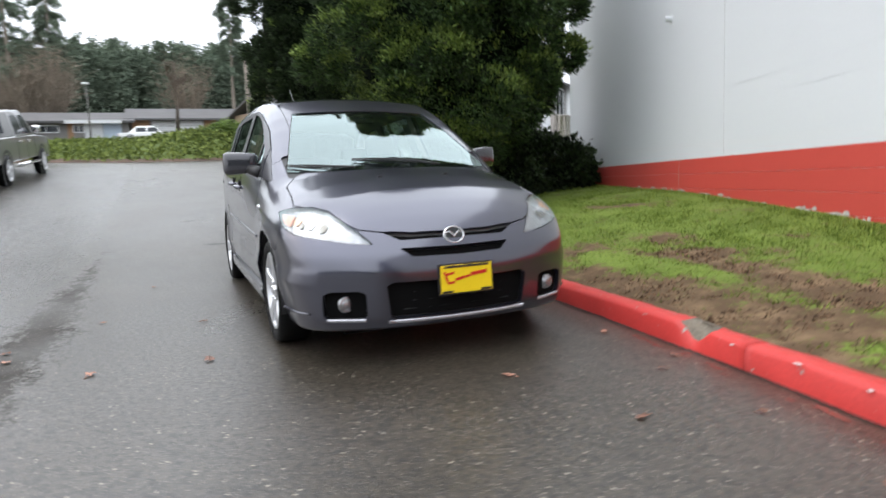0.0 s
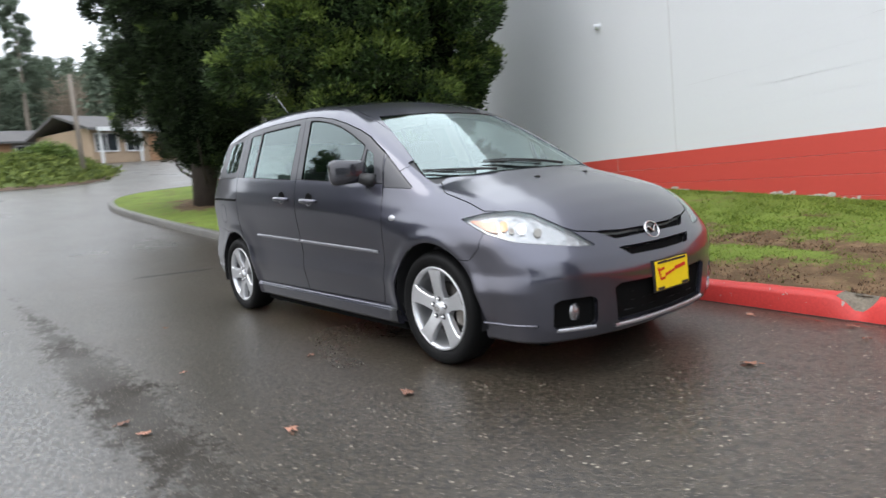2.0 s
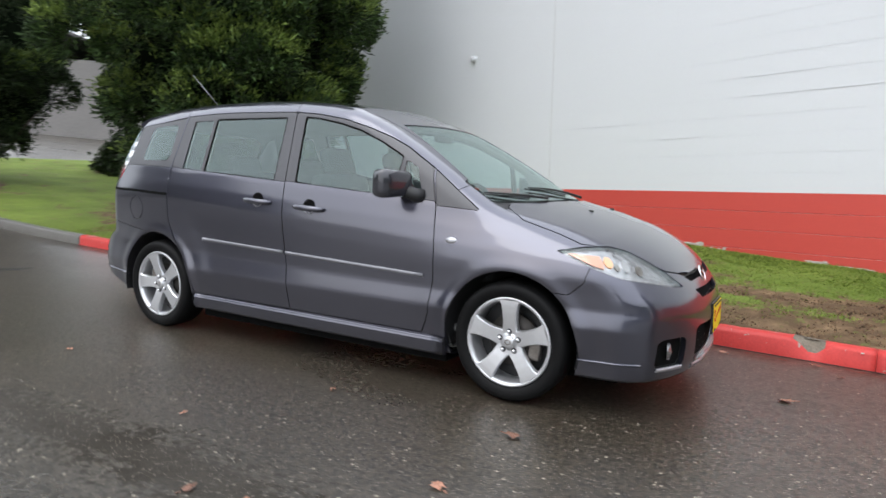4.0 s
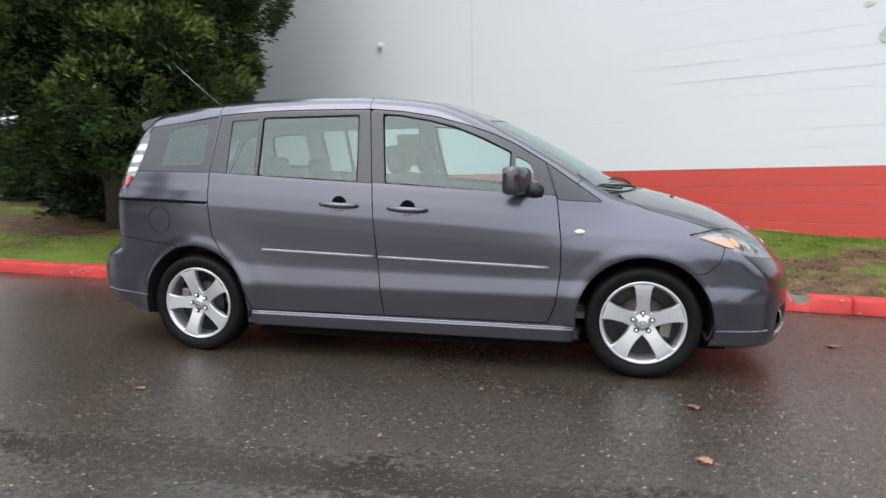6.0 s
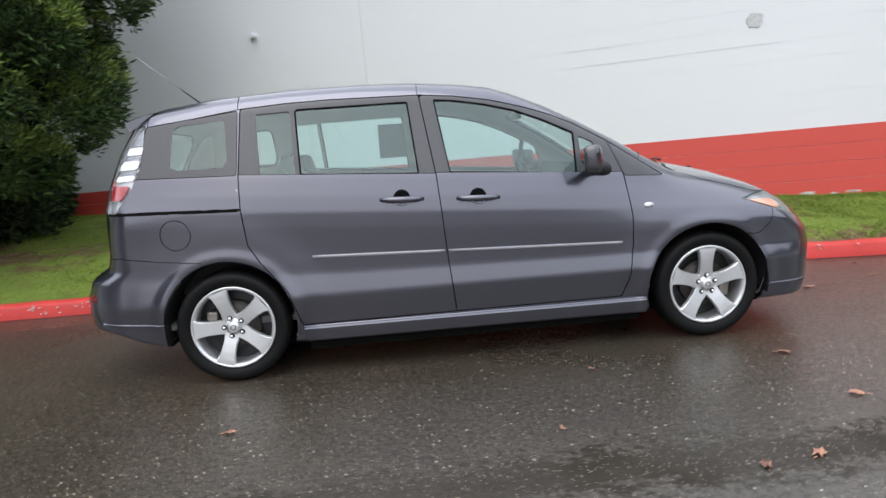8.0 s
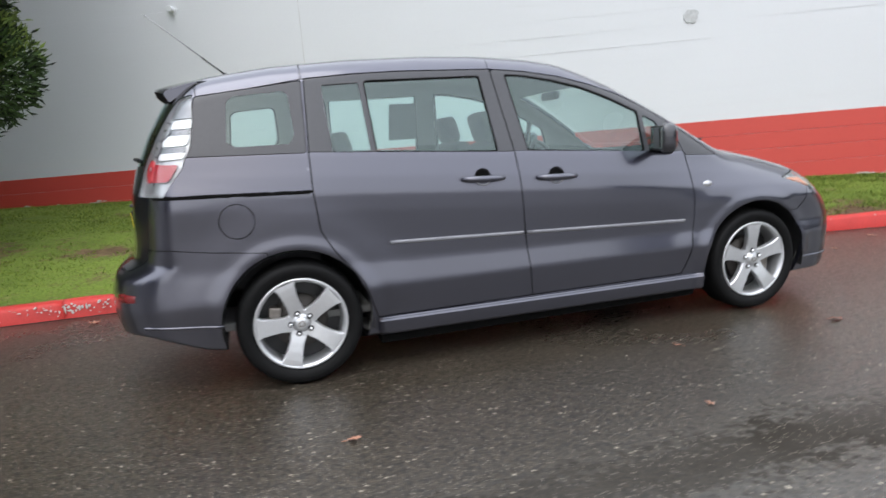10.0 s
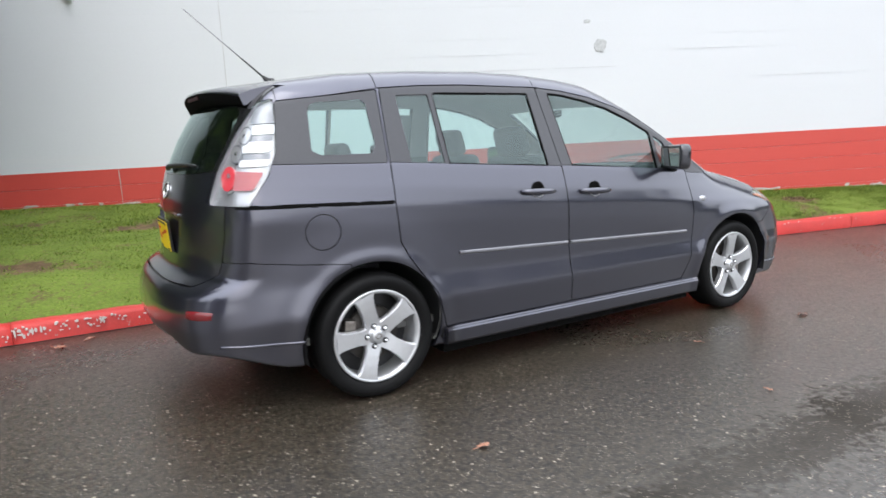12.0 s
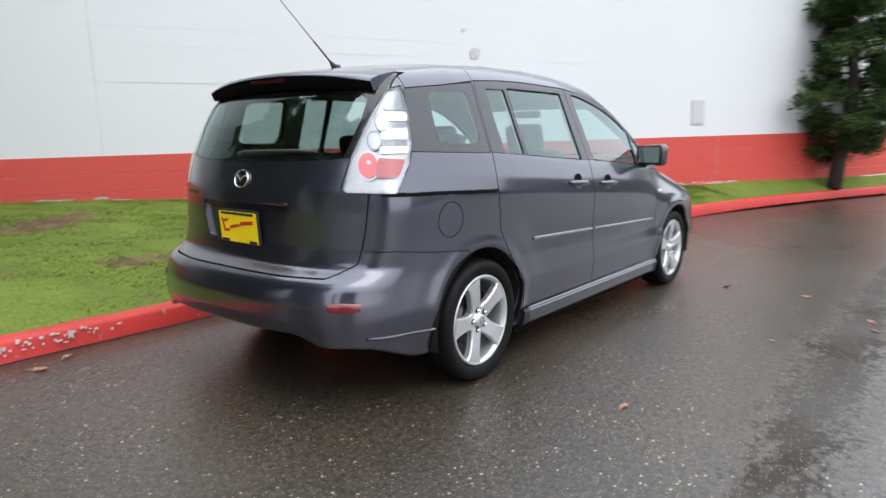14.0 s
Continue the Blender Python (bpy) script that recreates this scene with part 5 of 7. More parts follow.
def emblem(name, place, tilt, size, parent):
    """A plain oval badge: a ring and a winged bar."""
    m = Matrix.Translation(place) @ tilt
    ring_v, ring_f = [], []
    for k in range(40):
        a = 2 * math.pi * k / 40
        for j in range(8):
            b = 2 * math.pi * j / 8
            r = 1 + 0.095 * math.cos(b)
            ring_v.append(m @ Vector((0.006 * math.sin(b) + 0.004, size * r * math.cos(a), size * 0.8 * r * math.sin(a))))
    for k in range(40):
        for j in range(8):
            ring_f.append((k * 8 + j, ((k + 1) % 40) * 8 + j, ((k + 1) % 40) * 8 + (j + 1) % 8, k * 8 + (j + 1) % 8))
    ob = piece(name, ring_v, ring_f, CHROME, parent, "chrome oval badge", True)
    pts = [(0.006, -0.9 * size, 0.24 * size), (0.007, -0.45 * size, 0.30 * size), (0.008, 0, -0.20 * size), (0.007, 0.45 * size, 0.30 * size), (0.006, 0.9 * size, 0.24 * size)]
    v, f = tube([m @ Vector(p) for p in pts], [size * w for w in (0.05, 0.09, 0.11, 0.09, 0.05)], 8)
    piece("badge_wing", v, f, CHROME, ob, "", True)
    v, f = [], []
    for k in range(24):
        a = 2 * math.pi * k / 24
        v.append(m @ Vector((0.002, size * math.cos(a), size * 0.8 * math.sin(a))))
    piece("badge_back", v, [tuple(range(24))], GLOSS_BLACK, ob)


emblem("front_badge", (2.150, 0.0, 0.655), Matrix.Rotation(radians(-22), 4, "Y"), 0.056, van)
emblem("rear_badge", (tail_x(0.0, 1.036) - 0.001, 0.0, 1.036), Matrix.Rotation(math.pi, 4, "Z") @ Matrix.Rotation(radians(-17), 4, "Y"), 0.052, tailgate)


def plate(place, m, parent):
    """A yellow dealer's plate with its script drawn as plain red bars, in a black holder."""
    t = Matrix.Translation(place) @ m
    bm = bmesh.new()
    box(bm, (-0.012, -0.160, -0.084), (-0.002, 0.160, 0.084), 0.004, t)
    holder = part("plate_holder", bm, BLACK, parent, "black plate holder")
    bm = bmesh.new()
    box(bm, (0.0, -0.150, -0.074), (0.003, 0.150, 0.074), 0.0012, t)
    part("dealer_plate", bm, PLATE, holder, "yellow dealer plate with red script bars")
    marks = [(-0.118, 0.012, 0.012, 0.062, 18), (-0.098, 0.030, 0.050, 0.012, 10), (-0.040, 0.002, 0.052, 0.014, 12), (0.004, 0.010, 0.030, 0.012, 12), (0.072, 0.024, 0.098, 0.018, 6), (-0.090, -0.018, 0.040, 0.012, 6)]
    for k, (y, z, w, h, tilt_) in enumerate(marks):
        bm = bmesh.new()
        box(bm, (0.0035, -w / 2, -h / 2), (0.0050, w / 2, h / 2), 0, t @ Matrix.Translation((0, y, z)) @ Matrix.Rotation(radians(tilt_), 4, "X"))
        part("script_bar", bm, PLATE_RED, holder, "")
    for y, z, w in ((0.0, 0.066, 0.26), (-0.112, -0.066, 0.06), (0.112, -0.066, 0.06)):
        bm = bmesh.new()
        box(bm, (0.0035, y - w / 2, z - 0.006), (0.0050, y + w / 2, z + 0.006), 0, t)
        part("plate_mark", bm, BLACK, holder, "")


plate((2.245, 0.025, 0.430), pose(0, 0, 0, 0, -2, 0), van)
plate((-2.178, 0.0, 0.808), pose(0, 0, 0, 0, 4, 180), tailgate)

# the handle bar and recess round the rear plate
bm = bmesh.new()
box(bm, (-2.1575, -0.33, 0.926), (-2.120, 0.33, 0.940), 0.006)
part("tailgate_handle", bm, PAINT, tailgate, "grey handle bar above the plate")
for y in (0.42, 0.45, 0.48, 0.51, 0.55):
    x = tail_x(y, 0.955)
    bm = bmesh.new()
    box(bm, (x - 0.003, y - 0.010, 0.945), (x + 0.004, y + 0.010, 0.965), 0.001)
    part("model_mark", bm, CHROME, tailgate, "small chrome bar of the model mark")

# rear wiper, reflectors
DARK_RED = surface("dark red reflector", (0.15, 0.008, 0.011), 0.2, vary=0.2, bump=0, coat=0.6)
v, f = tube([(tail_x(y, z) - out, y, z) for y, z, out in ((0.045, 1.150, 0.016), (0.0, 1.158, 0.022), (-0.16, 1.166, 0.022), (-0.36, 1.170, 0.020), (-0.45, 1.168, 0.014))], [0.016, 0.015, 0.011, 0.009, 0.006], 8)
wiper = piece("rear_wiper", v, f, BLACK, tailgate, "black rear wiper", True)
for s in (-1, 1):
    verts, faces = [], []
    for i in range(9):
        a = 0.655 + 0.11 * i / 8
        for dz in (-0.023, -0.016, 0.015, 0.021):
            z = 0.520 + dz * (0.75 + 0.25 * math.sin(math.pi * min(1, (i + 1.5) / 9)))
            xx = float(tail_line(z)) + 0.25 * a ** 3 + 0.05 * a * a
            while car_field(np.array([xx]), np.array([a]), np.array([z]))[0] > 0:
                xx += 0.002
            verts.append((xx - (0.006 if abs(dz) < 0.018 else 0.0), s * a, z))
    faces = [(i * 4 + j, i * 4 + j + 1, (i + 1) * 4 + j + 1, (i + 1) * 4 + j) for i in range(8) for j in range(3)]
    piece("bumper_reflector", verts, faces, DARK_RED, van, "slim red bumper reflector", True)

# fog lamps and front lip
FOG = surface("fog lamp glass", (0.34, 0.34, 0.35), 0.18, 0.8, vary=0.3, big=30, fine=90, bump=0.4, coat=1.0)
for s in (-1, 1):
    c = Vector((2.112, s * 0.598, 0.333))
    v, f = lathe([(0.0, -0.012), (0.018, -0.010), (0.029, -0.003), (0.033, 0.0), (0.040, -0.003), (0.045, 0.012)], 28)
    turn = Matrix.Translation(c) @ Matrix.Rotation(radians(90 + s * -14 + 0), 4, "Z")
    piece("fog_lamp", [turn @ Vector(p) for p in v], f, FOG, van, "round clear fog lamp", True)
    strip("front_lip", np.linspace(1.735, 2.02, 10), lambda x: 0.283, 0.014, 0.010, PAINT, van, s, "raised lip of the front bumper")
    strip("rear_lip", np.linspace(-2.10, -1.735, 10), lambda x: 0.352 - 0.07 * (x + 1.735), 0.014, 0.010, PAINT, van, s, "raised lip of the rear bumper")


# pale colour puts the bright highlight of the bumper's lower edges into the lips
LIP = surface("pale bumper lip highlight", (0.42, 0.42, 0.45), 0.3, 0.6, bump=0, coat=0.6)


def front_bar(name, y0, y1, zf, h, out, parent, material, label):
    verts, faces, n = [], [], 19
    for i in range(n):
        y = y0 + (y1 - y0) * i / (n - 1)
        z = zf(abs(y))
        a = np.linspace(2.3, 1.7, 400)
        k = int(np.argmax(car_field(a, np.full(400, y), np.full(400, z)) < 0))
        x = float(a[k])
        verts += [(x - 0.03, y, z - h / 2), (x + out, y, z - h / 2), (x + out, y, z + h / 2), (x - 0.03, y, z + h / 2)]
    faces = [(i * 4 + j, i * 4 + (j + 1) % 4, (i + 1) * 4 + (j + 1) % 4, (i + 1) * 4 + j) for i in range(n - 1) for j in range(4)]
    faces += [(0, 1, 2, 3), (4 * n - 1, 4 * n - 2, 4 * n - 3, 4 * n - 4)]
    return piece(name, verts, faces, material, parent, label, True)


front_bar("intake_lip", -0.40, 0.40, lambda a: 0.226 + 0.03 * a * a, 0.018, 0.008, van, LIP, "lip below the air intake, coloured pale for its highlight")
for s in (-1, 1):
    front_bar("fog_lip", s * 0.515, s * 0.70, lambda a: 0.247 + 0.02 * (a - 0.5), 0.016, 0.004, van, LIP, "lip below the fog lamp, coloured pale for its highlight")
for z in (0.29, 0.335, 0.38):
    front_bar("intake_bar", -0.385, 0.385, lambda a, z=z: z, 0.008, -0.030, van, BLACK, "")

# windscreen wipers and washer jets
def top_z(x, y):
    return float(top_line(x) - top_crown(x) * y * y)


for base_, tip in (((1.335, -0.30), (1.12, -0.69)), ((1.34, 0.28), (1.20, -0.28))):
    pts = []
    for t in np.linspace(0, 1, 9):
        x, y = base_[0] + (tip[0] - base_[0]) * t, base_[1] + (tip[1] - base_[1]) * t
        pts.append((x, y, top_z(x, y) + 0.014 + 0.006 * math.sin(math.pi * t)))
    v, f = joined(tube(pts, [0.009, 0.008, 0.008, 0.007, 0.006, 0.006, 0.005, 0.005, 0.004], 8),
                  tube([(p[0] - 0.018, p[1], p[2] - 0.010) for p in pts[2:]], 0.0045, 6))
    piece("windscreen_wiper", v, f, BLACK, van, "black windscreen wiper", True)
for y in (-0.26, 0.26):
    bm = bmesh.new()
    box(bm, (1.555, y * 0.82 - 0.014, top_z(1.57, y) - 0.004), (1.58, y * 0.82 + 0.014, top_z(1.57, y) + 0.012), 0.005)
    part("washer_jet", bm, BLACK, van, "small black washer jet")

# ---- cabin ----
# slabs sit lower than a real underbody, to block light beneath the minivan
bm = bmesh.new()
box(bm, (-0.97, -0.80, 0.130), (0.98, 0.80, 0.190), 0.01)
box(bm, (-1.62, -0.56, 0.105), (1.86, 0.56, 0.230), 0.02)
part("underbody", bm, VOID, van, "black underbody, set low to block light under the car")
bm = bmesh.new()
box(bm, (-2.0, -0.76, 0.30), (1.2, 0.76, 0.34), 0.01)
part("cabin_floor", bm, LINING, van, "dark carpet")
bm = bmesh.new()
box(bm, (0.72, -0.70, 0.62), (1.20, 0.70, 0.96), 0.09, None, 4)
for v_ in bm.verts:
    if v_.co.x > 1.0:
        v_.co.z -= 0.05
    v_.co.z += 0.05 * math.exp(-((v_.co.y - 0.37) / 0.16) ** 2) * (1 if v_.co.z > 0.9 else 0)
part("dashboard", bm, surface("dark dashboard", (0.03, 0.03, 0.032), 0.7, bump=0.2), van, "dark dashboard", True)
v, f = [], []
for k in range(28):
    a = 2 * math.pi * k / 28
    for j in range(8):
        b = 2 * math.pi * j / 8
        r = 0.185 + 0.016 * math.cos(b)
        v.append((0.016 * math.sin(b), r * math.cos(a), r * math.sin(a)))
f = [(k * 8 + j, ((k + 1) % 28) * 8 + j, ((k + 1) % 28) * 8 + (j + 1) % 8, k * 8 + (j + 1) % 8) for k in range(28) for j in range(8)]
m = Matrix.Translation((0.60, 0.37, 0.93)) @ Matrix.Rotation(radians(-25), 4, "Y")
spokes = tube([(0.02, -0.17, 0), (0.05, 0, 0), (0.02, 0.17, 0)], [0.02, 0.05, 0.02], 8)
v, f = joined((v, f), spokes)
piece("steering_wheel", [m @ Vector(p) for p in v], f, BLACK, van, "black steering wheel", True)
bm = bmesh.new()
box(bm, (0.44, -0.11, 1.375), (0.475, 0.11, 1.43), 0.015)
part("rear_view_mirror", bm, BLACK, van, "black inside mirror", True)


def seat(x, y, width, parent, sunk=0.0):
    bm = bmesh.new()
    box(bm, (x - 0.05, y - width / 2, 0.46), (x + 0.47, y + width / 2, 0.62), 0.06, None, 3)
    ob = part("seat", bm, SEAT, parent, "dark cloth seat", True)
    lean = Matrix.Translation((x, y, 0.56)) @ Matrix.Rotation(radians(-16), 4, "Y")
    bm = bmesh.new()
    box(bm, (-0.07, -width / 2, 0.0), (0.06, width / 2, 0.60), 0.055, lean, 3)
    part("backrest", bm, SEAT, ob, "", True)
    bm = bmesh.new()
    box(bm, (-0.05, -0.13, 0.60 - sunk), (0.05, 0.13, 0.78 - sunk), 0.045, lean, 3)
    part("headrest", bm, SEAT, ob, "", True)
    for s in (-0.05, 0.05):
        v, f = tube([lean @ Vector((0, s, 0.58)), lean @ Vector((0, s, 0.68))], 0.007, 6)
        piece("headrest_post", v, f, STEEL, ob)


bm = bmesh.new()
box(bm, (-0.50, 0.735, 1.17), (-0.28, 0.737, 1.445), 0, Matrix.Translation((-0.39, 0.736, 1.31)) @ Matrix.Rotation(radians(20), 4, "X") @ Matrix.Translation((0.39, -0.736, -1.31)))
part("window_sticker", bm, surface("grey paper sticker", (0.10, 0.115, 0.115), 0.8, vary=0.1, bump=0), DOORS["rear", True], "grey paper sheet stuck inside the far window")
for x, width in ((0.02, 0.50), (-0.86, 0.50)):
    for y in (-0.36, 0.36):
        seat(x, y, width, van, 0.07 if x < -0.5 else 0.0)
for y in (-0.36, 0.36):
    bm = bmesh.new()
    box(bm, (-1.72, y - 0.25, 0.46), (-1.22, y + 0.25, 0.76), 0.05, None, 3)
    part("folded_seat", bm, SEAT, van, "dark cloth rear seat folded flat", True)


# ---- trees ----
def leaf_cards(centres, dirs, size, rnd, count, spread, droop=0.25, slim=0.28):
    """Small kite-shaped leaves in clumps round the given centres."""
    c = np.repeat(centres, count, 0)
    d = np.repeat(dirs, count, 0)
    n = len(c)
    off = rnd.normal(0, 1, (n, 3)) * spread
    c = c + off
    axis = d + rnd.normal(0, 0.55, (n, 3))
    axis[:, 2] -= droop * rnd.random(n)
    axis /= np.linalg.norm(axis, axis=1)[:, None]
    side = np.cross(axis, rnd.normal(0, 1, (n, 3)))
    side /= np.maximum(np.linalg.norm(side, axis=1), 1e-6)[:, None]
    s = (size * rnd.uniform(0.6, 1.4, n))[:, None]
    lift = np.cross(axis, side) * s * 0.12
    quad = np.stack([c, c + axis * s * 0.45 + side * s * slim + lift, c + axis * s, c + axis * s * 0.45 - side * s * slim + lift], 1).reshape(-1, 3)
    faces = np.arange(n * 4).reshape(-1, 4)
    return quad, faces


def crown_points(rnd, count, radius_at, z0, z1, centre, shape_noise, seed):
    """Points on an uneven crown whose radius depends on height; with outward directions."""
    t = rnd.random(count)
    z = z0 + (z1 - z0) * t
    ang = rnd.uniform(0, 2 * np.pi, count)
    base = np.array([radius_at(v) for v in t])
    wob = np.array([noise.noise(Vector((math.cos(a) * 1.6, math.sin(a) * 1.6, h * 0.75 + seed))) + 0.6 * noise.noise(Vector((math.cos(a) * 4, math.sin(a) * 4, h * 2.1 + seed * 3))) for a, h in zip(ang, z)])
    r = base * (1 + shape_noise * wob) * (1 - 0.30 * rnd.random(count) ** 3)
    hub = np.stack([centre[0] + r * np.cos(ang), centre[1] + r * np.sin(ang), z], 1)
    way = np.stack([np.cos(ang), np.sin(ang), 0.2 + 0 * ang], 1)
    # boughs: each a rounded lump of sprays, fullest on its outer and upper side
    lump = rnd.integers(0, max(1, count // 105), count)
    u = rnd.normal(0, 1, (count, 3))
    u /= np.linalg.norm(u, axis=1)[:, None]
    size = (0.24 + 0.30 * rnd.random(count))[lump % count][:, None]
    flip = (u * way[lump]).sum(1) < -0.2
    u[flip] *= -1
    p = hub[lump] + u * size * np.array([1.0, 1.0, 0.75])
    # the rest fills the hollows between the boughs
    fill = rnd.random(count) < 0.26
    p[fill] = hub[fill] - way[fill] * 0.34
    return p, u * 0.8 + way[lump] * 0.5 + np.array([0, 0, 0.25])


def core_mesh(radius_at, z0, z1, centre, shape_noise, seed, shrink=0.74):
    verts, faces, rows, cols = [], [], 16, 20
    for i in range(rows + 1):
        t = i / rows
        z = z0 + (z1 - z0) * t
        for k in range(cols):
            a = 2 * math.pi * k / cols
            w = noise.noise(Vector((math.cos(a) * 1.6, math.sin(a) * 1.6, z * 0.75 + seed))) + 0.6 * noise.noise(Vector((math.cos(a) * 4, math.sin(a) * 4, z * 2.1 + seed * 3)))
            r = radius_at(t) * (1 + shape_noise * w) * shrink
            verts.append((centre[0] + r * math.cos(a), centre[1] + r * math.sin(a), z))
    for i in range(rows):
        for k in range(cols):
            j = (k + 1) % cols
            faces.append((i * cols + k, i * cols + j, (i + 1) * cols + j, (i + 1) * cols + k))
    faces += [tuple(range(cols - 1, -1, -1)), tuple(rows * cols + k for k in range(cols))]
    return verts, faces


def evergreen(name, label, foot, crown_centre, z0, z1, radius_at, clumps, size, material, trunk_r, seed, lean_limbs=(), shape_noise=0.3, per=9, spread=0.11, tips=9.0, stems=0):
    rnd = np.random.default_rng(seed)
    root = thing(name, label, "tree", at=Matrix.Translation(foot))
    back = Vector(foot)
    top = Vector((crown_centre[0], crown_centre[1], z0 + (z1 - z0) * 0.85)) - back
    pts, rad = [], []
    for i in range(9):
        t = i / 8
        p = Vector((0, 0, -0.2)).lerp(top, t ** 1.0)
        p += Vector((0.08 * math.sin(3 * t + seed), 0.08 * math.cos(4 * t + seed), 0)) * (t > 0)
        pts.append(p)
        rad.append(trunk_r * (1.35 if i == 0 else 1.0) * (1 - 0.85 * t))
    v, f = tube(pts, rad, 14)
    v = [p * 1.0 + Vector((p.x, p.y, 0)) * 0.10 * noise.noise(p * 5) for p in v]
    piece("trunk", v, f, BARK, root, "rough brown trunk", True)
    for (dx, dy, dz, r, start) in lean_limbs:
        a = Vector((0.7 * trunk_r * (1 if dx > 0 else -1), 0.3 * trunk_r * (1 if dy > 0 else -1), start))
        b = Vector((dx, dy, dz))
        mid = a.lerp(b, 0.5) + Vector((0, 0, -0.22))
        v, f = tube([a, a.lerp(mid, 0.6), mid, mid.lerp(b, 0.5) + Vector((0, 0, 0.05)), b], [r, r * 0.85, r * 0.7, r * 0.5, r * 0.3], 8)
        piece("limb", v, f, BARK, root, "bare low limb", True)
    for k in range(stems):
        a = seed + k * 2.1
        b = Vector((math.cos(a), math.sin(a) * 0.6, 0))
        r = trunk_r * (0.42 + 0.2 * (k % 3))
        v, f = tube([b * 0.15 + Vector((0, 0, -0.15)), b * 0.11 + Vector((0, 0, 0.25)), b * 0.19 + Vector((0.04, 0, 0.7)), b * 0.42 + Vector((0, 0.03, 1.3)), b * 0.8 + Vector((0, 0, 2.2))], [r * 1.3, r, r * 0.85, r * 0.7, r * 0.4], 9)
        v = [p + Vector((1, 1, 0)) * 0.03 * noise.noise(p * 7) for p in v]
        piece("stem", v, f, BARK, root, "", True)
    for k in range(7):
        a = seed + k * 2.4
        h = z0 + (z1 - z0) * (0.08 + 0.11 * k) - back.z
        t = min(0.95, (h + 0.2) / (top.z + 0.2))
        s = Vector((0, 0, -0.2)).lerp(top, t)
        r = radius_at(min(1, 0.08 + 0.11 * k)) * 0.7
        e = Vector((crown_centre[0] - back.x + r * math.cos(a), crown_centre[1] - back.y + r * math.sin(a), h + 0.35))
        v, f = tube([s, s.lerp(e, 0.5) + Vector((0, 0, 0.1)), e], [trunk_r * 0.35, trunk_r * 0.2, 0.02], 7)
        piece("limb", v, f, BARK, root, "", True)
    centre = (crown_centre[0] - back.x, crown_centre[1] - back.y)
    p, d = crown_points(rnd, clumps, radius_at, z0 - back.z, z1 - back.z, centre, shape_noise, seed)
    # fresh tips go on upward-facing sprays only, so bough tops are coloured lighter
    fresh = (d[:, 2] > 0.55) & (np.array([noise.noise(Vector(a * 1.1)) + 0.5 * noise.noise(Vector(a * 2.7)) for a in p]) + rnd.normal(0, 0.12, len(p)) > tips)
    q, qf = leaf_cards(p[~fresh], d[~fresh], size, rnd, per, spread, 0.25, 0.15)
    piece("crown", q, qf, material, root, "dense evergreen crown")
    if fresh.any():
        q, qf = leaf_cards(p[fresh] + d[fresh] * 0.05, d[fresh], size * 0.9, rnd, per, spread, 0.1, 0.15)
        piece("new_growth", q, qf, LEAF_TIP, root, "yellow-green fresh tips that colour the bough tops lighter")
    # added shell whose near-black colour stands for the shade between the boughs
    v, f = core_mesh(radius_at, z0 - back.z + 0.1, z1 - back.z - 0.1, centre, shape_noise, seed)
    piece("crown_shade_core", v, f, LEAF_SHADE, root, "near-black core for the shade inside the crown", True)
    return root


def bulge(low, mid, top, at=0.4):
    return lambda t: float(np.interp(t, [0, 0.06, at, 0.85, 1], [low * 0.5, low, mid, top, top * 0.3]))


evergreen("dark_cedar", "tall dark evergreen tree with low bare limbs on the lawn", (-11.9, 2.62, 0.70), (-12.0, 2.85), 1.6, 15.0, bulge(1.65, 2.0, 1.3, 0.34), 14500, 0.095, LEAF_DARK, 0.31, 3,
          ((-1.1, -0.7, 1.7, 0.04, 0.6), (1.1, -0.5, 1.6, 0.035, 0.5), (1.4, 0.6, 1.5, 0.035, 0.45), (-0.9, 0.8, 1.6, 0.035, 0.7)), 0.22, 16, 0.06, 0.55)
evergreen("broad_evergreen", "bushy evergreen tree with fresh green tips beside the wall", (-5.5, 3.45, 0.46), (-5.65, 3.5), 1.2, 10.4, bulge(1.4, 2.23, 0.6, 0.25), 18500, 0.088, LEAF_BRIGHT, 0.11, 8, (), 0.27, 19, 0.055, -0.16, 6)


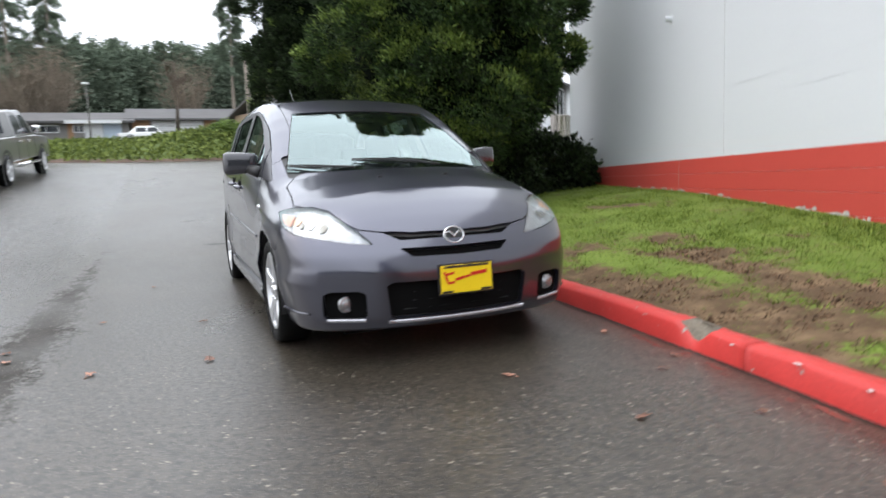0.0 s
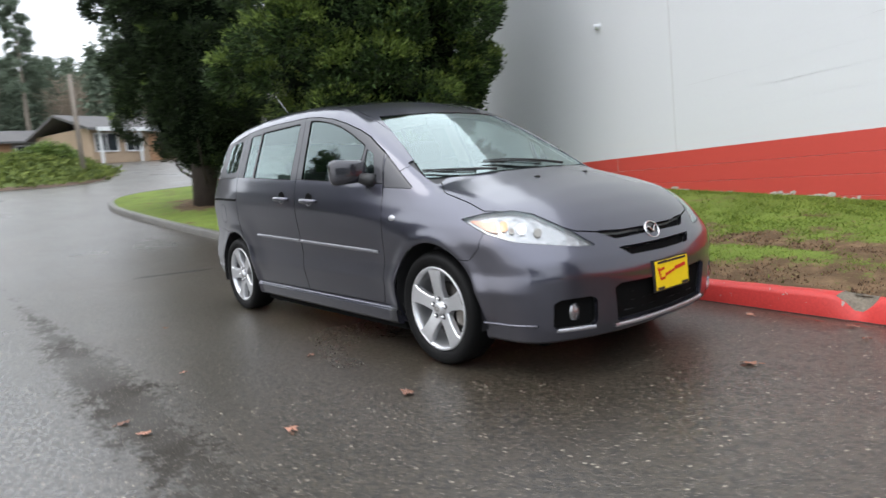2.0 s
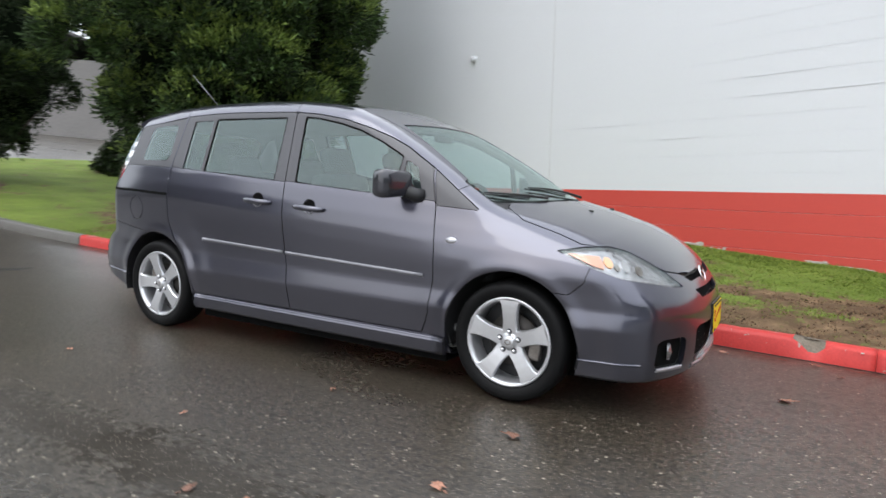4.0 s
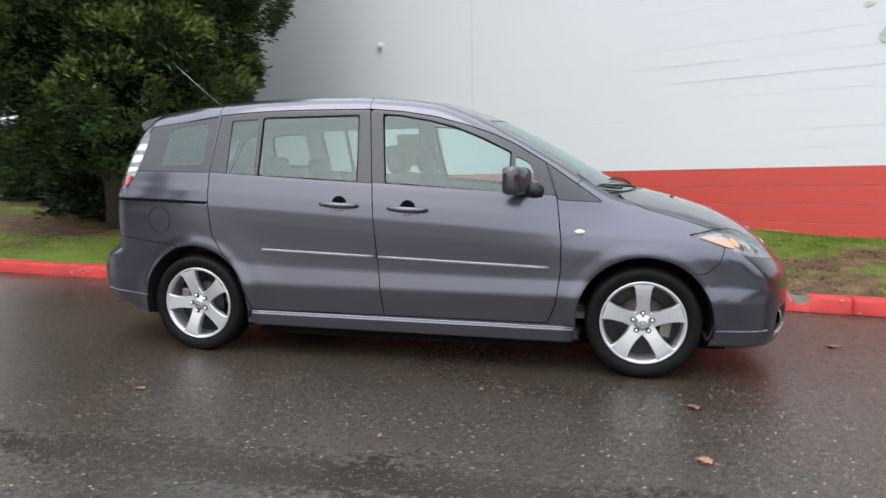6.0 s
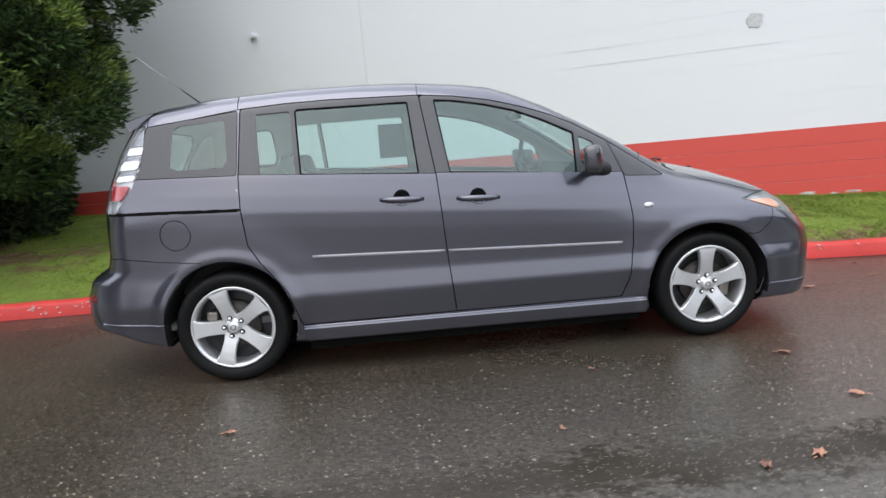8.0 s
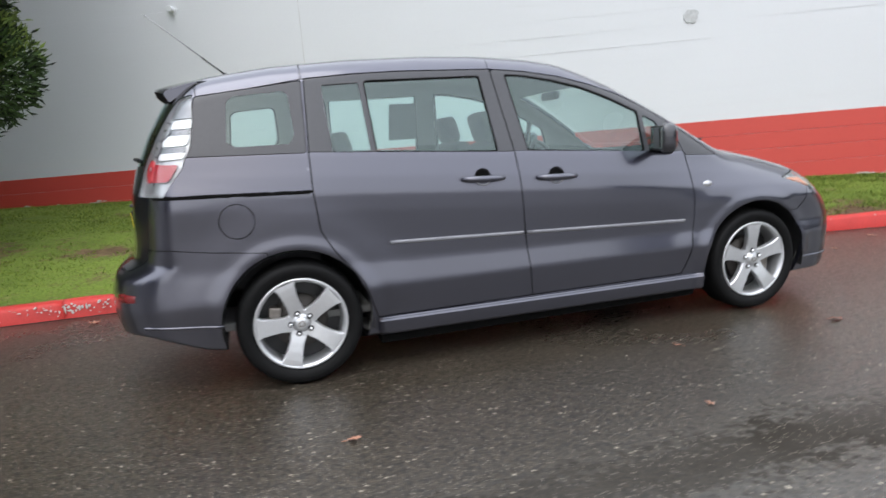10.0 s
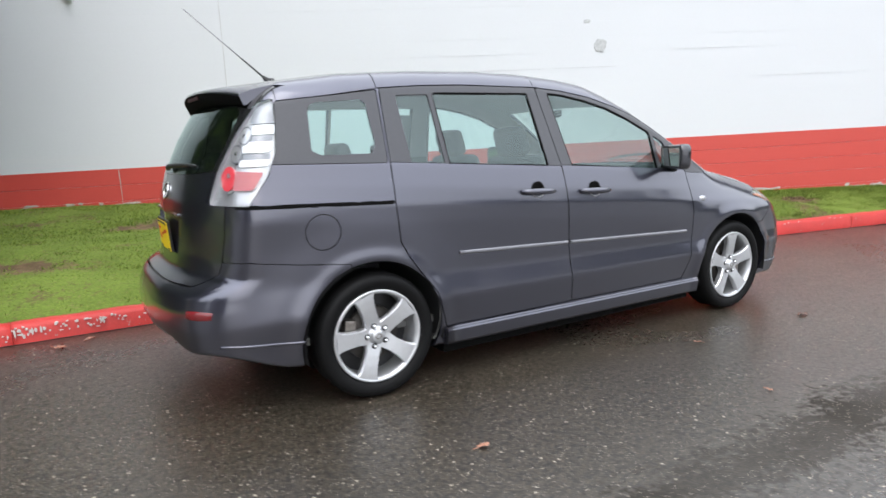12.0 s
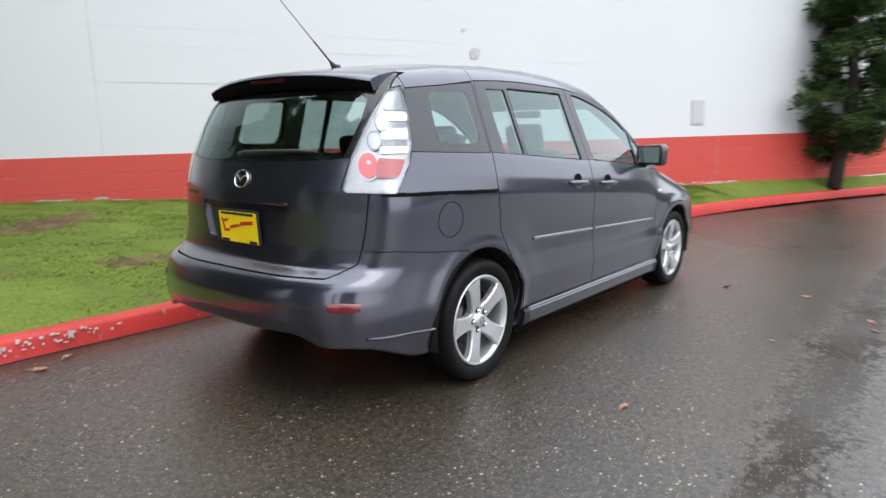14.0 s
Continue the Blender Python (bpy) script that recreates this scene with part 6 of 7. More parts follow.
def layered_conifer(name, label, foot, height, reach, material, seed, bare_to=0.35):
    """A conifer of separate flat boughs, each with tufts along it, with gaps that show the trunk."""
    rnd = np.random.default_rng(seed)
    root = thing(name, label, "tree", at=Matrix.Translation(foot))
    stem = [Vector((0.10 * math.sin(i * 0.8 + seed), 0.08 * math.cos(i * 0.9), -0.2 + (height + 0.2) * i / 12)) for i in range(13)]
    v, f = tube(stem, [0.15 * (1 - 0.072 * i) for i in range(13)], 10)
    piece("trunk", v, f, BARK, root, "dark twisting trunk", True)
    tv, tf, hubs, ways, count = [], [], [], [], int(height * 12)
    for k in range(count):
        h = bare_to + (height - bare_to) * (k + rnd.random()) / count
        t = (h - bare_to) / (height - bare_to)
        a = k * 2.4 + rnd.normal(0, 0.5)
        r = reach * (0.75 + 0.35 * math.sin(math.pi * min(1, t * 1.6)) - 0.62 * t * t) * rnd.uniform(0.55, 1.12)
        p0 = stem[min(11, int((h + 0.2) / (height + 0.2) * 12))].copy()
        p0.z = h
        way = Vector((math.cos(a), math.sin(a), 0))
        p1 = p0 + way * r * 0.55 + Vector((0, 0, 0.10 * r))
        p2 = p0 + way * r + Vector((0, 0, rnd.uniform(-0.05, 0.25) * r))
        b, q = tube([p0, p1, p2], [0.03, 0.018, 0.006], 5, False)
        n = len(tv)
        tv.extend(b)
        tf.extend([tuple(i + n for i in c) for c in q])
        for u in np.linspace(0.30, 1.0, 12):
            c = p0.lerp(p1, u / 0.55) if u < 0.55 else p1.lerp(p2, (u - 0.55) / 0.45)
            side = Vector((-way.y, way.x, 0))
            for w in (-1, 0, 1):
                hubs.append(c + side * w * (0.26 * r * (1.15 - u) + 0.05) + Vector((0, 0, 0.03)))
                ways.append((way.x + side.x * w * 0.6, way.y + side.y * w * 0.6, 0.35))
    piece("branches", tv, tf, BARK, root, "thin dark boughs")
    hubs, ways = np.array(hubs), np.array(ways)
    fresh = rnd.random(len(hubs)) < 0.16
    q, qf = leaf_cards(hubs[~fresh], ways[~fresh], 0.10, rnd, 30, 0.075, 0.15, 0.17)
    piece("crown", q, qf, material, root, "dark green tufts in layers")
    q, qf = leaf_cards(hubs[fresh] + np.array([0, 0, 0.03]), ways[fresh], 0.08, rnd, 20, 0.05, 0.1, 0.15)
    piece("new_growth", q, qf, LEAF_TIP, root, "lighter green tips")
    return root


layered_conifer("wall_pine", "dark layered conifer with gaps at the far end of the wall", (11.9, -0.72, 0.34), 6.6, 1.5, LEAF_BRIGHT, 12)


def shrub(name, label, centre, radii, count, size, material, seed):
    rnd = np.random.default_rng(seed)
    u = rnd.normal(0, 1, (count, 3))
    u[:, 2] = np.abs(u[:, 2])
    u /= np.linalg.norm(u, axis=1)[:, None]
    wob = np.array([1 + 0.25 * noise.noise(Vector(p * 2.2) + Vector((seed, 0, 0))) for p in u])
    p = u * np.array(radii) * wob[:, None]
    root = thing(name, label, "shrub", at=Matrix.Translation(centre))
    q, qf = leaf_cards(p, u + np.array([0, 0, 0.2]), size, rnd, 8, 0.09, 0.2)
    piece("leaves", q, qf, material, root, "dense dark leaves")
    # dark shell added for the shade within the bush
    verts, faces = [], []
    for i in range(7):
        for k in range(14):
            a, e = 2 * math.pi * k / 14, math.pi / 2 * i / 6
            w = Vector((math.cos(a) * math.cos(e), math.sin(a) * math.cos(e), math.sin(e)))
            s = 0.80 * (1 + 0.25 * noise.noise(w * 2.2 + Vector((seed, 0, 0))))
            verts.append((w.x * radii[0] * s, w.y * radii[1] * s, w.z * radii[2] * s - 0.05))
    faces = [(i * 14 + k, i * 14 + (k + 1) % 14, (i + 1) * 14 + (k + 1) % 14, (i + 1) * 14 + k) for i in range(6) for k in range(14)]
    piece("bush_shade_core", verts, faces, LEAF_SHADE, root, "", True)
    return root


shrub("hedge_shrub", "dark low shrub against the end of the wall", (-7.1, 6.3, 0.55), (1.35, 1.05, 1.0), 1000, 0.11, LEAF_DARK, 21)
shrub("hedge_shrub", "dark low shrub under the evergreen", (-9.6, 6.6, 0.62), (1.6, 1.3, 1.35), 1000, 0.11, LEAF_DARK, 22)
# the shrub at the trunk is added as a dark mass for under-canopy shade
shrub("hedge_shrub", "dark low shrub added for the shade under the evergreen", (-6.4, 4.7, 0.50), (1.2, 0.9, 1.15), 900, 0.09, LEAF_DARK, 24)
shrub("hedge_shrub", "dark low shrub behind the trees", (-12.6, 7.2, 0.8), (1.6, 1.3, 1.2), 700, 0.12, LEAF_DARK, 23)


def drooping_pine(label, x, y, z, height, trunk_r, bare_to, reach, seed, material, per=40, leaf=0.30):
    """A tall thin pine: pale bare stem below, drooping dark sprays above."""
    rnd = np.random.default_rng(seed)
    root = thing("pine_tree", label, "tree", at=Matrix.Translation((x, y, z)))
    pts = [(0.10 * math.sin(i * 0.9 + seed), 0.08 * math.cos(i * 0.7 + seed), -0.3 + (height + 0.3) * i / 10) for i in range(11)]
    v, f = tube(pts, [trunk_r * (1 - 0.085 * i) for i in range(11)], 10)
    piece("trunk", v, f, PALE_BARK, root, "pale bare trunk", True)
    tv, tf, hubs, ways = [], [], [], []
    for k in range(int((height - bare_to) * 5.5)):
        h = bare_to + (height - bare_to) * (k + rnd.random()) / ((height - bare_to) * 5.5)
        a = rnd.uniform(0, 6.283)
        r = reach * (1.05 - 0.75 * (h - bare_to) / (height - bare_to)) * rnd.uniform(0.55, 1.1)
        p0 = Vector((pts[5][0] * 0.5, pts[5][1] * 0.5, h))
        p1 = p0 + Vector((math.cos(a) * r * 0.6, math.sin(a) * r * 0.6, 0.12 * r))
        p2 = p0 + Vector((math.cos(a) * r, math.sin(a) * r, -0.18 * r))
        b, q = tube([p0, p1, p2], [0.035, 0.022, 0.008], 4, False)
        n = len(tv)
        tv.extend(b)
        tf.extend([tuple(i + n for i in c) for c in q])
        for t in np.linspace(0.3, 1.0, 7):
            c = p0.lerp(p1, t / 0.6) if t < 0.6 else p1.lerp(p2, (t - 0.6) / 0.4)
            hubs.append(c)
            ways.append((math.cos(a), math.sin(a), -0.5))
    piece("branches", tv, tf, BARK, root, "thin dark branches")
    q, qf = leaf_cards(np.array(hubs), np.array(ways), leaf, rnd, per, leaf * 0.5, 0.8, 0.11)
    piece("needles", q, qf, material, root, "drooping dark green sprays")
    return root


# ---- across the road: bank, houses, woods, parked vehicles ----
def bank():
    """A bank overgrown with ivy beyond the road, lower to one side, with a rounded end."""
    line = spline([(-32, -26), (-28.6, -16), (-25.6, -8.5), (-24.6, -5.5), (-23.7, -3.0), (-23.4, 0.0), (-24.0, 1.9), (-26.0, 3.4), (-29.5, 4.4)], 24)
    spine = spline([(-39, -25), (-36, -15), (-33, -8.0), (-31.5, -5.0), (-30.0, -2.5), (-29.0, -0.6), (-28.6, 0.6), (-29.0, 1.4), (-30.5, 1.8)], 24)
    verts, faces, n = [], [], 44
    for i, ((x, y), (sx, sy)) in enumerate(zip(line, spine)):
        for j in range(n + 1):
            f = j / n
            px, py = x + (sx - x) * f, y + (sy - y) * f
            top = float(np.interp(py, [-8, -2.5, 0.3, 1.5, 4], [0.40, 0.48, 0.92, 0.95, 0.5]))
            pz = rise(px) + 0.03 + top * math.sin(min(1, f * 1.3) * math.pi / 2) ** 0.9
            pz += (0.13 * noise.noise(Vector((px * 0.8, py * 0.8, 2))) + 0.07 * noise.noise(Vector((px * 2.2, py * 2.2, 6))) + 0.11 * noise.noise(Vector((px * 4, py * 4, 1))) + 0.07 * noise.noise(Vector((px * 9, py * 9, 3)))) * min(1, 4 * f)
            verts.append((px, py, pz))
    m = n + 1
    faces = [(i * m + j, i * m + j + 1, (i + 1) * m + j + 1, (i + 1) * m + j) for i in range(len(line) - 1) for j in range(n)]
    root = piece("ivy_bank", verts, faces, IVY, smooth=True)
    tagged(root, "green ivy-covered bank across the road", "bank", kind="structure")
    rnd = np.random.default_rng(31)
    pts = np.array(verts)
    pts = pts[(pts[:, 1] > -13) & (pts[:, 0] > -31)]
    pick = pts[rnd.integers(0, len(pts), 9000)] + rnd.normal(0, 1, (9000, 3)) * np.array([0.12, 0.16, 0.02])
    q, qf = leaf_cards(pick, np.tile((0.3, 0.0, 0.9), (9000, 1)), 0.13, rnd, 2, 0.07, 0.1, 0.4)
    tagged(piece("ivy_leaves", q, qf, IVY_TIP), "fresh green ivy leaves over the bank", "ivy", kind="stuff")
    verts = []
    for i, (x, y) in enumerate(line):
        w = 0.35 + 0.2 * noise.noise(Vector((x, y, 0)))
        verts += [(x + w, y, rise(x + w) + 0.012), (x - 0.1, y, rise(x) + 0.10), (x - 0.55, y, rise(x) + 0.16)]
    faces = [(3 * i + a, 3 * i + a + 1, 3 * i + a + 4, 3 * i + a + 3) for i in range(len(line) - 1) for a in (0, 1)]
    ob = piece("earth_edge", verts, faces, EARTH, smooth=True)
    tagged(ob, "bare brown earth edge at the foot of the bank", "earth", kind="structure")
    shrub("round_bush", "clipped green bush on the end of the bank", (-27.4, 1.5, rise(-27.4) + 0.75), (1.0, 1.0, 0.65), 500, 0.10, LEAF_BUSH, 44)


LEAF_BUSH = surface("bush leaves", (0.075, 0.125, 0.020), 0.6, vary=0.4, big=0.8, fine=6, bump=0, tint=(0.13, 0.19, 0.035), random_by="island")
bank()


def far_ground():
    """Grass behind the bank."""
    verts, faces = [], []
    xs, ys = np.linspace(-52, -33, 8), np.linspace(-45, 4, 14)
    for x in xs:
        for y in ys:
            verts.append((x, y, rise(x) + 0.05))
    n = len(ys)
    faces = [(i * n + j, (i + 1) * n + j, (i + 1) * n + j + 1, i * n + j + 1) for i in range(len(xs) - 1) for j in range(n - 1)]
    ob = piece("far_lawn", verts, faces, GRASS, smooth=True)
    tagged(ob, "grass behind the bank", "lawn", kind="structure")


far_ground()

ROOF_MAT = surface("grey shingle roof", (0.085, 0.082, 0.082), 0.8, vary=0.25, big=0.5, fine=6, bump=0.3)
SIDING_WHITE = surface("pale siding", (0.62, 0.63, 0.63), 0.7, vary=0.08, big=0.5, fine=8)
SIDING_BROWN = surface("brown siding", (0.30, 0.17, 0.09), 0.7, vary=0.15, big=0.5, fine=8)
SIDING_GREY = surface("grey siding", (0.20, 0.19, 0.18), 0.7, vary=0.15, big=0.5, fine=8)
SIDING_BLUE = surface("pale blue siding", (0.44, 0.52, 0.60), 0.7, vary=0.08, big=0.5, fine=8)
SIDING_TAN = surface("tan siding", (0.34, 0.25, 0.17), 0.7, vary=0.15, big=0.5, fine=8)
WINDOW_DARK = surface("dark window pane", (0.02, 0.025, 0.03), 0.1, vary=0.2, bump=0)


def house(name, label, x, y, yaw, width, depth, wall_h, roof_h, sections, posts=0, siding=None):
    """A low house with a gabled roof; sections: (from, to, kind) along its front, which faces +x before the turn."""
    z = rise(x) - 0.1
    root = thing(name, label, "house", at=pose(x, y, z, 0, 0, yaw))
    bm = bmesh.new()
    box(bm, (-depth, -width / 2, -1), (-0.15, width / 2, wall_h))
    part("wall", bm, siding or SIDING_GREY, root, "plain siding")
    o, e = 0.6, 0.5
    v = [(o, -width / 2 - e, wall_h - 0.10), (o, width / 2 + e, wall_h - 0.10), (-depth / 2, width / 2 + e, wall_h + roof_h), (-depth / 2, -width / 2 - e, wall_h + roof_h),
         (-depth - o, -width / 2 - e, wall_h - 0.10), (-depth - o, width / 2 + e, wall_h - 0.10)]
    v += [(a, b, c - 0.18) for a, b, c in v]
    f = [(0, 1, 2, 3), (3, 2, 5, 4), (6, 9, 8, 7), (9, 10, 11, 8), (0, 6, 7, 1), (4, 5, 11, 10), (0, 3, 9, 6), (3, 4, 10, 9), (1, 7, 8, 2), (2, 8, 11, 5)]
    piece("roof", v, f, ROOF_MAT, root, "low grey shingle roof")
    for s0, s1, kind in sections:
        mat_ = {"white": SIDING_WHITE, "brown": SIDING_BROWN, "garage": SIDING_WHITE, "window": WINDOW_DARK, "door": SIDING_BROWN, "blue": SIDING_BLUE, "fascia": SIDING_WHITE}[kind]
        bm = bmesh.new()
        lo, hi = (0.9, wall_h - 0.5) if kind == "window" else (0, wall_h - (0.3 if kind in ("garage", "door") else 0.02))
        if kind == "fascia":
            box(bm, (0.62, s0, wall_h - 0.34), (0.70, s1, wall_h - 0.06))
        else:
            box(bm, (-0.148, s0, lo), (-0.06 if kind != "window" else -0.09, s1, hi), 0.01)
        p = part({"white": "siding_panel", "brown": "siding_panel", "garage": "garage_door", "window": "window", "door": "door", "blue": "siding_panel", "fascia": "fascia_board"}[kind], bm, mat_, root)
        if kind == "window":
            for a, b, c, d in ((s0 - 0.08, s1 + 0.08, hi, hi + 0.09), (s0 - 0.08, s1 + 0.08, lo - 0.09, lo), (s0 - 0.09, s0, lo, hi), (s1, s1 + 0.09, lo, hi), ((s0 + s1) / 2 - 0.03, (s0 + s1) / 2 + 0.03, lo, hi)):
                bm = bmesh.new()
                box(bm, (-0.088, a, c), (-0.03, b, d))
                part("window_frame", bm, SIDING_WHITE, p)
        if kind == "garage":
            for k in range(1, 4):
                bm = bmesh.new()
                box(bm, (-0.058, s0 + 0.05, lo + (hi - lo) * k / 4 - 0.02), (-0.05, s1 - 0.05, lo + (hi - lo) * k / 4 + 0.02))
                part("panel_joint", bm, SIDING_GREY, p)
    for k in range(posts):
        y0 = -width / 2 + 0.4 + k * (width - 0.8) / max(1, posts - 1)
        bm = bmesh.new()
        box(bm, (0.30, y0 - 0.08, -0.3), (0.46, y0 + 0.08, wall_h - 0.12))
        part("porch_post", bm, SIDING_WHITE, root, "white porch post")
    return root


house("house", "low grey-roofed house with pale garage beyond the bank", -60, 1.9, 0, 11.4, 9, 2.1, 1.25,
      [(-5.6, -4.1, "brown"), (-3.95, 0.5, "garage"), (0.6, 1.7, "brown"), (2.1, 3.5, "window"), (3.9, 5.0, "brown")])
house("house", "low grey-roofed house with white and blue front", -59, -10.0, 0, 12.2, 9, 1.9, 1.05,
      [(-4.5, -3.0, "window"), (-1.2, 0.6, "window"), (1.3, 1.75, "brown"), (1.8, 2.5, "window"), (2.6, 4.0, "white"), (4.05, 5.5, "blue"), (1.2, 5.6, "fascia")])
house("house", "brown house with white posts at the end of the road", -50, 13.5, 18, 13, 8, 2.6, 1.3,
      [(-6.2, -4.6, "window"), (-3.9, -2.6, "window"), (-2.0, -1.0, "door"), (-0.4, 1.4, "window"), (2.0, 6.2, "brown"), (-6.4, 6.4, "fascia")], 5, SIDING_TAN)
house("house", "pale two-storey house glimpsed between the trees", -38, 27, 40, 14, 8, 4.6, 1.6,
      [(-6, -4, "window"), (-3, -1, "white"), (0.5, 2.5, "window"), (3.5, 6, "white")])


def simple_car(name, label, at, paint, length, pickup=False):
    """A parked vehicle seen from afar: body, glazing, wheels, lamps, mirrors."""
    root = thing(name, label, "car", at=at)
    L = length / 2
    wid, wr = (0.98, 0.39) if pickup else (0.88, 0.31)
    sill, belt, top = (0.55, 1.18, 1.88) if pickup else (0.22, 0.86, 1.42)
    if pickup:
        low = [(-L, sill), (-L, belt + 0.02), (-0.55, belt + 0.02), (-0.55, belt), (L - 1.35, belt), (L - 0.1, belt - 0.10), (L, belt - 0.3), (L, sill)]
        cab = [(-0.62, belt - 0.02), (-0.50, top - 0.05), (-0.35, top), (0.75, top), (0.95, top - 0.06), (L - 1.30, belt - 0.02)]
    else:
        low = [(-L, sill + 0.1), (-L + 0.02, belt - 0.02), (-L + 0.9, belt + 0.02), (L - 1.3, belt + 0.02), (L - 0.2, belt - 0.16), (L, belt - 0.35), (L - 0.03, sill)]
        cab = [(-L + 0.75, belt), (-L + 1.4, top - 0.03), (-L + 1.6, top), (0.25, top), (0.45, top - 0.04), (L - 1.25, belt)]

    def slab(profile, w0, w1, z_ref, m, name_, parent, label_=""):
        v, f, k = [], [], len(profile)
        for s in (-1, 1):
            for x, z in profile:
                t = 0 if z <= z_ref else min(1, (z - z_ref) / (top - z_ref))
                v.append((x, s * (w0 + (w1 - w0) * t), z))
        f = [tuple(range(k)), tuple(range(2 * k - 1, k - 1, -1))]
        f += [(i, i + k, (i + 1) % k + k, (i + 1) % k) for i in range(k)]
        bm = bmesh.new()
        vs = [bm.verts.new(p) for p in v]
        for q in f:
            bm.faces.new([vs[i] for i in q])
        bmesh.ops.recalc_face_normals(bm, faces=bm.faces)
        bmesh.ops.bevel(bm, geom=list(bm.edges), offset=0.05, segments=3, affect="EDGES", profile=0.6)
        return part(name_, bm, m, parent, label_, True)

    slab(low, wid, wid, 9, paint, "body", root)
    slab(cab, wid - 0.04, wid - 0.22, belt, paint, "cabin", root)
    for s in (-1, 1):
        spans = ((-0.42, 0.28), (0.36, 1.12)) if pickup else ((-L + 1.35, -0.15), (-0.08, 0.85))
        for x0, x1 in spans:
            z0, z1 = belt + 0.06, top - 0.14
            yy = lambda z: s * (wid - 0.04 - 0.18 * (z - belt) / (top - belt) + 0.006)
            cutb = 0.28 if x1 > 0.6 else 0.02
            v = [(x0, yy(z0), z0), (x1, yy(z0), z0), (x1 - cutb, yy(z1), z1), (x0 + 0.05, yy(z1), z1)]
            v += [(a, b - s * 0.02, c) for a, b, c in v]
            f = [(0, 1, 2, 3), (4, 7, 6, 5)] + [(i, (i + 1) % 4, (i + 1) % 4 + 4, i + 4) for i in range(4)]
            piece("side_window", v, f, WINDOW_DARK, root, "dark side window")
    if pickup:
        for s in (-1, 1):
            for x in (-0.55, 0.32, 1.18):
                bm = bmesh.new()
                box(bm, (x - 0.008, s * (wid + 0.001) - 0.006, sill + 0.06), (x + 0.008, s * (wid + 0.001) + 0.006, belt - 0.04))
                part("door_seam", bm, BLACK, root, "dark seam between the doors")
            for x in (-0.30, 0.56):
                bm = bmesh.new()
                box(bm, (x - 0.10, s * (wid + 0.015) - 0.02, belt - 0.16), (x + 0.10, s * (wid + 0.015) + 0.02, belt - 0.11), 0.012)
                part("door_handle", bm, CHROME, root, "chrome door handle", True)
        v = [(-0.655 + 0.17 * (z - belt), y * (0.98 if z < 1.4 else 0.86), z) for y, z in ((-0.72, belt + 0.10), (0.72, belt + 0.10), (0.72, top - 0.16), (-0.72, top - 0.16))]
        v += [(a + 0.03, b, c) for a, b, c in v]
        piece("rear_window", v, [(0, 1, 2, 3), (4, 7, 6, 5), (0, 4, 5, 1), (2, 6, 7, 3), (1, 5, 6, 2), (0, 3, 7, 4)], WINDOW_DARK, root, "dark rear window")
        bm = bmesh.new()
        box(bm, (-L + 0.10, -wid + 0.10, belt - 0.02), (-0.66, wid - 0.10, belt + 0.030), 0.01)
        part("bed_cover", bm, BLACK, root, "black bed lining")
    xw = L - 0.95 if pickup else L - 0.85
    for x in (xw, -L + (1.15 if pickup else 0.95)):
        for s in (-1, 1):
            v, f = lathe([(wr * 0.62, 0.10), (wr * 0.66, -0.10), (wr * 0.95, -0.12), (wr, -0.06), (wr, 0.08), (wr * 0.7, 0.11)], 28)
            tyre = piece("wheel", [(x + a, s * (wid - 0.10) - s * -b if False else s * (wid - 0.08) - b * -s, wr + c) for a, b, c in v], f, RUBBER, root, "black tyre", True)
            v, f = lathe([(wr * 0.56, -0.02), (wr * 0.60, -0.09), (wr * 0.66, -0.115), (wr * 0.70, -0.11)], 24)
            for k in range(6):
                ca, sa = math.cos(k * 1.047 + 0.3), math.sin(k * 1.047 + 0.3)
                quad = [(wr * r * ca - o * sa, h, wr * r * sa + o * ca) for r, o, h in ((0.0, -0.05, -0.11), (0.62, -0.045, -0.10), (0.62, 0.045, -0.10), (0.0, 0.05, -0.11), (0.0, -0.05, -0.06), (0.62, -0.045, -0.06), (0.62, 0.045, -0.06), (0.0, 0.05, -0.06))]
                v, f = joined((v, f), (quad, [(0, 1, 2, 3), (0, 4, 5, 1), (3, 2, 6, 7), (7, 6, 5, 4)]))
            # plain black disc, not a brake: paints the shaded gaps between spokes
            piece("brake_disc", [(x + a, s * (wid - 0.08) - 0.02 * -s + b * -s, wr + c) for a, b, c in lathe([(0.0, -0.02), (wr * 0.6, -0.02)], 20)[0]], lathe([(0.0, -0.02), (wr * 0.6, -0.02)], 20)[1], BLACK, tyre, "black disc for the dark behind the spokes")
            piece("rim", [(x + a, s * (wid - 0.08) + b * -s, wr + c) for a, b, c in v], f, ALLOY, tyre, "silver rim", True)
            v, f = lathe([(wr + 0.05, -0.03), (wr + 0.12, -0.03)], 28)
            piece("wheel_arch", [(x + a, s * (wid + 0.008), wr + c) for a, b, c in v if True], f, BLACK, root, "")
    for s in (-1, 1):
        bm = bmesh.new()
        box(bm, (1.0 if pickup else 0.75, s * (wid + 0.10) - 0.11, belt + 0.05), (1.12 if pickup else 0.87, s * (wid + 0.10) + 0.11, belt + (0.27 if pickup else 0.18)), 0.04)
        part("door_mirror", bm, CHROME if pickup else paint, root, "door mirror", True)
        bm = bmesh.new()
        box(bm, (-L - 0.012, s * (wid - 0.12) - 0.09, belt - 0.35), (-L + 0.05, s * (wid - 0.12) + 0.09, belt - 0.04), 0.02)
        part("tail_light", bm, RED_LENS, root, "red tail light")
        bm = bmesh.new()
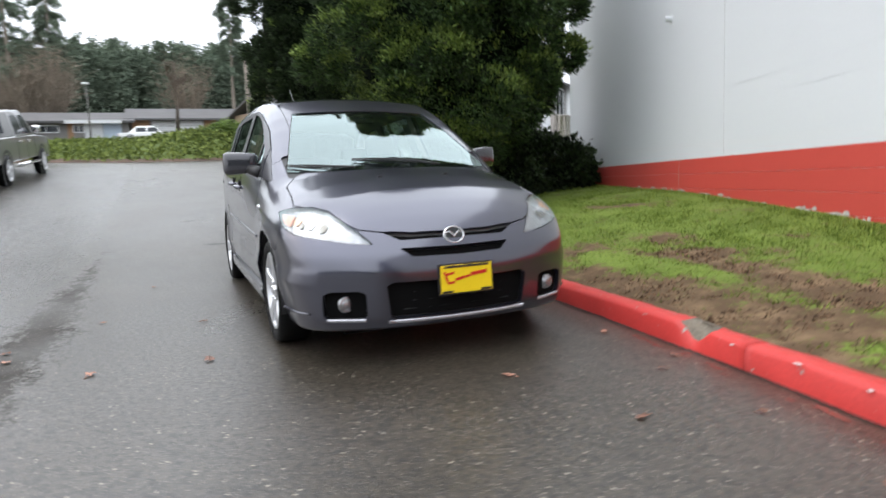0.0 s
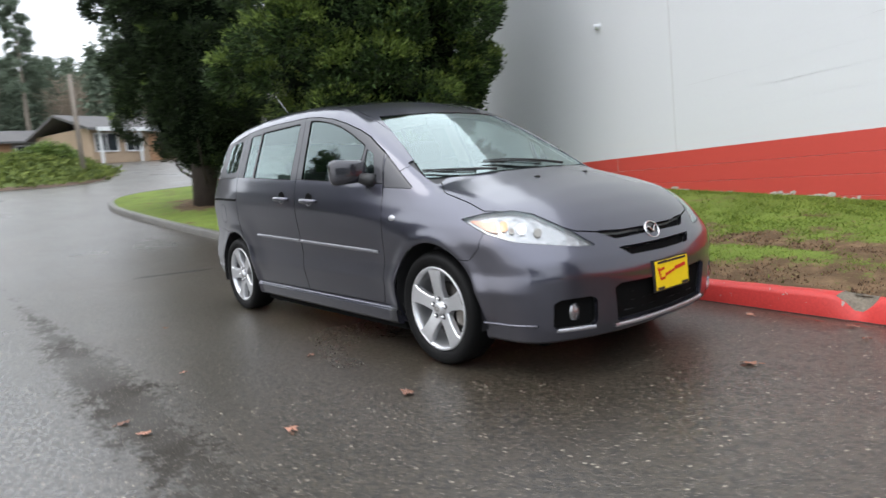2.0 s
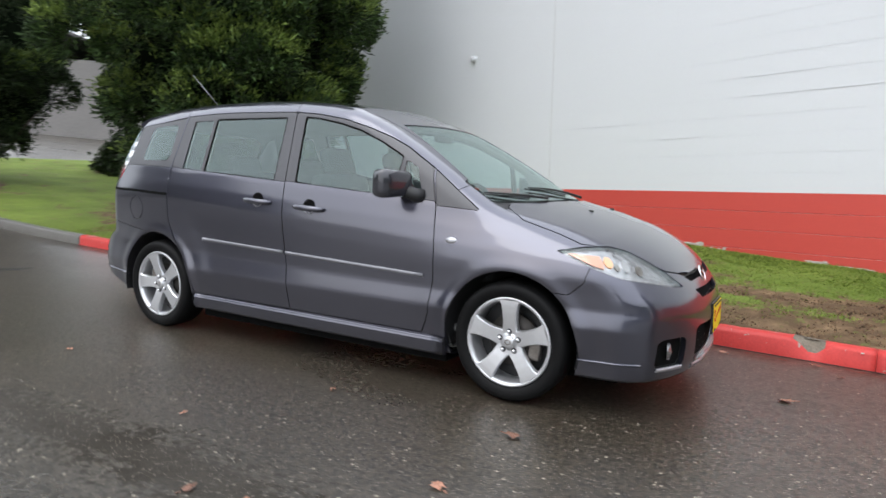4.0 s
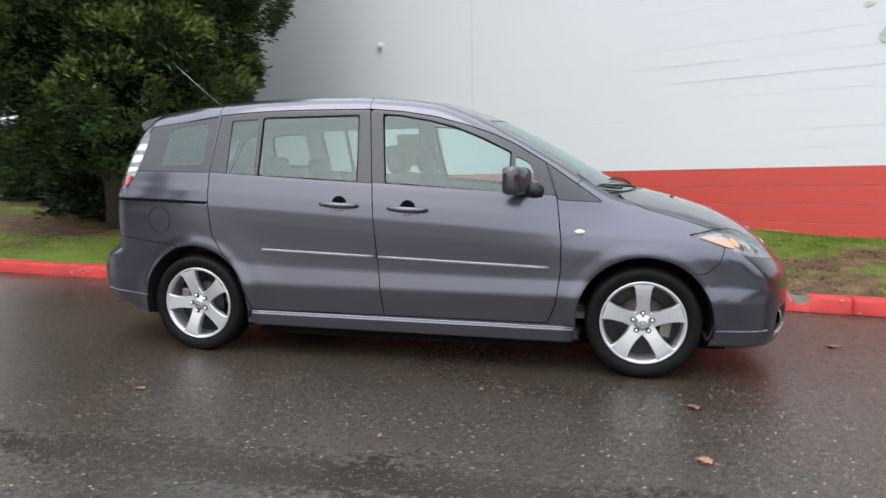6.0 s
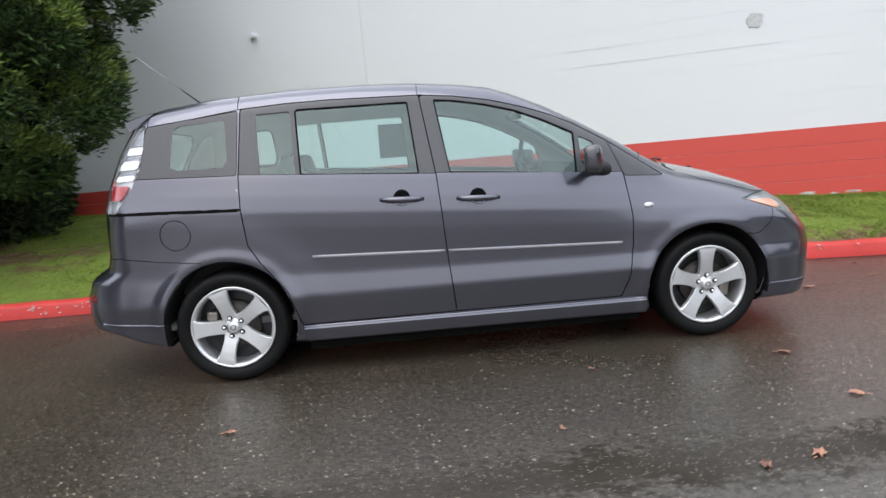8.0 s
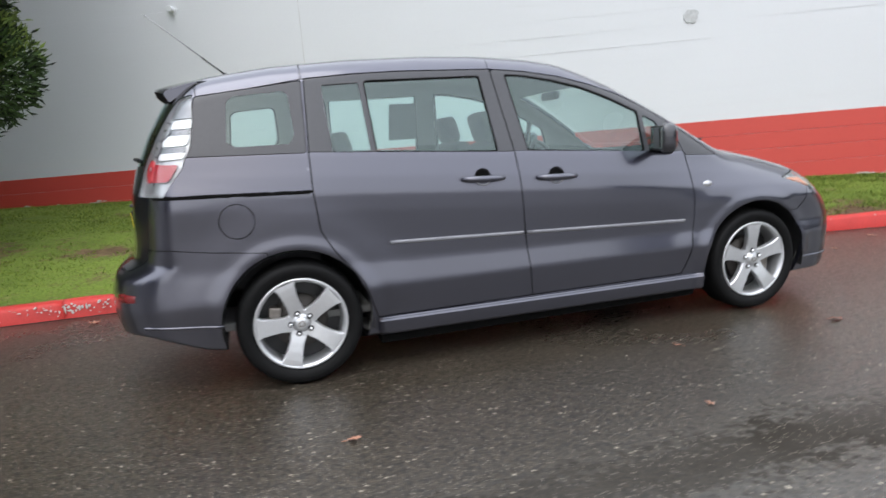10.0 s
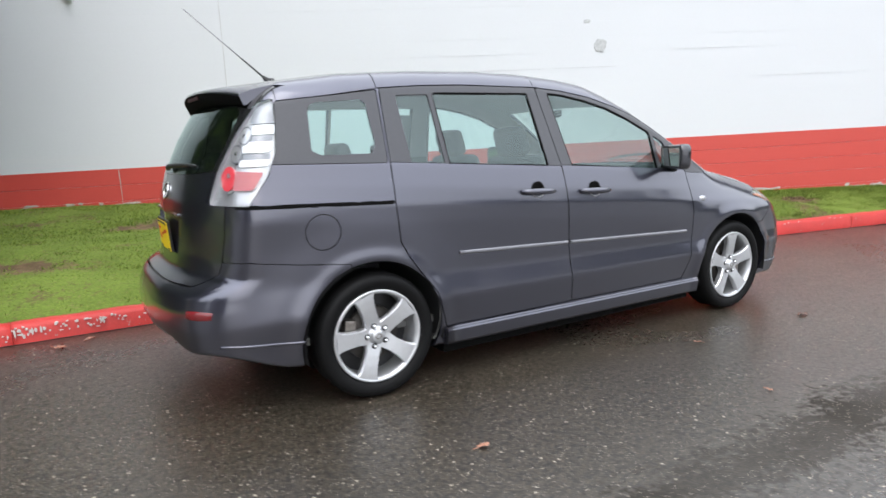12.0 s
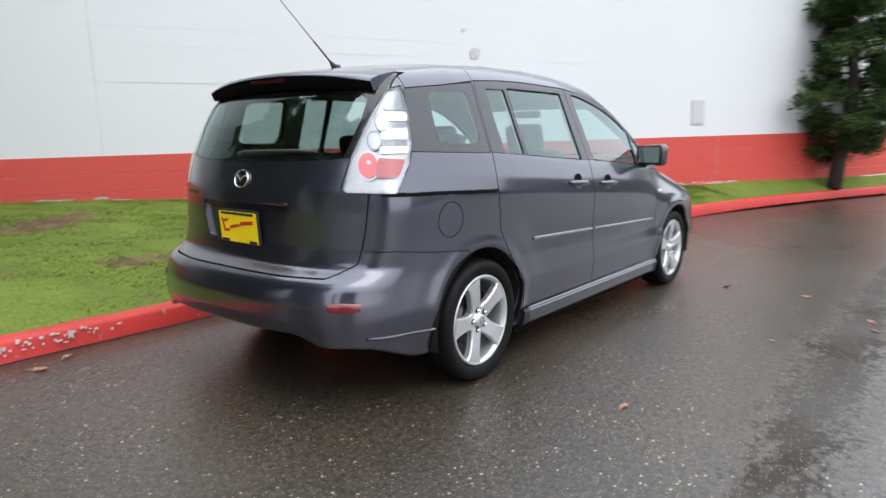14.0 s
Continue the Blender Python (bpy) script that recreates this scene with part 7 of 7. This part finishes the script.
        box(bm, (L - 0.10, s * (wid - 0.2) - 0.16, belt - 0.36), (L + 0.012, s * (wid - 0.2) + 0.16, belt - 0.2), 0.02)
        part("head_light", bm, REFLECTOR, root, "clear head light")
        if pickup:
            v, f = tube([(-0.9, s * (wid + 0.04), 0.46), (1.25, s * (wid + 0.04), 0.46)], 0.05, 10)
            piece("running_board", v, f, CHROME, root, "chrome running board", True)
    for x in (L, -L):
        bm = bmesh.new()
        box(bm, (x - 0.10, -wid + 0.02, sill - 0.08), (x + 0.06, wid - 0.02, sill + 0.16), 0.04)
        part("bumper", bm, CHROME if pickup else paint, root, "bumper")
    return root


SILVER = surface("silver truck paint", (0.21, 0.21, 0.205), 0.35, 0.5, vary=0.06, bump=0, coat=0.8)
WHITE_PAINT = surface("white car paint", (0.72, 0.72, 0.72), 0.3, vary=0.04, bump=0, coat=0.8)
simple_car("pickup_truck", "silver pickup truck with chrome running boards parked on the slope", Matrix.Translation((-15.6, -5.8, rise(-15.6) + camber(-15.6, -5.0) - 0.02)) @ pose(0, 0, 0, 0, -5.4, 176), SILVER, 5.7, True)
simple_car("sedan", "white sedan parked before the houses", Matrix.Translation((-54.5, -2.2, rise(-54.5) - 0.2)) @ pose(0, 0, 0, 0, 0, 84), WHITE_PAINT, 4.6)


def pole(name, label, x, y, height, r, lean=0.0):
    root = thing(name, label, "pole", at=Matrix.Translation((x, y, rise(x))))
    v, f = tube([(0, 0, -0.3), (lean * 0.5, 0, height * 0.5), (lean, 0, height)], [r, r * 0.9, r * 0.75], 12)
    piece("shaft", v, f, surface("weathered pole wood", (0.20, 0.17, 0.14), 0.85, vary=0.3, fine=20), root, "weathered grey wood", True)
    return root


pole("utility_pole", "weathered wooden utility pole on the bank", -25.2, 2.35, 4.2, 0.10)
# these three share the woods' haze-lightened needle colour
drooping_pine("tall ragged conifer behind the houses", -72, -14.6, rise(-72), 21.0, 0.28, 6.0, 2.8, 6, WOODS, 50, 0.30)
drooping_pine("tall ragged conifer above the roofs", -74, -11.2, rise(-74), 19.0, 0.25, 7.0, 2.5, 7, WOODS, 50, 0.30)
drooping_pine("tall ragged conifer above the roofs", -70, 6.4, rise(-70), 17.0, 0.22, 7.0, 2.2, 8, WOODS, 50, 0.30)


for px, py, ph in ((-31, -15.5, 13), (-36, -20, 15), (-30, -24, 14)):
    drooping_pine("tall dark pine across the car park", px, py, rise(px), ph, 0.2, 2.5, 3.0, int(100 + ph + px), LEAF_DARK, 24, 0.5)


def lamp_post():
    root = thing("street_lamp", "street lamp with a white head before the houses", "street lamp", at=Matrix.Translation((-55, -6.6, rise(-55))))
    v, f = tube([(0, 0, -0.2), (0, 0, 2.5), (0, 0, 4.6)], [0.07, 0.055, 0.045], 10)
    piece("post", v, f, GREY_KERB, root, "grey post", True)
    bm = bmesh.new()
    box(bm, (-0.15, -0.32, 4.6), (0.15, 0.22, 4.76), 0.05)
    part("lamp_head", bm, SIDING_WHITE, root, "white lamp head", True)


lamp_post()


def bare_tree(name, label, x, y, z, height, seed, material=BARE, trunk=0.16, forks=4):
    rnd = random.Random(seed)
    root = thing(name, label, "tree", at=Matrix.Translation((x, y, z)))
    tv, tf = [], []
    v, f = tube([(0, 0, -0.3), (0.05, 0.03, height * 0.2), (0.0, 0.1, height * 0.38)], [trunk, trunk * 0.8, trunk * 0.65], 8)
    piece("trunk", v, f, BARK, root, "dark trunk", True)

    def grow(p, d, length, r, depth):
        e = p + d * length
        mid = p.lerp(e, 0.5) + Vector((rnd.uniform(-1, 1), rnd.uniform(-1, 1), 0)) * length * 0.08
        a, b = tube([p, mid, e], [r, r * 0.8, r * 0.6], 5 if depth < 2 else 3, False)
        n = len(tv)
        tv.extend(a)
        tf.extend([tuple(i + n for i in q) for q in b])
        if depth < forks:
            for _ in range(3 if depth else 4):
                nd = (d + Vector((rnd.uniform(-1, 1), rnd.uniform(-1, 1), rnd.uniform(-0.25, 0.7))) * 0.75).normalized()
                grow(e if rnd.random() < 0.6 else mid, nd, length * rnd.uniform(0.6, 0.8), r * 0.6, depth + 1)

    grow(Vector((0, 0.1, height * 0.36)), Vector((0, 0, 1)), height * 0.18, trunk * 0.6, 0)
    piece("branches", tv, tf, material, root, "bare winter branches")["kind"] = "stuff"
    return root


DARK_TWIG = surface("dark twigs", (0.10, 0.075, 0.058), 0.9, vary=0.3, bump=0)
bare_tree("bare_tree", "spreading bare winter tree beyond the bank", -44, -0.25, rise(-44) + 0.1, 6.4, 3, DARK_TWIG, 0.17, 6)


def woods():
    """Firs and bare trees far behind the houses, thinner round the rest of the horizon."""
    rnd = np.random.default_rng(11)
    verts, faces, base, ang, r, h = [], [], 0, 0.0, 1.0, 1.0
    tall = ((-62.0, 12.9, 16.5), (-64.0, 15.4, 17.5), (-61.0, 10.9, 11.0))
    for k in range(-len(tall), 680):
        ahead = k < 420
        if 0 <= k < 420:
            ang = math.pi + rnd.uniform(-0.45, 0.22)
            r = rnd.uniform(84, 118)
            h = r * rnd.uniform(0.120, 0.160)
        elif k > 0:
            side = k % 4 == 0
            ang = math.pi + (rnd.uniform(0.42, 0.80) if side else rnd.uniform(2.15, 5.5))
            r = rnd.uniform(42, 58) if side else rnd.uniform(60, 84)
            h = rnd.uniform(9, 13) if side else rnd.uniform(8, 11)
        x, y = r * math.cos(ang), r * math.sin(ang)
        if k < 0:
            x, y, h = tall[k]
        w = h * rnd.uniform(0.13, 0.20)
        z = rise(x) - 1
        n = 420 if ahead else 120
        n = 1100 if k < 0 else n
        t = rnd.random(n) ** 0.7
        a = rnd.uniform(0, 2 * math.pi, n)
        rr = w * (1 - t) * rnd.uniform(0.45, 1.1, n) * (0.75 + 0.25 * np.sin(t * 40 + k)) + 0.10
        p = np.stack([x + rr * np.cos(a), y + rr * np.sin(a), z + h * (0.05 + 0.95 * t)], 1)
        d = np.stack([np.cos(a), np.sin(a), -0.45 + 0 * a], 1)
        q, qf = leaf_cards(p, d, 0.42 if ahead else 1.5, rnd, 2, 0.22, 0.3, 0.26)
        verts.append(q)
        faces.append(qf + base)
        base += len(q)
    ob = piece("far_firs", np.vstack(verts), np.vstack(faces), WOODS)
    tagged(ob, "fir woods far behind the houses, coloured pale for haze", "woods", kind="stuff")
    tv, tf = [], []
    r2 = random.Random(6)

    def twig(points, radii):
        a, b = tube(points, radii, 3, False)
        n = len(tv)
        tv.extend(a)
        tf.extend([tuple(i + n for i in q) for q in b])

    spots = [(0.150, 0.215, 22), (-0.045, -0.01, 3), (-0.30, -0.14, 14)]
    for lo, hi, count in spots:
        for k in range(count):
            ang = math.pi + r2.uniform(lo, hi)
            r = r2.uniform(70, 82)
            x, y = r * math.cos(ang), r * math.sin(ang)
            h, z = r2.uniform(7.5, 10.5), rise(x) - 0.5
            for j in range(26):
                a0 = Vector((x, y, z + h * r2.uniform(0.05, 0.4)))
                b0 = Vector((x + r2.gauss(0, h * 0.17), y + r2.gauss(0, h * 0.17), z + h * r2.uniform(0.6, 1.0)))
                twig([a0, a0.lerp(b0, 0.5) + Vector((r2.gauss(0, 0.3), r2.gauss(0, 0.3), 0.2)), b0], [0.05, 0.03, 0.012])
                for _ in range(12):
                    c0 = a0.lerp(b0, r2.uniform(0.3, 1))
                    twig([c0, c0 + Vector((r2.gauss(0, 0.8), r2.gauss(0, 0.8), r2.uniform(-0.1, 0.9)))], [0.018, 0.008])
    ob = piece("far_bare_trees", tv, tf, BARE)
    tagged(ob, "brown bare winter trees before the woods", "woods", kind="stuff")


woods()


def chain_fence():
    """A wire fence with steel posts beyond the shrubs."""
    root = thing("chain_link_fence", "grey wire fence with steel posts behind the shrubs", "fence")
    ends = (Vector((-9.4, 9.0, 0)), Vector((-18.5, 14.0, 0)))
    for k in range(6):
        p = ends[0].lerp(ends[1], k / 5)
        z = rise(p.x) + 0.1
        v, f = tube([(p.x, p.y, z - 0.2), (p.x, p.y, z + 1.9)], 0.035, 8)
        piece("post", v, f, STEEL, root, "dark steel post", True)
    a, b = ends
    za, zb = rise(a.x) + 0.1, rise(b.x) + 0.1
    v, f = tube([(a.x, a.y, za + 1.85), (b.x, b.y, zb + 1.85)], 0.022, 8)
    piece("top_rail", v, f, STEEL, root, "", True)
    tv, tf = [], []
    for k in range(150):
        for s in (-1, 1):
            t0 = k / 150
            t1 = t0 + s * 0.17
            if not 0 <= t1 <= 1:
                continue
            p, q = a.lerp(b, t0), a.lerp(b, t1)
            u, w = tube([(p.x, p.y, za + (zb - za) * t0 + 0.05), (q.x, q.y, za + (zb - za) * t1 + 1.83)], 0.003, 3, False)
            n = len(tv)
            tv.extend(u)
            tf.extend([tuple(i + n for i in c) for c in w])
    piece("wire_mesh", tv, tf, STEEL, root, "woven wire")


chain_fence()


# ---- small things ----
def ground_z(x, y):
    return rise(x) - 0.012 * max(0.0, x - 1.8)


def fallen_leaf(x, y, size, turn, seed, on_lawn=False):
    rnd = random.Random(seed)
    n = 15
    verts = [(0, 0, 0.012)]
    for k in range(n):
        a = 2 * math.pi * k / n
        r = size * (0.55 + 0.45 * abs(math.cos(2.5 * a)) ** 1.5) * rnd.uniform(0.85, 1.1)
        verts.append((r * math.cos(a), r * 0.75 * math.sin(a), 0.004 + 0.012 * rnd.random()))
    faces = [(0, k + 1, (k + 1) % n + 1) for k in range(n)]
    stem = tube([(-size * 0.9, 0, 0.006), (-size * 1.5, size * 0.15, 0.006)], [0.003, 0.002], 4)
    v, f = joined((verts, faces), stem)
    ob = piece("fallen_leaf", v, f, DEAD_LEAF)
    z = lawn_height(x, y) if on_lawn else ground_z(x, y)
    ob.matrix_world = pose(x, y, z + 0.001, rnd.uniform(-6, 6), rnd.uniform(-6, 6), turn)
    tagged(ob, "brown wet leaf fallen on the asphalt" if not on_lawn else "brown leaf lying on the grass", "leaf", "fallen leaves")


LEAVES = ((1.59, -1.26, 0.06), (1.05, -2.32, 0.05), (0.82, -2.36, 0.045), (0.54, -1.23, 0.04), (1.55, -1.85, 0.055), (2.62, 0.06, 0.065), (2.89, 0.77, 0.035), (3.32, 0.28, 0.05), (-2.73, 1.09, 0.07), (-1.26, -1.58, 0.045),
          (-2.55, 1.2, 0.05), (3.5, 0.75, 0.04), (4.1, 0.6, 0.05), (2.2, 0.95, 0.045), (2.75, 0.98, 0.04), (5.2, 0.55, 0.04), (0.2, -1.9, 0.03), (6.4, 0.2, 0.04))
for i, (x, y, s) in enumerate(LEAVES):
    fallen_leaf(x, y, s * 0.72, 40 * i, i)


def along(x):
    """Metres along the wall at a given x."""
    return x / math.cos(math.atan(WALL_SLOPE))


# marks on the wall: a stub of pipe, a plastered patch, a covered vent, fine cracks, peeled paint along the foot
PLASTER = surface("rough grey plaster", (0.46, 0.47, 0.47), 0.85, vary=0.25, big=6, fine=30, bump=0.8)
PEELED = surface("peeled paint and bare block", (0.42, 0.40, 0.37), 0.85, vary=0.35, big=9, fine=40, bump=0.8)
JOINT_FILL = surface("joint filler", (0.52, 0.52, 0.52), 0.8, vary=0.12, big=3, fine=30)
CRACK = surface("dark hairline crack", (0.46, 0.46, 0.46), 0.9, vary=0.2)


def wall_thing(name, label, category, verts, faces, material, s, z):
    ob = piece(name, verts, faces, material)
    ob.matrix_world = wall_matrix() @ Matrix.Translation((s, 0, z))
    return tagged(ob, label, category)


v, f = joined(lathe([(0.0, -0.10), (0.035, -0.10), (0.04, -0.095), (0.04, 0.0)], 16), lathe([(0.04, -0.012), (0.065, -0.010), (0.065, 0.0)], 16))
wall_thing("pipe_stub", "short white painted pipe stub in the wall", "pipe", v, f, WHITE_WALL, along(-2.2), 2.045)


def ragged(w, h, out, seed, n=22):
    rnd = random.Random(seed)
    verts = [(0, -out - 0.004, 0)]
    for k in range(n):
        a = 2 * math.pi * k / n
        r = 1 / max(abs(math.cos(a)), abs(math.sin(a))) ** 0.7 * rnd.uniform(0.78, 1.08)
        verts.append((r * w / 2 * math.cos(a), -out, r * h / 2 * math.sin(a)))
    for k in range(n):
        x, y, z = verts[k + 1]
        verts.append((x * 1.04, -0.002, z * 1.04))
    faces = [(0, k + 1, (k + 1) % n + 1) for k in range(n)] + [(k + 1, n + k + 1, n + (k + 1) % n + 1, (k + 1) % n + 1) for k in range(n)]
    return verts, faces


v, f = ragged(0.18, 0.17, 0.010, 1)
wall_thing("plaster_patch", "rough square plaster patch on the white wall", "patch", v, f, PLASTER, along(3.97), 1.30)
v, f = ragged(0.10, 0.05, 0.006, 2)
wall_thing("plaster_patch", "small plaster spot above the patch", "patch", v, f, PLASTER, along(3.80), 1.62)
bm = bmesh.new()
box(bm, (-0.17, -0.014, -0.22), (0.17, 0.0, 0.22), 0.006)
box(bm, (-0.15, -0.018, -0.20), (0.15, -0.0145, 0.20), 0.001)
vent = part("vent_cover", bm, surface("grey vent cover", (0.48, 0.49, 0.50), 0.6, vary=0.08), None)
vent.matrix_world = wall_matrix() @ Matrix.Translation((along(8.44), -0.003, 0.435))
tagged(vent, "grey rectangular vent cover on the white wall", "vent")


def crack(s0, s1, z, seed, thick=0.004):
    verts, faces, n = [], [], 14
    for i in range(n):
        s = s0 + (s1 - s0) * i / (n - 1)
        w = thick * (0.4 + 0.6 * math.sin(math.pi * (i + 0.5) / n))
        dz = 0.006 * noise.noise(Vector((s * 6, seed, 0)))
        verts += [(s, -0.0035, z + dz - w), (s, -0.0035, z + dz + w), (s, 0.0, z + dz + w * 1.4)]
    faces = [(3 * i, 3 * i + 3, 3 * i + 4, 3 * i + 1) for i in range(n - 1)] + [(3 * i + 1, 3 * i + 4, 3 * i + 5, 3 * i + 2) for i in range(n - 1)]
    ob = piece("wall_crack", verts, faces, CRACK)
    ob.matrix_world = wall_matrix()
    tagged(ob, "fine dark crack along a mortar joint", "crack", "cracks in the wall")


for k, (x0, x1, z) in enumerate(((2.0, 3.22, 5), (3.35, 4.2, 5), (1.9, 2.7, 6), (-0.4, 0.6, 4), (5.0, 5.9, 6), (0.9, 1.5, 3), (6.2, 7.4, 4))):
    crack(along(x0), along(x1), z * COURSE + 0.001, k, 0.0018 if k < 2 else 0.0010)

def flaked_foot(x0, x1, seed):
    """Ragged flakes of peeled paint along the foot of the wall, just over the grass."""
    rnd = random.Random(seed)
    verts, faces = [], []
    s, end = along(x0), along(x1)
    while s < end:
        w, h = rnd.uniform(0.04, 0.20), rnd.uniform(0.014, 0.052)
        xw = s * math.cos(math.atan(WALL_SLOPE))
        z = float(back_height(xw)) - 1.06 - 0.0195 * s + rnd.uniform(-0.02, 0.025)
        v, f = ragged(w, h, 0.004, rnd.random(), 12)
        n = len(verts)
        verts += [(a + s, b, c + z + rnd.uniform(-0.004, 0.004)) for a, b, c in v]
        faces += [tuple(i + n for i in q) for q in f]
        s += rnd.uniform(0.02, 0.15) if rnd.random() < 0.9 else rnd.uniform(0.2, 0.6)
    wall_thing("peeled_patch", "flakes of pale peeled paint along the wall's foot", "patch", verts, faces, PEELED, 0, 0)["kind"] = "stuff"


for k, (x0, x1) in enumerate(((-4.6, -3.4), (-3.0, -1.7), (-1.2, 0.3), (0.9, 1.9), (2.7, 3.5), (4.2, 5.1), (5.9, 6.8), (7.5, 9.6))):
    flaked_foot(x0, x1, 50 + k)

# a filled control joint down the wall and its pale run on the red band
for x, z0, z1, tone in ((-0.62, 0.0, 5.5, CRACK), (-1.93, -0.5, 0.0, PEELED), (9.0, -0.75, 0.0, PEELED)):
    verts, faces, n = [], [], 40
    for i in range(n):
        z = z0 + (z1 - z0) * i / (n - 1)
        w = 0.0035 + 0.0025 * noise.noise(Vector((z * 3, x, 0)))
        s = along(x) + 0.004 * noise.noise(Vector((z * 2, 3, x)))
        verts += [(s - w - 0.002, 0.0, z), (s - w, -0.0045, z), (s + w, -0.0045, z), (s + w + 0.002, 0.0, z)]
    faces = [(4 * i + a, 4 * i + a + 1, 4 * i + a + 5, 4 * i + a + 4) for i in range(n - 1) for a in range(3)]
    wall_thing("control_joint", "thin upright filled joint in the wall", "joint", verts, faces, JOINT_FILL if tone is CRACK else PEELED, 0, 0)


# pale scratches and chips in the kerb's paint
def kerb_marks(label, spots, material, seed):
    rnd = random.Random(seed)
    verts, faces = [], []
    for x, z, w, h in spots:
        n, k = len(verts), 9
        y = kerb_y(x)
        turn = (kerb_y(x + 0.05) - kerb_y(x - 0.05)) / 0.1
        verts.append((x, y - 0.010, z))
        for i in range(k):
            a = 2 * math.pi * i / k
            r = rnd.uniform(0.6, 1.1)
            dx = r * w / 2 * math.cos(a)
            verts.append((x + dx, y + turn * dx - 0.0085, z + rise(x) + r * h / 2 * math.sin(a)))
        verts += [(vx, vy + 0.012, vz) for vx, vy, vz in verts[n + 1:n + 1 + k]]
        faces += [(n, n + 1 + i, n + 1 + (i + 1) % k) for i in range(k)]
        faces += [(n + 1 + i, n + 1 + k + i, n + 1 + k + (i + 1) % k, n + 1 + (i + 1) % k) for i in range(k)]
    ob = piece("kerb_chips", verts, faces, material)
    tagged(ob, label, "paint chips", kind="stuff")


PALE_CHIP = surface("bared pale concrete", (0.50, 0.46, 0.43), 0.8, vary=0.2, fine=60)
r_ = random.Random(8)
marks = [(-2.98, 0.075, 0.016, 0.07), (-2.955, 0.09, 0.03, 0.018), (-2.945, 0.065, 0.028, 0.02), (-2.93, 0.05, 0.02, 0.03), (-2.88, 0.08, 0.016, 0.065), (-2.86, 0.085, 0.02, 0.03), (-2.83, 0.08, 0.015, 0.05),
         (-3.02, 0.06, 0.012, 0.03), (-2.62, 0.105, 0.03, 0.02), (-2.56, 0.11, 0.04, 0.015), (-2.45, 0.10, 0.03, 0.02)]
marks += [(r_.uniform(-4.5, -2.1), r_.uniform(0.03, 0.11), r_.uniform(0.008, 0.03), r_.uniform(0.006, 0.016)) for _ in range(40)]
marks += [(r_.uniform(-3.3, -2.3), r_.uniform(0.06, 0.118), r_.uniform(0.006, 0.024), r_.uniform(0.006, 0.022)) for _ in range(45)]
marks += [(r_.uniform(2.9, 6.5), r_.uniform(0.09, 0.115), r_.uniform(0.01, 0.05), r_.uniform(0.005, 0.012)) for _ in range(10)]
kerb_marks("pale chips and scratches in the red kerb paint", marks, PALE_CHIP, 3)


# grime along the kerb's foot, and red paint that ran onto the asphalt
def foot_strip():
    verts, faces, n = [], [], 260
    for i in range(n):
        x = -6.0 + 17.0 * i / (n - 1)
        w = 0.028 + 0.020 * noise.noise(Vector((x * 4, 1, 0))) + 0.012 * noise.noise(Vector((x * 15, 4, 0)))
        y = kerb_y(x)
        z = ground_z(x, y)
        verts += [(x, y + 0.02, z + 0.004), (x, y - max(0.004, w), z + 0.0025)]
    faces = [(2 * i, 2 * i + 2, 2 * i + 3, 2 * i + 1) for i in range(n - 1)]
    ob = piece("gutter_grime", verts, faces, surface("wet dark grime", (0.022, 0.018, 0.014), 0.5, vary=0.5, fine=60, bump=0.8), smooth=True)
    tagged(ob, "dark wet grime along the kerb", "grime", kind="stuff")
    rnd = random.Random(17)
    verts, faces = [], []
    for k in range(46):
        x = rnd.uniform(2.3, 7.5)
        y = kerb_y(x) - rnd.uniform(0.05, 0.13)
        turn = (kerb_y(x + 0.05) - kerb_y(x - 0.05)) / 0.1
        n, m = len(verts), 16
        lx, ly = rnd.uniform(0.02, 0.08), rnd.uniform(0.006, 0.016)
        z = ground_z(x, y) + 0.0035
        for i in range(m):
            a = 2 * math.pi * i / m
            r = rnd.uniform(0.25, 1.1)
            dx = r * lx * math.cos(a)
            verts.append((x + dx, y + turn * dx + r * ly * math.sin(a), z))
        faces.append(tuple(range(n, n + m)))
    ob = piece("paint_splash", verts, faces, surface("worn red paint on asphalt", (0.24, 0.055, 0.042), 0.5, vary=0.5, fine=50, bump=0.4))
    tagged(ob, "worn red paint splashed on asphalt along the kerb", "paint", kind="stuff")


foot_strip()
